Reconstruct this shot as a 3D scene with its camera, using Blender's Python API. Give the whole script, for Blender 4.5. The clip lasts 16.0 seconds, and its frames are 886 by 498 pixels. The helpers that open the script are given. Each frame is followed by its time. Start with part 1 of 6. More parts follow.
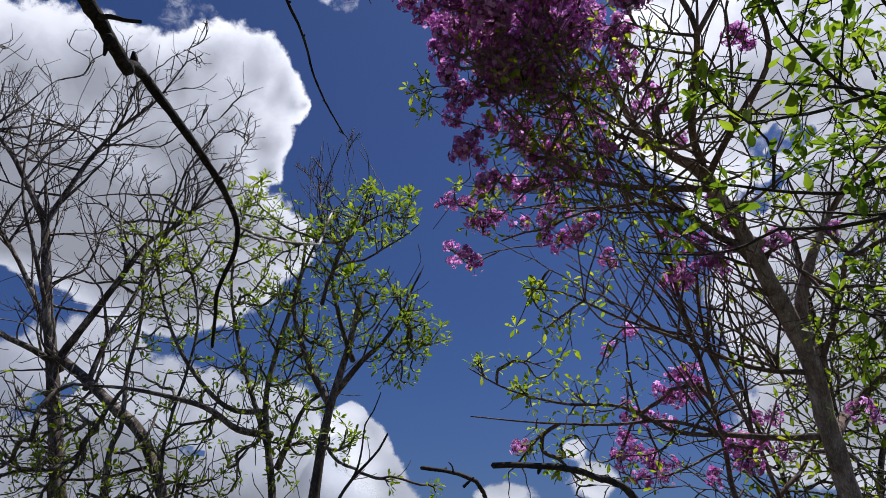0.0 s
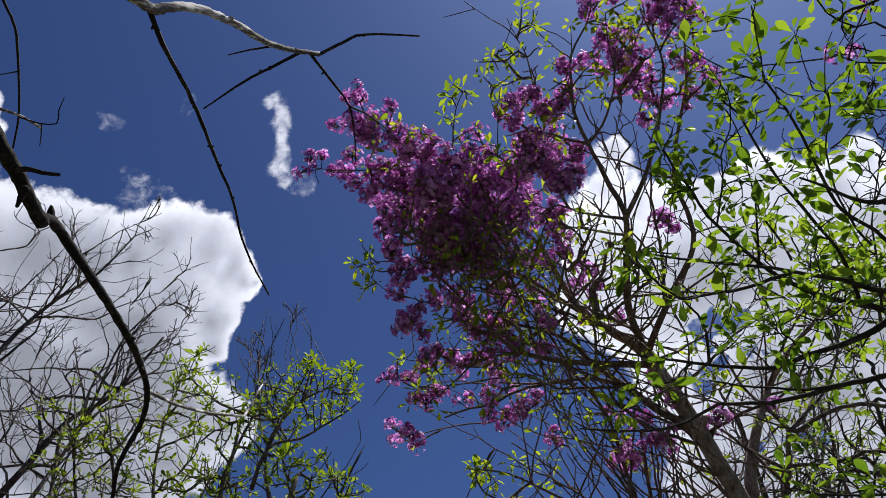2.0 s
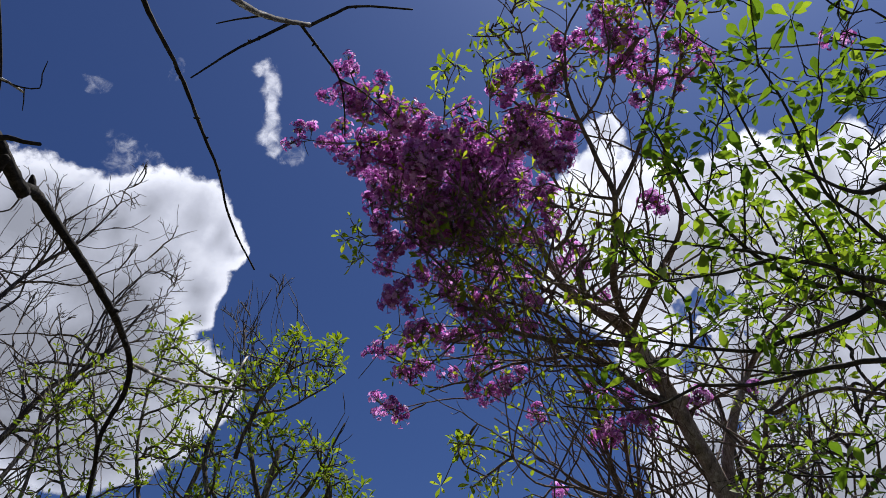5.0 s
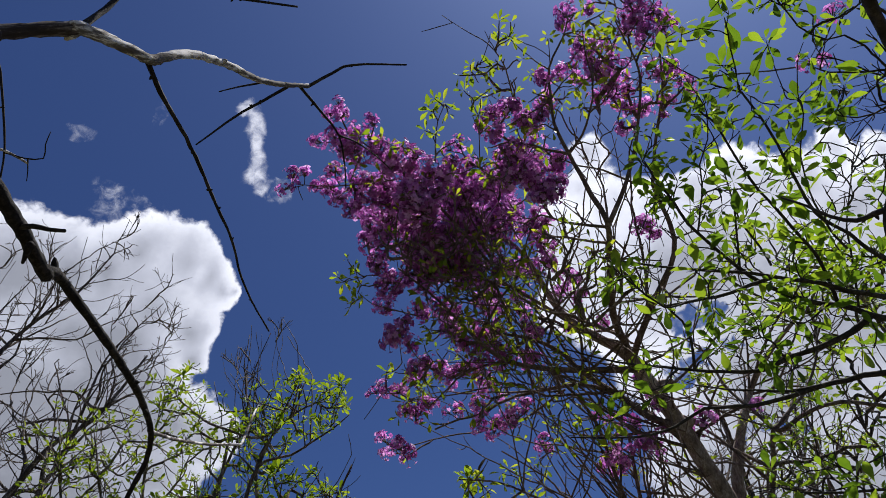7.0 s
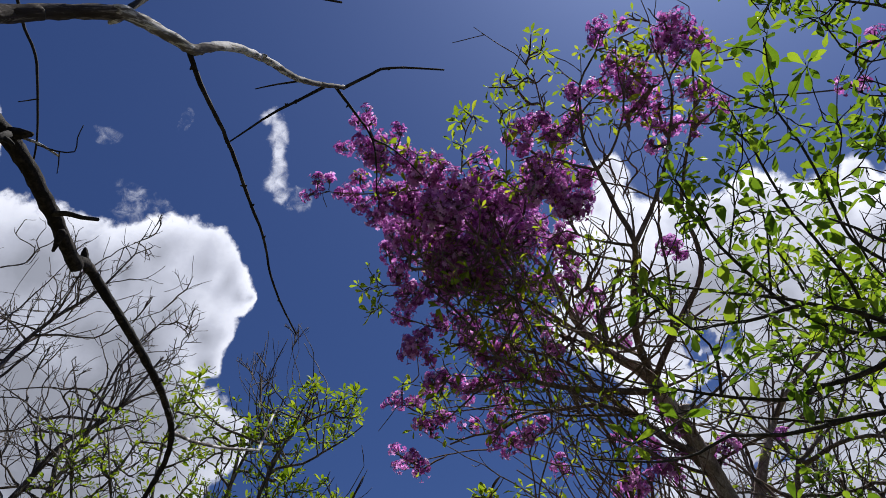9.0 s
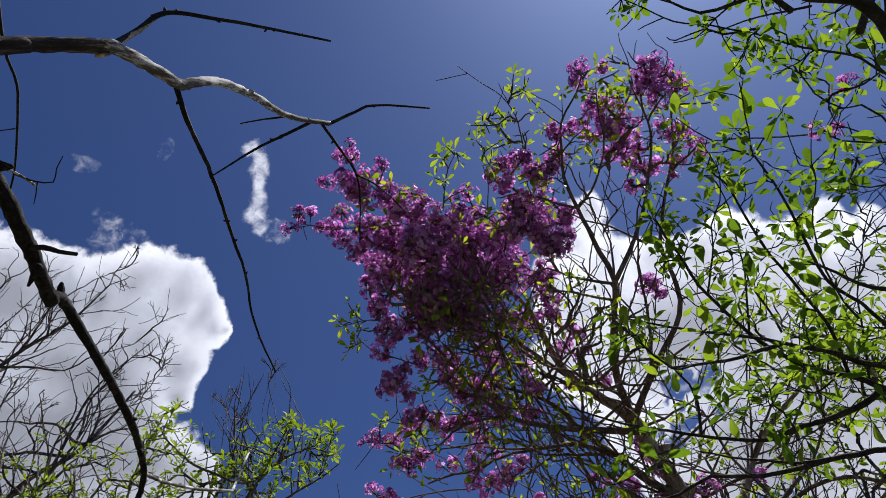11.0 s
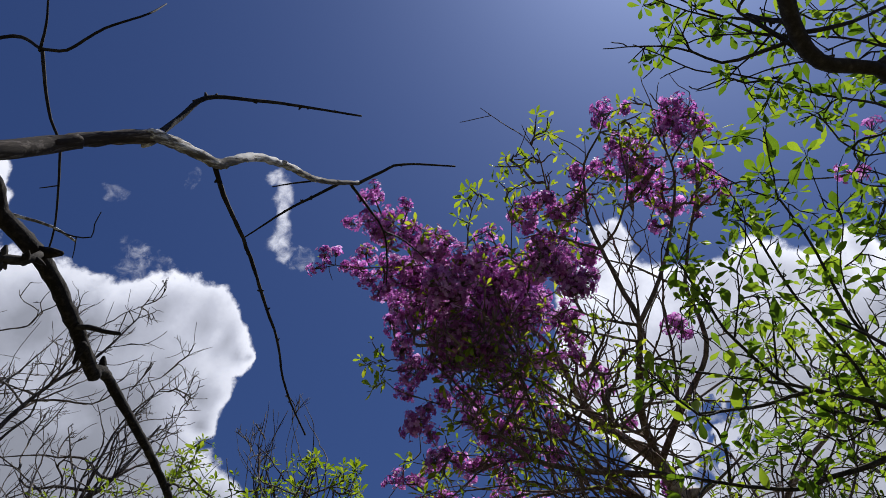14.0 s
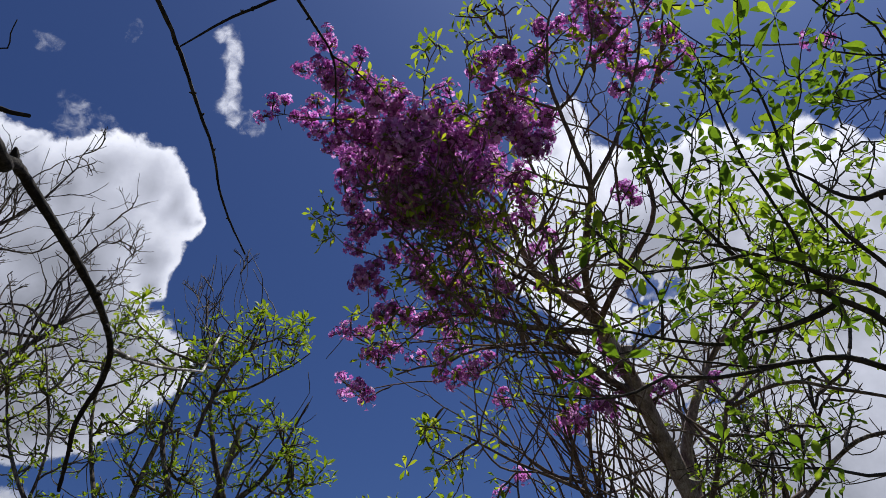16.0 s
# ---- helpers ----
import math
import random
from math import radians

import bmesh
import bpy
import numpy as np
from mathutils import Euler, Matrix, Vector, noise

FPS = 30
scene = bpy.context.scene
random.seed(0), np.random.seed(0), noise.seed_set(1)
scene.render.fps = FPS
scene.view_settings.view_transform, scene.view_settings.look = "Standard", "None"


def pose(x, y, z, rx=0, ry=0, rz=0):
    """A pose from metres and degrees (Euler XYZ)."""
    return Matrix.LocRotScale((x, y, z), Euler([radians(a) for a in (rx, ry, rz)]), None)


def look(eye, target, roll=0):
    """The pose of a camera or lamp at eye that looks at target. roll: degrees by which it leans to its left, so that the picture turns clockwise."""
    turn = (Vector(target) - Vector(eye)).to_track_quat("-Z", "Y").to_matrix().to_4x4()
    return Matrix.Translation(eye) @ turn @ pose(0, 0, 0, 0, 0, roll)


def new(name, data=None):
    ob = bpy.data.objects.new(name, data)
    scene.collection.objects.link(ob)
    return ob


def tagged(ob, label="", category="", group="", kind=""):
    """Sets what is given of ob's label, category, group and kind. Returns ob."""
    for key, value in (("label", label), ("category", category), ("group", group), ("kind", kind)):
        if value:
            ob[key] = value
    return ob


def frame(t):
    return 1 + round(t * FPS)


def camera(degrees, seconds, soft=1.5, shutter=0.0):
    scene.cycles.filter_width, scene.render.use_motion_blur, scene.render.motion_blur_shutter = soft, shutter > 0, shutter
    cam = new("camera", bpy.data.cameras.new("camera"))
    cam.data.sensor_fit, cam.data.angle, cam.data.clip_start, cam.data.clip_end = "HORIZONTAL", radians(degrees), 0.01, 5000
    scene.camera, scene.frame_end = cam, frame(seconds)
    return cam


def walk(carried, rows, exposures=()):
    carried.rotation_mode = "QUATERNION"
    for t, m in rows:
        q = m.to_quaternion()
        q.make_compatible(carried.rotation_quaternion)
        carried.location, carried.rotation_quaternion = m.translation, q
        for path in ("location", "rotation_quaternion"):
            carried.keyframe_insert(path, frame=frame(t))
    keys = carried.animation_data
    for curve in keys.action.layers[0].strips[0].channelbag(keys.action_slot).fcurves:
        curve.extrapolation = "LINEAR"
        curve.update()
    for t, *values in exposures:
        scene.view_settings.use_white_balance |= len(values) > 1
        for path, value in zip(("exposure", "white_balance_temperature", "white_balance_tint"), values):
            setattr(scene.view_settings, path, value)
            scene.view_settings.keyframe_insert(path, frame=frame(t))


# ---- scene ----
cam = camera(66.6, 16.0, soft=0.6)
# seconds, place in metres, turn in degrees
PATH = [
    (0, -0.0079, 0.0160, 1.5877, 117.00, 0.00, 0.00),
    (0.5, 0.0378, 0.0147, 1.5808, 120.53, 1.29, 2.24),
    (1, 0.0176, -0.0128, 1.5936, 124.53, 0.70, 0.15),
    (1.5, 0.0217, 0.0227, 1.5965, 127.77, 3.09, -2.49),
    (2, 0.0286, 0.0445, 1.5775, 132.06, 1.95, -3.75),
    (2.5, 0.0248, 0.0502, 1.5863, 131.45, 3.94, -5.79),
    (3, 0.0261, 0.0486, 1.5899, 131.57, 4.45, -6.02),
    (3.5, 0.0295, 0.0498, 1.5911, 131.32, 3.45, -5.93),
    (4, 0.0197, 0.0491, 1.6001, 129.39, 2.27, -6.26),
    (4.2, 0.0410, 0.0451, 1.5933, 129.53, 2.00, -5.44),
    (6.3, 0.0078, 0.0391, 1.5846, 130.23, 1.13, -5.88),
    (6.5, 0.0094, 0.0253, 1.5868, 132.26, 2.09, -6.17),
    (7, 0.0000, 0.0000, 1.6000, 132.27, 4.39, -3.88),
    (7.5, -0.0046, 0.0015, 1.5986, 132.43, 4.68, -1.73),
    (8, -0.0187, 0.0121, 1.6058, 133.43, 3.71, -1.47),
    (8.2, -0.0234, 0.0187, 1.6104, 133.33, 3.21, -2.25),
    (10.3, -0.0275, 0.0387, 1.6203, 135.67, 1.03, -5.25),
    (10.5, -0.0275, 0.0345, 1.6237, 136.18, 1.37, -5.63),
    (11, -0.0340, 0.0342, 1.6237, 136.31, 2.43, -6.25),
    (11.5, -0.0397, 0.0266, 1.6264, 137.86, 1.91, -5.51),
    (12, -0.0457, 0.0090, 1.6304, 139.23, 3.18, -5.81),
    (12.5, -0.0390, 0.0035, 1.6290, 138.75, 3.06, -6.49),
    (13, -0.0374, 0.0002, 1.6320, 137.09, 2.20, -6.72),
    (13.5, -0.0453, -0.0117, 1.6484, 138.88, 2.15, -5.77),
    (14, -0.0459, -0.0221, 1.6487, 138.69, 1.02, -4.99),
    (14.5, -0.0511, -0.0343, 1.6518, 139.48, 3.47, -7.07),
    (15, -0.0351, -0.0043, 1.6521, 134.71, 3.32, -7.75),
    (15.5, -0.0215, 0.0264, 1.6316, 131.92, 2.19, -8.11),
    (16, -0.0290, 0.0621, 1.6225, 127.89, 1.93, -9.48),
]
walk(cam, [(t, pose(x, y, z, rx, ry, rz)) for t, x, y, z, rx, ry, rz in PATH],
     [(0.0, -0.05), (3.5, -0.09), (8.0, -0.09), (11.0, -0.07), (12.5, -0.16), (14.5, -0.2), (16.0, -0.17)])

# ---- light ----
SUN_EL, SUN_AZ = 70.0, 64.0
scene.view_settings.exposure = 0.0
world = bpy.data.worlds.new("sky")
scene.world = world
world.use_nodes = True
wn = world.node_tree
sky = wn.nodes.new("ShaderNodeTexSky")
sky.sky_type = "NISHITA"
sky.sun_disc = False
sky.sun_elevation, sky.sun_rotation = radians(SUN_EL), radians(SUN_AZ)
sky.air_density, sky.dust_density, sky.ozone_density = 1.0, 1.5, 3.5
wn.nodes["Background"].inputs[1].default_value = 0.044
tone = wn.nodes.new("ShaderNodeMix")
tone.data_type, tone.blend_type = "RGBA", "MULTIPLY"
tone.inputs[0].default_value = 1.0
tone.inputs[7].default_value = (0.61, 0.83, 1.41, 1)
wn.links.new(sky.outputs[0], tone.inputs[6])
wn.links.new(tone.outputs[2], wn.nodes["Background"].inputs[0])

sun_data = bpy.data.lights.new("sun", "SUN")
sun_data.energy, sun_data.angle, sun_data.color = 4.8, radians(0.6), (1.0, 0.97, 0.93)
sun = new("sun", sun_data)
SUN_DIR = Vector((math.cos(radians(SUN_EL)) * math.sin(radians(SUN_AZ)), math.cos(radians(SUN_EL)) * math.cos(radians(SUN_AZ)), math.sin(radians(SUN_EL))))
sun.matrix_world = look(SUN_DIR * 30, (0, 0, 0))


# ---- materials ----
def material(name):
    m = bpy.data.materials.new(name)
    m.use_nodes = True
    m.node_tree.nodes.clear()
    return m, m.node_tree


def node(tree, kind, **inputs):
    n = tree.nodes.new(kind)
    for key, value in inputs.items():
        n.inputs[key.replace("_", " ")].default_value = value
    return n


def ramp(tree, source, *stops):
    n = tree.nodes.new("ShaderNodeValToRGB")
    while len(n.color_ramp.elements) < len(stops):
        n.color_ramp.elements.new(0.5)
    for e, (at, c) in zip(n.color_ramp.elements, stops):
        e.position, e.color = at, (*c, 1)
    tree.links.new(source, n.inputs[0])
    return n.outputs[0]


def bark_material(name, dark, mid, pale, scale, pale_from=0.6, rough=0.85, bump=0.5, stretch=(1, 1, 1), grain=(1, 0, 0)):
    m, t = material(name)
    out = t.nodes.new("ShaderNodeOutputMaterial")
    b = node(t, "ShaderNodeBsdfPrincipled", Roughness=rough)
    b.inputs["Specular IOR Level"].default_value = 0.3
    co = t.nodes.new("ShaderNodeTexCoord")
    n1 = node(t, "ShaderNodeTexNoise", Scale=scale, Detail=8.0, Roughness=0.7)
    n2 = node(t, "ShaderNodeTexNoise", Scale=scale * 7, Detail=6.0, Roughness=0.75)
    along = t.nodes.new("ShaderNodeMapping")
    along.vector_type = "TEXTURE"
    along.inputs["Rotation"].default_value = Vector(grain).to_track_quat("X", "Z").to_euler()
    along.inputs["Scale"].default_value = [1 / q for q in stretch]
    t.links.new(co.outputs["Object"], along.inputs["Vector"])
    for n in (n1, n2):
        t.links.new(along.outputs[0], n.inputs["Vector"])
    mix = t.nodes.new("ShaderNodeMath")
    mix.operation = "MULTIPLY_ADD"
    mix.inputs[1].default_value = 0.45
    t.links.new(n2.outputs[0], mix.inputs[0])
    half = t.nodes.new("ShaderNodeMath")
    half.operation = "MULTIPLY"
    half.inputs[1].default_value = 0.55
    t.links.new(n1.outputs[0], half.inputs[0])
    t.links.new(half.outputs[0], mix.inputs[2])
    col = ramp(t, mix.outputs[0], (0.36, dark), (0.5, mid), (pale_from, pale))
    t.links.new(col, b.inputs["Base Color"])
    bp = node(t, "ShaderNodeBump", Strength=bump, Distance=0.004)
    t.links.new(mix.outputs[0], bp.inputs["Height"])
    t.links.new(bp.outputs[0], b.inputs["Normal"])
    t.links.new(b.outputs[0], out.inputs[0])
    return m


def petal_material(name, stops, glow, through_share, rough, per_island, scale=40.0):
    """Thin plant tissue that lets sunlight through."""
    m, t = material(name)
    out = t.nodes.new("ShaderNodeOutputMaterial")
    if per_island:
        rnd = t.nodes.new("ShaderNodeNewGeometry").outputs["Random Per Island"]
    else:
        rnd = t.nodes.new("ShaderNodeObjectInfo").outputs["Random"]
    co = t.nodes.new("ShaderNodeTexCoord")
    nz = node(t, "ShaderNodeTexNoise", Scale=scale, Detail=4.0)
    t.links.new(co.outputs["Object"], nz.inputs["Vector"])
    add = t.nodes.new("ShaderNodeMath")
    add.operation = "MULTIPLY_ADD"
    add.inputs[1].default_value = 0.35
    t.links.new(nz.outputs[0], add.inputs[0])
    sc = t.nodes.new("ShaderNodeMath")
    sc.operation = "MULTIPLY_ADD"
    sc.inputs[1].default_value, sc.inputs[2].default_value = 0.8, -0.08
    t.links.new(rnd, sc.inputs[0])
    t.links.new(sc.outputs[0], add.inputs[2])
    col = ramp(t, add.outputs[0], *stops)
    b = node(t, "ShaderNodeBsdfPrincipled", Roughness=rough)
    b.inputs["Specular IOR Level"].default_value = 0.35
    t.links.new(col, b.inputs["Base Color"])
    tint = t.nodes.new("ShaderNodeMix")
    tint.data_type, tint.blend_type = "RGBA", "MULTIPLY"
    tint.inputs[0].default_value = 1.0
    tint.inputs[7].default_value = (*glow, 1)
    t.links.new(col, tint.inputs[6])
    tr = t.nodes.new("ShaderNodeBsdfTranslucent")
    t.links.new(tint.outputs[2], tr.inputs[0])
    mx = t.nodes.new("ShaderNodeMixShader")
    mx.inputs[0].default_value = through_share
    t.links.new(b.outputs[0], mx.inputs[1])
    t.links.new(tr.outputs[0], mx.inputs[2])
    t.links.new(mx.outputs[0], out.inputs[0])
    return m


BARK_DEAD = bark_material("weathered_dead_bark", (0.03, 0.022, 0.017), (0.2, 0.175, 0.15), (0.8, 0.77, 0.72), 17.0, 0.54, bump=0.5, stretch=(0.12, 0.9, 1.0), grain=(0.36, 0.57, 0.74))
BARK_PEEL = bark_material("peeling_brown_bark", (0.014, 0.01, 0.008), (0.06, 0.045, 0.035), (0.42, 0.36, 0.3), 20.0, 0.6, bump=0.8, stretch=(0.12, 0.9, 1.0), grain=(0.58, 0.33, 0.74))
BARK_BARE = bark_material("grey_bark", (0.026, 0.018, 0.013), (0.092, 0.07, 0.055), (0.42, 0.37, 0.32), 16.0, 0.61, bump=0.9, stretch=(1, 1, 0.35))
BARK_BROWN = bark_material("grey_brown_bark", (0.038, 0.027, 0.021), (0.155, 0.11, 0.088), (0.4, 0.32, 0.265), 14.0, 0.66)
BARK_TRUNK = bark_material("pale_brown_bark", (0.075, 0.055, 0.043), (0.3, 0.23, 0.185), (0.6, 0.52, 0.45), 22.0, 0.61, bump=1.0, stretch=(1, 1, 0.4))
BARK_GREY = bark_material("grey_lichen_bark", (0.026, 0.019, 0.014), (0.1, 0.08, 0.064), (0.4, 0.35, 0.3), 18.0, 0.61, bump=0.9, stretch=(1, 1, 0.35))
# brown bark, its colour taken near black for the limb's shaded underside
BARK_SHADED_LIMB = bark_material("shaded_brown_dead_bark", (0.007, 0.0055, 0.005), (0.018, 0.0145, 0.012), (0.12, 0.1, 0.085), 26.0, 0.7, bump=1.0)
# twig bark with the darkness of a backlit silhouette in its colour
BARK_SHADED_TWIG = bark_material("shaded_dead_twig", (0.01, 0.008, 0.007), (0.028, 0.024, 0.02), (0.14, 0.125, 0.11), 18.0, 0.72)
BARK_DARK = bark_material("dark_bark", (0.014, 0.012, 0.01), (0.045, 0.038, 0.032), (0.15, 0.13, 0.11), 12.0, 0.68)
LEAF = [(0.0, (0.05, 0.1, 0.012)), (0.5, (0.115, 0.19, 0.022)), (1.0, (0.28, 0.36, 0.045))]
YOUNG = [(0.0, (0.075, 0.13, 0.01)), (0.5, (0.175, 0.26, 0.02)), (1.0, (0.32, 0.39, 0.042))]
BLOOM = [(0.0, (0.22, 0.045, 0.18)), (0.5, (0.62, 0.25, 0.58)), (1.0, (0.96, 0.76, 0.94))]
LEAF_ONE = petal_material("leaf_green", LEAF, (1.9, 1.98, 0.88), 0.52, 0.5, False)
LEAF_MANY = petal_material("leaf_green_many", LEAF, (1.9, 1.98, 0.88), 0.52, 0.5, True)
YOUNG_ONE = petal_material("young_leaf_single", YOUNG, (1.8, 1.75, 0.8), 0.5, 0.5, False)
YOUNG_MANY = petal_material("young_leaf_green", YOUNG, (1.8, 1.75, 0.8), 0.5, 0.5, True)
SPROUT = [(0.0, (0.1, 0.17, 0.014)), (0.5, (0.2, 0.29, 0.025)), (1.0, (0.38, 0.42, 0.055))]
SPROUT_ONE = petal_material("sprout_leaf_single", SPROUT, (1.9, 1.8, 0.9), 0.6, 0.5, False)
SPROUT_MANY = petal_material("sprout_leaf", SPROUT, (1.9, 1.8, 0.9), 0.6, 0.5, True)
BLOOM_ONE = petal_material("purple_petal_single", BLOOM, (1.3, 0.98, 1.35), 0.54, 0.5, False)
BLOOM_MANY = petal_material("purple_petal", BLOOM, (1.3, 0.98, 1.35), 0.54, 0.5, True)


def ground_material():
    m, t = material("dry_grass_soil")
    out = t.nodes.new("ShaderNodeOutputMaterial")
    b = node(t, "ShaderNodeBsdfPrincipled", Roughness=0.95)
    co = t.nodes.new("ShaderNodeTexCoord")
    n1 = node(t, "ShaderNodeTexNoise", Scale=0.6, Detail=10.0, Roughness=0.7)
    t.links.new(co.outputs["Object"], n1.inputs["Vector"])
    col = ramp(t, n1.outputs[0], (0.35, (0.04, 0.03, 0.018)), (0.5, (0.08, 0.066, 0.035)), (0.62, (0.05, 0.065, 0.018)))
    t.links.new(col, b.inputs["Base Color"])
    bp = node(t, "ShaderNodeBump", Strength=0.7, Distance=0.05)
    t.links.new(n1.outputs[0], bp.inputs["Height"])
    t.links.new(bp.outputs[0], b.inputs["Normal"])
    t.links.new(b.outputs[0], out.inputs[0])
    return m


def cloud_material(name, fade, most, torn, swirl=0.0, scale=0.016):
    """Sunlit white vapour, thin at its edges; shade in its deeper parts is put into the colour."""
    m, t = material(name)
    out = t.nodes.new("ShaderNodeOutputMaterial")
    co = t.nodes.new("ShaderNodeTexCoord")

    def math_node(op, a, b, c=None):
        n = t.nodes.new("ShaderNodeMath")
        n.operation = op
        for i, x in enumerate((a, b, c)):
            if x is None:
                continue
            if isinstance(x, (int, float)):
                n.inputs[i].default_value = x
            else:
                t.links.new(x, n.inputs[i])
        return n.outputs[0]

    def grain(scale, detail, rough, twist=0.0):
        n = node(t, "ShaderNodeTexNoise", Scale=scale, Detail=detail, Roughness=rough, Distortion=twist)
        t.links.new(co.outputs["Object"], n.inputs["Vector"])
        return n.outputs[0]

    def attribute(key):
        n = t.nodes.new("ShaderNodeAttribute")
        n.attribute_name = key
        return n.outputs["Fac"]

    fine = grain(scale, 9.0, 0.62, swirl)
    density = math_node("ADD", math_node("MULTIPLY_ADD", fine, torn, -torn / 2), attribute("vapour"))
    soft = t.nodes.new("ShaderNodeMapRange")
    soft.interpolation_type = "SMOOTHSTEP"
    soft.inputs[2].default_value, soft.inputs[4].default_value = fade, most
    t.links.new(density, soft.inputs[0])
    # painted shading: noise plus the stored field greys the transmitted colour
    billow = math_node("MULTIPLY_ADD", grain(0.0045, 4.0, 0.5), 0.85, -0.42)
    shade_depth = math_node("ADD", math_node("MULTIPLY_ADD", grain(0.02, 6.0, 0.6), 0.24, -0.12), math_node("ADD", billow, attribute("shade")))
    d = node(t, "ShaderNodeBsdfDiffuse")
    d.inputs[0].default_value = (0.9, 0.9, 0.9, 1)
    tr = t.nodes.new("ShaderNodeBsdfTranslucent")
    t.links.new(ramp(t, shade_depth, (0.0, (0.96, 0.96, 0.97)), (0.3, (0.78, 0.795, 0.83)), (0.6, (0.43, 0.445, 0.5)), (1.0, (0.165, 0.175, 0.215))), tr.inputs[0])
    body = t.nodes.new("ShaderNodeMixShader")
    body.inputs[0].default_value = 0.93
    t.links.new(d.outputs[0], body.inputs[1])
    t.links.new(tr.outputs[0], body.inputs[2])
    # even emission stands in for skylight scattered within the cloud
    em = t.nodes.new("ShaderNodeEmission")
    em.inputs[0].default_value, em.inputs[1].default_value = (0.87, 0.91, 1.0, 1), CLOUD_GLOW
    lit = t.nodes.new("ShaderNodeAddShader")
    t.links.new(body.outputs[0], lit.inputs[0])
    t.links.new(em.outputs[0], lit.inputs[1])
    clear = t.nodes.new("ShaderNodeBsdfTransparent")
    mx = t.nodes.new("ShaderNodeMixShader")
    t.links.new(soft.outputs[0], mx.inputs[0])
    t.links.new(clear.outputs[0], mx.inputs[1])
    t.links.new(lit.outputs[0], mx.inputs[2])
    t.links.new(mx.outputs[0], out.inputs[0])
    return m


# strength of the emission that replaces scattered light in clouds
CLOUD_GLOW = 0.24
CLOUD = cloud_material("cloud_vapour", 0.2, 1.0, 0.6)
WISP = cloud_material("thin_cloud_vapour", 1.3, 0.92, 1.5, 0.5, 0.024)
BROKEN = cloud_material("broken_cloud_vapour", 0.34, 1.0, 0.8)


# ---- mesh tools ----
class Shape:
    """Collects vertices and faces of one part."""

    def __init__(self):
        self.v, self.f = [], []

    def tube(self, pts, radii, sides=5, knots=0.0, rng=None):
        pts = np.asarray(pts, float)
        n = len(pts)
        tan = np.gradient(pts, axis=0)
        tan /= np.linalg.norm(tan, axis=1, keepdims=True) + 1e-9
        ref = np.array((0.31, 0.17, 0.93)) if abs(tan[0][2]) < 0.9 else np.array((0.93, 0.3, 0.1))
        start = len(self.v)
        ang = np.arange(sides) * (2 * math.pi / sides)
        ca, sa = np.cos(ang)[:, None], np.sin(ang)[:, None]
        u = np.cross(tan[0], ref)
        for i in range(n):
            u = u - tan[i] * np.dot(u, tan[i])
            u /= np.linalg.norm(u) + 1e-9
            w = np.cross(tan[i], u)
            r = radii[i]
            if knots and rng is not None:
                r = r * (1 + knots * rng.uniform(-1, 1, (sides, 1)))
            self.v.extend((pts[i] + r * (ca * u + sa * w)).tolist())
        for i in range(n - 1):
            a, b = start + i * sides, start + (i + 1) * sides
            for k in range(sides):
                j = (k + 1) % sides
                self.f.append((a + k, a + j, b + j, b + k))
        tip = len(self.v)
        self.v.append((pts[0] - tan[0] * radii[0] * 0.5).tolist())
        for k in range(sides):
            self.f.append((start + (k + 1) % sides, start + k, tip))
        end = len(self.v)
        self.v.append((pts[-1] + tan[-1] * radii[-1] * 0.7).tolist())
        last = start + (n - 1) * sides
        for k in range(sides):
            self.f.append((last + k, last + (k + 1) % sides, end))

    def stamp(self, verts, faces, m):
        base = len(self.v)
        a = np.asarray(verts) @ np.array(m.to_3x3()).T + np.array(m.translation)
        self.v.extend(a.tolist())
        self.f.extend(tuple(base + i for i in f) for f in faces)

    def mesh(self, name, mat, smooth=True):
        me = bpy.data.meshes.new(name)
        me.from_pydata(self.v, [], self.f)
        me.materials.append(mat)
        if smooth:
            me.polygons.foreach_set("use_smooth", [True] * len(me.polygons))
        me.update()
        return me


def part(name, shape, mat, parent, label="", kind=""):
    ob = new(name, shape.mesh(name, mat) if isinstance(shape, Shape) else shape)
    ob.parent = parent
    return tagged(ob, label, kind=kind)


def spline(pts, step):
    """A smooth line through pts with a point about every step metres."""
    p = np.asarray(pts, float)
    p = np.vstack([2 * p[0] - p[1], p, 2 * p[-1] - p[-2]])
    out = []
    for i in range(1, len(p) - 2):
        n = max(2, int(np.linalg.norm(p[i + 1] - p[i]) / step))
        for k in range(n):
            s = k / n
            out.append(0.5 * (2 * p[i] + (p[i + 1] - p[i - 1]) * s + (2 * p[i - 1] - 5 * p[i] + 4 * p[i + 1] - p[i + 2]) * s * s
                              + (3 * p[i] - p[i - 1] - 3 * p[i + 1] + p[i + 2]) * s ** 3))
    out.append(p[-2])
    return np.array(out)


def leaf_shape(length, width, fold=0.25, droop=0.18):
    """An obovate leaf along +y, its upper side to +z, with a short stalk."""
    rows = [(0.0, 0.03), (0.12, 0.06), (0.38, 0.5), (0.64, 0.97), (0.82, 0.84), (0.94, 0.42), (1.0, 0.03)]
    v, f = [], []
    for s, w in rows:
        h = w * width / 2
        z = -droop * length * s * s + 0.02 * length * math.sin(9 * s)
        v += [(-h, s * length, z + fold * h), (0, s * length, z), (h, s * length, z + fold * h)]
    for i in range(len(rows) - 1):
        a = 3 * i
        f += [(a, a + 1, a + 4, a + 3), (a + 1, a + 2, a + 5, a + 4)]
    return v, f


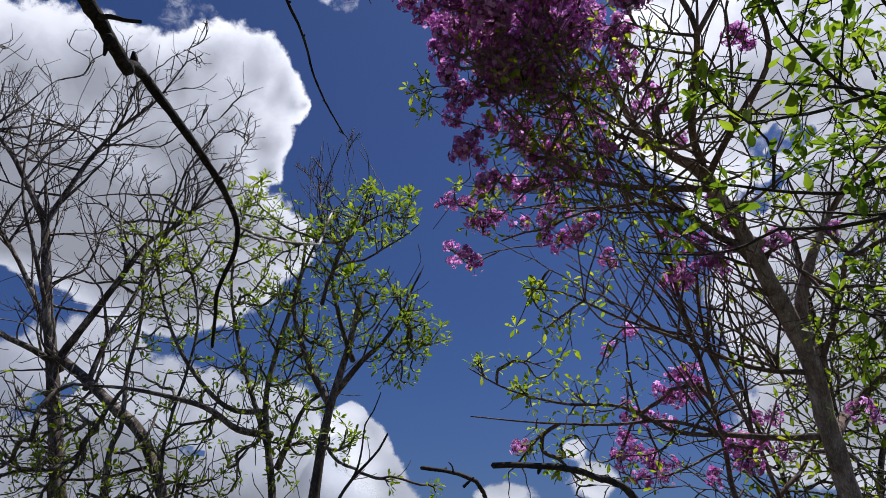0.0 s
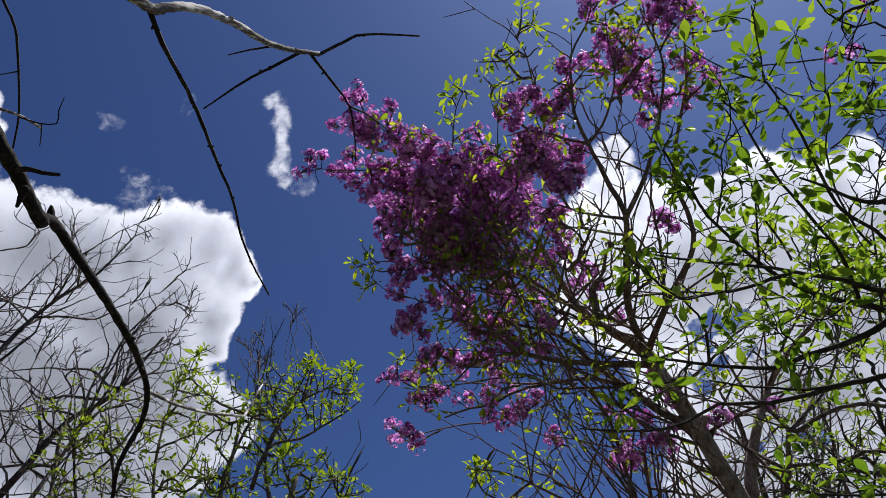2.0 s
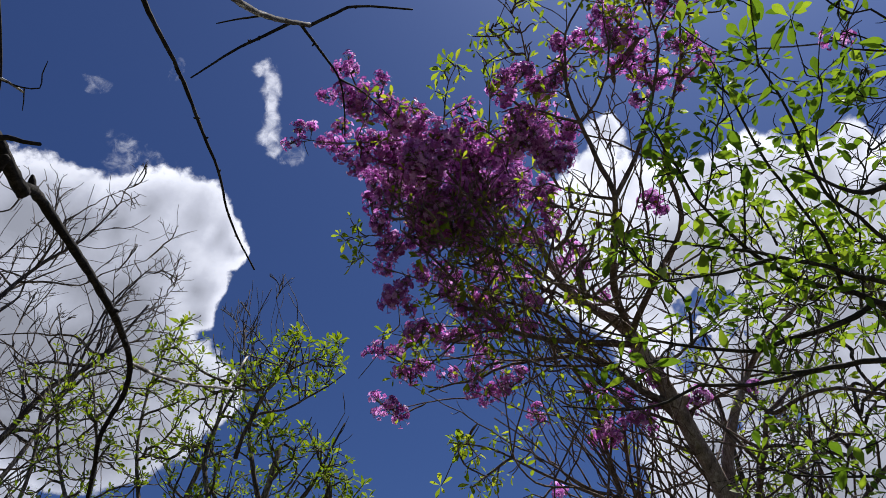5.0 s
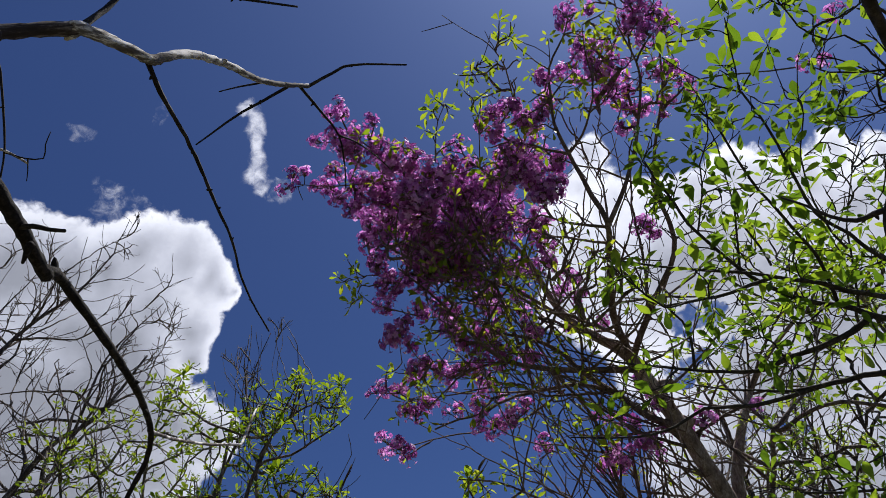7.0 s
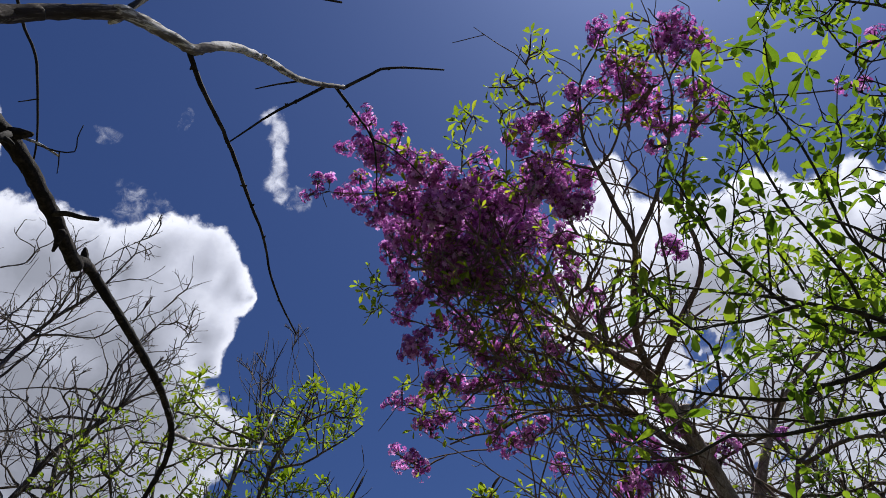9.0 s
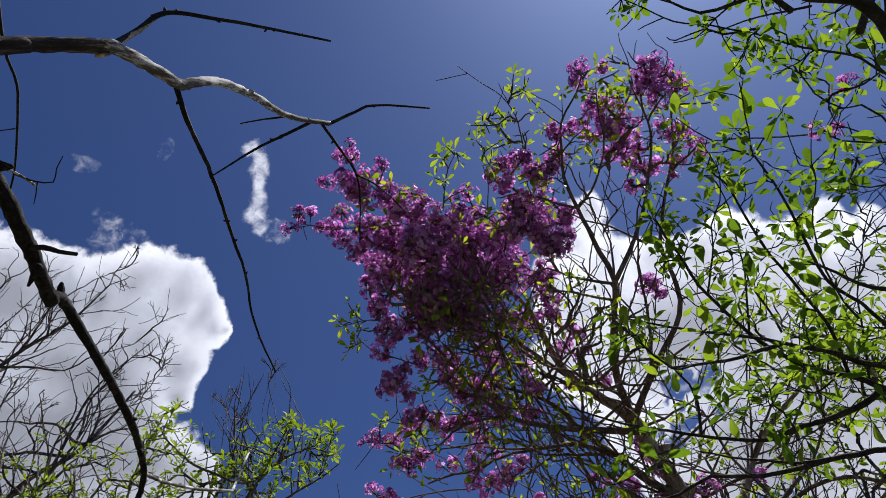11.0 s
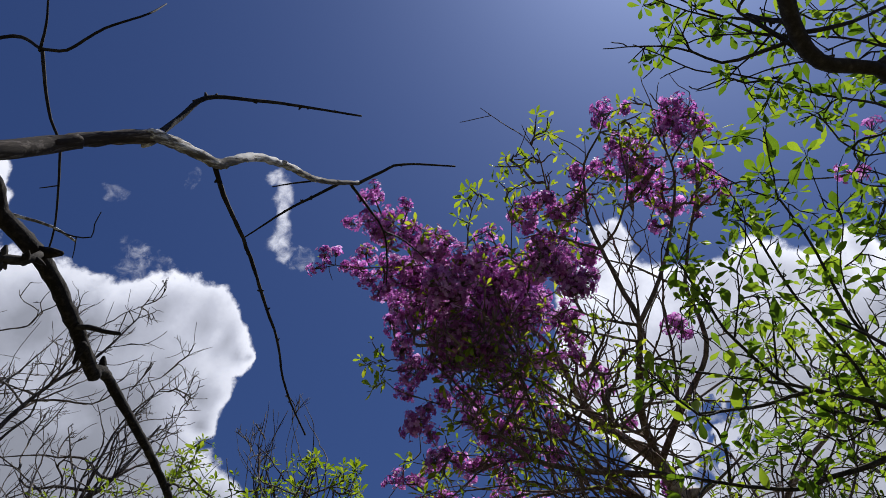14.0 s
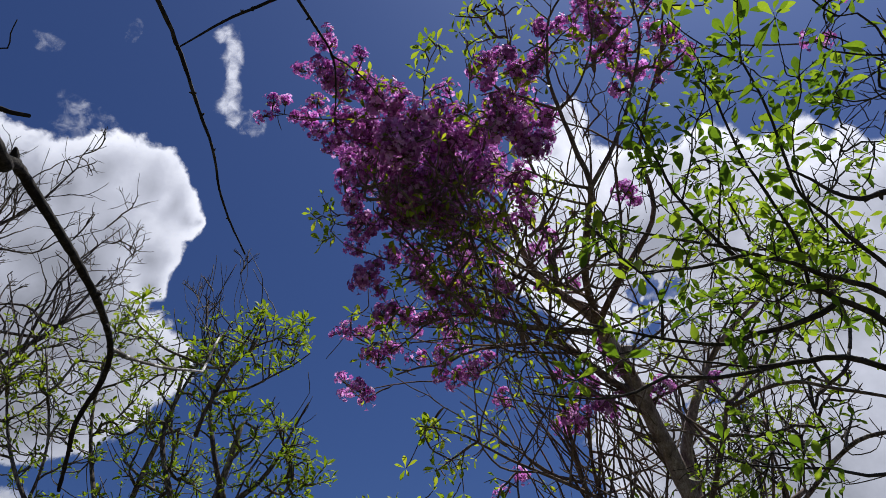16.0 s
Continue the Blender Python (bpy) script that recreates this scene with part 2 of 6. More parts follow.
def floret_shape(size):
    """A trumpet-shaped flower along +z: a short tube that opens into five broad ruffled lobes."""
    v, f = [], []
    n = 5
    for z, r in ((0.0, 0.05), (0.42, 0.12)):
        for k in range(n):
            a = 2 * math.pi * k / n
            v.append((r * size * math.cos(a), r * size * math.sin(a), z * size))
    for k in range(n):
        j = (k + 1) % n
        f.append((k, j, n + j, n + k))
    for k in range(n):
        a0, a1 = 2 * math.pi * k / n, 2 * math.pi * (k + 1) / n
        am = (a0 + a1) / 2
        b = len(v)
        lift = 0.1 * (k % 2)
        v += [(0.4 * size * math.cos(a0 - 0.08), 0.4 * size * math.sin(a0 - 0.08), (0.6 + lift) * size),
              (0.66 * size * math.cos(a0 + 0.3), 0.66 * size * math.sin(a0 + 0.3), (0.52 + lift) * size),
              (0.7 * size * math.cos(am + 0.12), 0.7 * size * math.sin(am + 0.12), (0.62 - lift) * size),
              (0.42 * size * math.cos(a1 + 0.05), 0.42 * size * math.sin(a1 + 0.05), (0.66 - lift) * size)]
        f += [(n + k, n + (k + 1) % n, b + 3, b), (b, b + 3, b + 2, b + 1)]
    return v, f


def aim(place, direction, spin, scale=1.0):
    """A pose at place whose +y looks along direction, spun about it."""
    q = Vector(direction).to_track_quat("Y", "Z")
    return Matrix.Translation(Vector(place)) @ q.to_matrix().to_4x4() @ pose(0, 0, 0, 0, math.degrees(spin), 0) @ Matrix.Scale(scale, 4)


def unit(v):
    return v / (np.linalg.norm(v) + 1e-9)


class Tree:
    """A tree: limbs along given lines, and twigs that grow from them to fill the crown's lobes."""

    def __init__(self, name, base, seed, bark, label, category="tree", group=""):
        self.rng = np.random.default_rng(seed)
        self.ob = tagged(new(name), label, category, group)
        self.ob.location = base
        self.base = np.array(base, float)
        self.bark = bark
        self.nodes, self.tang, self.par, self.rad, self.fixed = [], [], [], [], []
        self.branches, self.tips = [], []

    def limb(self, pts, r0, r1, name="limb", sides=8, step=0.05, wobble=0.0, label="", bark=None, knots=0.06, grow=True, sub=None, buds=0):
        line = spline(pts, step)
        n = len(line)
        if wobble:
            w = self.rng.normal(0, wobble, (n, 3))
            w[0] = 0
            line = line + np.cumsum(w, axis=0) * np.sin(np.linspace(0, math.pi, n))[:, None]
        radii = r0 + (r1 - r0) * np.linspace(0, 1, n) ** 0.8
        s = Shape()
        s.tube(line - self.base, radii, sides, knots, self.rng)
        for _ in range(buds):
            i = int(self.rng.integers(2, n - 1))
            d = unit(self.rng.normal(0, 1, 3))
            q = self.rng.uniform(1.6, 3.2)
            s.tube([line[i] - self.base, line[i] - self.base + d * radii[i] * q * 0.6, line[i] - self.base + d * radii[i] * q], [radii[i] * 0.8, radii[i] * 0.7, radii[i] * 0.3], 5)
        ob = part(name, s, bark or self.bark, sub or self.ob, label)
        if grow:
            tan = np.gradient(line, axis=0)
            for i in range(n):
                self.nodes.append(line[i]), self.tang.append(unit(tan[i])), self.par.append(-1), self.rad.append(radii[i]), self.fixed.append(True)
        return ob

    def stems(self, low, lobes, r0=0.008, r1=0.002, name="stem"):
        """Long thin stems from wood inside the box low to random points of the lobes, each a part."""
        rng = self.rng
        wood = [i for i in range(len(self.nodes)) if self.fixed[i] and self.rad[i] > r0 * 0.9 and low[0] <= self.nodes[i][2] <= low[1]]
        for c, r, n in lobes:
            for _ in range(n):
                g = np.array(c) + unit(rng.normal(0, 1, 3)) * r * rng.uniform(0, 1) ** 0.5
                some = rng.choice(wood, 25)
                k = min(some, key=lambda i: abs(np.linalg.norm(self.nodes[i] - g) - rng.uniform(0.4, 1.0)) + max(0.0, self.nodes[i][2] - g[2] + 0.2))
                a = self.nodes[k]
                length = np.linalg.norm(g - a)
                mid = (a + g) / 2 + rng.normal(0, 0.07, 3) * length + np.array((0, 0, rng.uniform(-0.16, 0.04) * length))
                q = rng.uniform(0.55, 1.1)
                self.limb([a, (a + mid) / 2 + rng.normal(0, 0.02, 3) * length, mid, (mid + g) / 2 + rng.normal(0, 0.02, 3) * length, g], r0 * q, r1 * q, name, 5, 0.05, 0.0065, knots=0.1)

    def fill(self, lobes, kind, tip_r=0.0026, up=0.35, seg=0.035, wiggle=0.07, shell=0.5, reach=0.65, flat=1.0, turn_cost=0.8):
        """Twigs to random points of the lobes (centre, radius, how many), nearest to the wood first."""
        rng = self.rng
        goals = []
        for c, r, n in lobes:
            for _ in range(n):
                d = unit(rng.normal(0, 1, 3))
                d[2] *= flat
                goals.append(np.array(c) + d * r * rng.uniform(0, 1) ** shell)
        if not goals:
            return
        goals = np.array(goals)
        nodes = np.array(self.nodes)
        near = np.array([np.min(np.sum((nodes - g) ** 2, axis=1)) for g in goals])
        cap = len(nodes) + len(goals) * 40
        store = np.empty((cap, 3))
        tang = np.empty((cap, 3))
        n = len(nodes)
        store[:n], tang[:n] = nodes, np.array(self.tang)
        for gi in np.argsort(near):
            g = goals[gi]
            d = g - store[:n]
            dist = np.linalg.norm(d, axis=1)
            turn = 1 - np.sum(d * tang[:n], axis=1) / (dist + 1e-6)
            k = int(np.argmin(dist * (1 + turn_cost * turn) + 0.02 * (dist < 0.03)))
            length = dist[k]
            if length > reach or length < 0.012:
                continue
            way = d[k] / length
            m0 = unit(tang[k] * 0.55 + way * 0.8) * length * 0.9
            m1 = unit(way + np.array((0, 0, up)) + rng.normal(0, 0.14, 3)) * length * 0.8
            steps = max(3, min(30, int(length / seg)))
            s = np.linspace(0, 1, steps + 1)[1:, None]
            line = (2 * s ** 3 - 3 * s ** 2 + 1) * store[k] + (s ** 3 - 2 * s ** 2 + s) * m0 + (3 * s ** 2 - 2 * s ** 3) * g + (s ** 3 - s ** 2) * m1
            line += rng.normal(0, wiggle * length / steps, line.shape) * (1 - s)
            t = np.gradient(np.vstack([store[k], line]), axis=0)[1:]
            ids = []
            prev = k
            for i in range(steps):
                store[n], tang[n] = line[i], unit(t[i])
                self.nodes.append(line[i]), self.tang.append(tang[n]), self.par.append(prev), self.rad.append(0.0), self.fixed.append(False)
                ids.append(n)
                prev = n
                n += 1
            self.branches.append((k, ids, tip_r))
            self.tips.append((line[-1], unit(t[-1]), kind, g))

    def spurs(self, count, length=(0.04, 0.16), r=0.0016, up=0.5, zmin=1.7):
        """Short side twigs all along the wood."""
        rng = self.rng
        pool = [i for i in range(len(self.nodes)) if self.nodes[i][2] > zmin and (self.fixed[i] or rng.uniform() < 0.4)]
        for i in rng.choice(pool, count):
            t = self.tang[i]
            d = unit(np.cross(t, rng.normal(0, 1, 3)) * rng.uniform(0.6, 1.1) + t * 0.6 + (0, 0, up * 0.4))
            size = rng.uniform(*length)
            p, prev, ids = self.nodes[i], i, []
            for _ in range(4):
                d = unit(d + rng.normal(0, 0.14, 3) + (0, 0, up * 0.2))
                p = p + d * size / 4
                self.nodes.append(p), self.tang.append(d), self.par.append(prev), self.rad.append(0.0), self.fixed.append(False)
                prev = len(self.nodes) - 1
                ids.append(prev)
            self.branches.append((i, ids, r))

    def sprays(self, count, length, r=0.002, up=0.5, zmin=1.7, spread=0.6, most=0.02):
        """Curved twigs that leave the limbs, sweep upwards and branch."""
        rng = self.rng
        pool = [i for i in range(len(self.nodes)) if self.fixed[i] and self.nodes[i][2] > zmin and self.rad[i] < most]

        def grow(i, d, size, level):
            p, prev, ids, buds = self.nodes[i], i, [], []
            n = 8 - 2 * level
            bend = rng.normal(0, 0.17, 3)
            for k in range(n):
                d = unit(d + bend + rng.normal(0, 0.12, 3) + (0, 0, up * 0.16))
                p = p + d * size / n
                self.nodes.append(p), self.tang.append(d), self.par.append(prev), self.rad.append(0.0), self.fixed.append(False)
                prev = len(self.nodes) - 1
                ids.append(prev)
                if level < 2 and k > 0 and rng.uniform() < 0.55:
                    buds.append((prev, d, size * (1 - k / n)))
            self.branches.append((i, ids, r * (1 - 0.15 * level)))
            for k, (b, way, rest) in enumerate(buds):
                side = unit(np.cross(way, rng.normal(0, 1, 3)))
                grow(b, unit(way * 0.85 + side * spread + (0, 0, 0.15)), rest * rng.uniform(0.5, 0.9), level + 1)

        for i in rng.choice(pool, count):
            t = self.tang[i] if self.tang[i][2] > -0.2 else -self.tang[i]
            side = unit(np.cross(t, rng.normal(0, 1, 3)))
            grow(i, unit(t * 0.8 + side * spread + (0, 0, 0.2 * up)), rng.uniform(*length), 0)

    def wood(self, name="brushwood", power=2.4, most=0.03, sides=4, bark=None, label="", own=150):
        """Thickens the twigs by what they carry and joins them into one part."""
        area = np.zeros(len(self.nodes))
        for k, ids, tip in reversed(self.branches):
            carry = tip ** power
            for i in reversed(ids):
                area[i] += carry
                carry = area[i]
            if not self.fixed[k]:
                area[k] += carry
        s = Shape()
        longest = sorted(range(len(self.branches)), key=lambda b: -len(self.branches[b][1]))[:own]
        single = set(longest)
        for b, (k, ids, tip) in enumerate(self.branches):
            r = np.minimum(area[ids] ** (1 / power), most)
            first = min(self.rad[k] if self.fixed[k] else area[k] ** (1 / power), r[0] * 1.15)
            pts = np.vstack([self.nodes[k], np.array([self.nodes[i] for i in ids])]) - self.base
            rr = np.r_[first, r]
            rr[-1] *= 0.75
            t = Shape() if b in single else s
            t.tube(pts, rr, sides if rr[0] < 0.006 else 6)
            if b in single:
                part("twig", t, bark or self.bark, self.ob)
        return part(name, s, bark or self.bark, self.ob, label, "stuff")


def whorl(rng, place, along, count, size, spread, out, lay=0.6):
    """Leaves round a twig's tip: poses appended to out."""
    spin = rng.uniform(0, 6.28)
    a = unit(np.asarray(along))
    side = unit(np.cross(a, (0.3, 0.5, 0.8)))
    other = np.cross(a, side)
    for k in range(count):
        w = spin + 6.283 * k / count + rng.normal(0, 0.25)
        d = unit(a * math.cos(spread) + (side * math.cos(w) + other * math.sin(w)) * math.sin(spread) + rng.normal(0, 0.15, 3))
        out.append(aim(np.asarray(place) + d * 0.004, d, rng.normal(0, lay), size * rng.uniform(0.6, 1.15)))


def hang_leaves(tree, poses, variants, mat_one, mat_many, own=300, near=(0.0, 0.0, 1.6)):
    """The nearest leaves become parts of their own; the rest is joined."""
    poses.sort(key=lambda m: (m.translation - Vector(near)).length)
    meshes = []
    for v, f in variants:
        s = Shape()
        s.v, s.f = list(v), list(f)
        meshes.append(s.mesh("leaf", mat_one))
    base = Matrix.Translation(-Vector(tree.base))
    for i, m in enumerate(poses[:own]):
        ob = new("leaf", meshes[i % len(meshes)])
        ob.parent = tree.ob
        ob.matrix_basis = base @ m
    if len(poses) > own:
        s = Shape()
        for i, m in enumerate(poses[own:]):
            v, f = variants[i % len(variants)]
            s.stamp(v, f, base @ m)
        part("foliage", s, mat_many, tree.ob, "small bright green leaves", "stuff")


# ---- ground ----
g = bmesh.new()
bmesh.ops.create_grid(g, x_segments=60, y_segments=60, size=2400)
for v in g.verts:
    v.co.z = 0.0 if v.co.length < 60 else 3.0 * noise.noise(v.co * 0.004)
gm = bpy.data.meshes.new("ground")
g.to_mesh(gm)
g.free()
gm.materials.append(ground_material())
tagged(new("ground", gm), "dry grassy ground under the trees", "ground", kind="structure")


# ---- clouds ----
def value_noise(x, y, seed):
    def h(i, j):
        n = np.sin(i * 127.1 + j * 311.7 + seed * 74.7) * 43758.5453
        return n - np.floor(n)
    i, j = np.floor(x), np.floor(y)
    u, w = x - i, y - j
    u, w = u * u * (3 - 2 * u), w * w * (3 - 2 * w)
    return (h(i, j) * (1 - u) + h(i + 1, j) * u) * (1 - w) + (h(i, j + 1) * (1 - u) + h(i + 1, j + 1) * u) * w


def fbm(x, y, seed, octaves=6):
    total, amp = np.zeros_like(x), 0.5
    for o in range(octaves):
        total += amp * value_noise(x, y, seed + o)
        x, y, amp = x * 1.63 + y * 1.21 + 7.1, y * 1.63 - x * 1.21 + 3.7, amp * 0.5
    return total


def blend_max(fields, sharp):
    top = np.max(fields, axis=0)
    return top + np.log(np.sum(np.exp((fields - top) * sharp), axis=0)) / sharp


def cloud(label, puffs, holes=(), seed=0, rough=0.5, thick=110.0, step=0.3, edge=1.0, far=2600.0, warp=5.0, thin=-0.05, most=9.0, heavy=1.8, shade=0.4, mat=None, base=0.0, under=0.12):
    """A bank of vapour on the dome of the sky: puffs and holes are (azimuth, elevation, half width, half height) in degrees."""
    az0 = min(p[0] - p[2] for p in puffs) - 4
    az1 = max(p[0] + p[2] for p in puffs) + 4
    el0 = min(p[1] - p[3] for p in puffs) - 4
    el1 = max(p[1] + p[3] for p in puffs) + 4
    na, ne = int((az1 - az0) / step) + 1, int((el1 - el0) / step) + 1
    az, el = np.meshgrid(np.linspace(az0, az1, na), np.linspace(el0, el1, ne))
    wa = az + warp * (fbm(az / 5, el / 5, seed + 50, 4) - 0.5) + warp * 0.35 * (fbm(az / 1.4, el / 1.4, seed + 60, 4) - 0.5)
    we = el + warp * (fbm(az / 5 + 31, el / 5, seed + 70, 4) - 0.5) + warp * 0.35 * (fbm(az / 1.4, el / 1.4 + 17, seed + 80, 4) - 0.5)
    fields, domes = [], []
    for a, e, ra, re_ in puffs:
        k = ((wa - a) / ra) ** 2 + ((we - e) / re_) ** 2
        fields.append((1 - np.sqrt(k)) * min(heavy, max(0.6, max(ra, re_) / 8.5)))
        domes.append(np.clip(1 - k, 0, 1) * min(ra, re_) / 10)
    dens = blend_max(np.array(fields), 9.0) if len(fields) > 1 else fields[0]
    swell = blend_max(np.array(domes), 3.0) if len(fields) > 1 else domes[0]
    inside = np.clip((dens - 0.1) / 1.1, 0, 1) ** 0.95
    f1 = fbm(az / 8, el / 8, seed, 3)
    f2 = fbm(az / 2.2, el / 2.2, seed + 20)
    f3 = fbm(az / 0.7, el / 0.7, seed + 30, 4)
    whole = dens.copy()
    for a, e, ra, re_ in holes:
        k = ((wa + 4 * (f2 - 0.5) - a) / ra) ** 2 + ((we + 3 * (f1 - 0.5) - e) / re_) ** 2
        dens -= np.clip(1.3 - np.sqrt(k), 0, 1) * 1.15 * np.clip(f2 * 2.0 + f3 * 2.4 - 1.3, 0, 1.4)
    dens = np.maximum(dens, np.minimum(whole, 0.05))
    dens = dens * 2.0 + edge * ((f1 - 0.45) * rough + (f2 - 0.5) * rough * 0.6 + (f3 - 0.45) * rough * 0.3) + thin
    dens = np.minimum(dens, most + 0.25 * (f2 - 0.5))
    height = swell + f1 * 0.3
    # self-shade for the cloud's colour: grows inward and towards the underside
    shade_field = base + shade * inside + under * (1 - np.clip((el - el0) / (el1 - el0), 0, 1))
    r = far - thick * height
    ca, sa, ce, se = np.cos(np.radians(az)), np.sin(np.radians(az)), np.cos(np.radians(el)), np.sin(np.radians(el))
    xyz = np.stack([r * ce * sa, r * ce * ca, r * se + 1.6], -1).reshape(-1, 3)
    idx = np.arange(na * ne).reshape(ne, na)
    q = np.stack([idx[:-1, :-1], idx[:-1, 1:], idx[1:, 1:], idx[1:, :-1]], -1).reshape(-1, 4)
    dv = dens.reshape(-1)
    q = q[dv[q].max(axis=1) > -0.2]
    used = np.unique(q)
    back = np.full(na * ne, -1)
    back[used] = np.arange(len(used))
    me = bpy.data.meshes.new("cloud")
    me.from_pydata(xyz[used].tolist(), [], back[q].tolist())
    at = me.attributes.new("vapour", "FLOAT", "POINT")
    at.data.foreach_set("value", dv[used].astype(np.float32))
    shade_at = me.attributes.new("shade", "FLOAT", "POINT")
    shade_at.data.foreach_set("value", shade_field.reshape(-1)[used].astype(np.float32))
    me.materials.append(mat or CLOUD)
    me.polygons.foreach_set("use_smooth", [True] * len(me.polygons))
    return tagged(new("cloud", me), label, "cloud", kind="structure")


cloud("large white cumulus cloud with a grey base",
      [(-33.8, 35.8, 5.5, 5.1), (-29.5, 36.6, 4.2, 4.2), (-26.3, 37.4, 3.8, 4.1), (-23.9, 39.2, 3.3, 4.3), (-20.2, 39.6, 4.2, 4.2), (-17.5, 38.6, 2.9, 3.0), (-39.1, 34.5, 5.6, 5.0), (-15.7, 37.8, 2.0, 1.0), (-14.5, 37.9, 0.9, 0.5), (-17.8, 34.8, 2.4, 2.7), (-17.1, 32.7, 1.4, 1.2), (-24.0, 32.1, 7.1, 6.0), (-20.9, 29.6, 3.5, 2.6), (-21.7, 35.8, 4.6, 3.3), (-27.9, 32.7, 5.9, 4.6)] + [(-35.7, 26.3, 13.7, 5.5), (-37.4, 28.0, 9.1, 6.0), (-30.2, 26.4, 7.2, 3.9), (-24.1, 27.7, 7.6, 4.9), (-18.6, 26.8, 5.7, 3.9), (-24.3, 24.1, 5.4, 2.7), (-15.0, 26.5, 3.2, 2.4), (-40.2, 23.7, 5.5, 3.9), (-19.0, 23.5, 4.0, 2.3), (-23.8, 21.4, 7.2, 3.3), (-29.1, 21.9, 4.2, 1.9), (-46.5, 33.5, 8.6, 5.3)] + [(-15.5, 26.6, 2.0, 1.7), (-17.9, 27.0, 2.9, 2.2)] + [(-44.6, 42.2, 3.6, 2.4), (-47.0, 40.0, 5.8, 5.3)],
      seed=3, warp=1.7, shade=1.65, base=0.03, under=0.4)
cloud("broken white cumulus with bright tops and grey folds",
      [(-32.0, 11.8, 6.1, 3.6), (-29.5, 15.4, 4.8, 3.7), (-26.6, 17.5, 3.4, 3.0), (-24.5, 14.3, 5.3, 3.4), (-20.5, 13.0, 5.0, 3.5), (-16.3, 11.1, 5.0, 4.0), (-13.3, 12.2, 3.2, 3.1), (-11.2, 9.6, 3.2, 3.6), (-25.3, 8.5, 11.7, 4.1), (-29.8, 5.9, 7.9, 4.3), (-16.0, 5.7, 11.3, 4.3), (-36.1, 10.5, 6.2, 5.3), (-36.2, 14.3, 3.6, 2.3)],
      [(-31.1, 11.3, 1.1, 0.9), (-23.7, 17.1, 1.2, 1.1), (-29.2, 12.1, 0.6, 0.8), (-20.3, 9.6, 1.3, 0.7)], seed=4, warp=1.5, shade=0.95, base=0.02, mat=BROKEN)
cloud("small bright cumulus low over the horizon", [(-7.9, 12.6, 1.6, 1.8), (-6.5, 10.6, 1.7, 2.2), (-8.3, 9.7, 2.9, 3.2), (-5.0, 8.1, 1.8, 2.0), (-6.5, 5.9, 5.4, 3.1)], seed=6, warp=1.4, shade=0.7, base=0.0)
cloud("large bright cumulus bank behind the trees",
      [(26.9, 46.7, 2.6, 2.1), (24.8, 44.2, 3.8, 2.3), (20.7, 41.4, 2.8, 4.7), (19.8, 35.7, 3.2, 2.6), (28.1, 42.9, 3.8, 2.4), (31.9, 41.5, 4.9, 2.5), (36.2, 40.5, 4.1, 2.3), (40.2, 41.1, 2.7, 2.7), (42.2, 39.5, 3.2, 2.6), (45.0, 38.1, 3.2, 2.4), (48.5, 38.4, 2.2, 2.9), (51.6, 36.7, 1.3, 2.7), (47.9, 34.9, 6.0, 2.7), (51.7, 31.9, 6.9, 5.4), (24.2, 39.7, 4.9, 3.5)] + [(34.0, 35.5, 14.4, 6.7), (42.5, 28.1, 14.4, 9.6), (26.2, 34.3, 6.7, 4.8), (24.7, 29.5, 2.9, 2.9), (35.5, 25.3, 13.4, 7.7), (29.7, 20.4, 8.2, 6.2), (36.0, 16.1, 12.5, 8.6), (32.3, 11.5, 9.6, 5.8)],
      [(28.8, 31.3, 1.9, 1.3), (32.2, 31.7, 2.4, 1.4), (33.3, 28.6, 2.0, 1.4), (28.6, 28.1, 2.2, 1.5), (16.3, 31.1, 2.2, 1.6), (34.6, 22.1, 2.9, 1.2)], seed=11, warp=2.0, heavy=1.15, shade=0.8, base=0.32, mat=BROKEN)
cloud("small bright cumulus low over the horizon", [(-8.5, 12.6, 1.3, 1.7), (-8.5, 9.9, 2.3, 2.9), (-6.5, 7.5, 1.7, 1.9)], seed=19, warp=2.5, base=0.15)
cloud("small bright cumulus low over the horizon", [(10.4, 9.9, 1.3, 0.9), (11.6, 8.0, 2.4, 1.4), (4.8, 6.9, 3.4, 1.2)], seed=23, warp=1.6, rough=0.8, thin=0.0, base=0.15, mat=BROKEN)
for puffs, s in (([(-17.0, 52.9, 1.4, 0.6), (-15.6, 51.9, 1.15, 1.2), (-14.9, 50.5, 0.85, 1.6), (-14.7, 48.9, 1.15, 1.3), (-14.5, 47.8, 1.6, 1.0), (-13.5, 46.9, 1.1, 0.9)], 31), ([(-33.7, 46.7, 1.9, 0.8)], 35), ([(-26.5, 50.6, 0.6, 1.2)], 37), ([(-28.8, 43.3, 2.2, 0.7), (-26.8, 43.1, 0.9, 0.6)], 41), ([(-12.0, 46.6, 1.9, 1.2), (-26.9, 42.7, 2.4, 1.4)], 43)):
    cloud("thin torn wisp of white cloud", puffs, seed=s, rough=1.0, thick=30.0, step=0.15, edge=0.7, warp=2.6, thin=0.0, most=0.68 if s == 31 else 0.14, shade=0.0, mat=WISP)

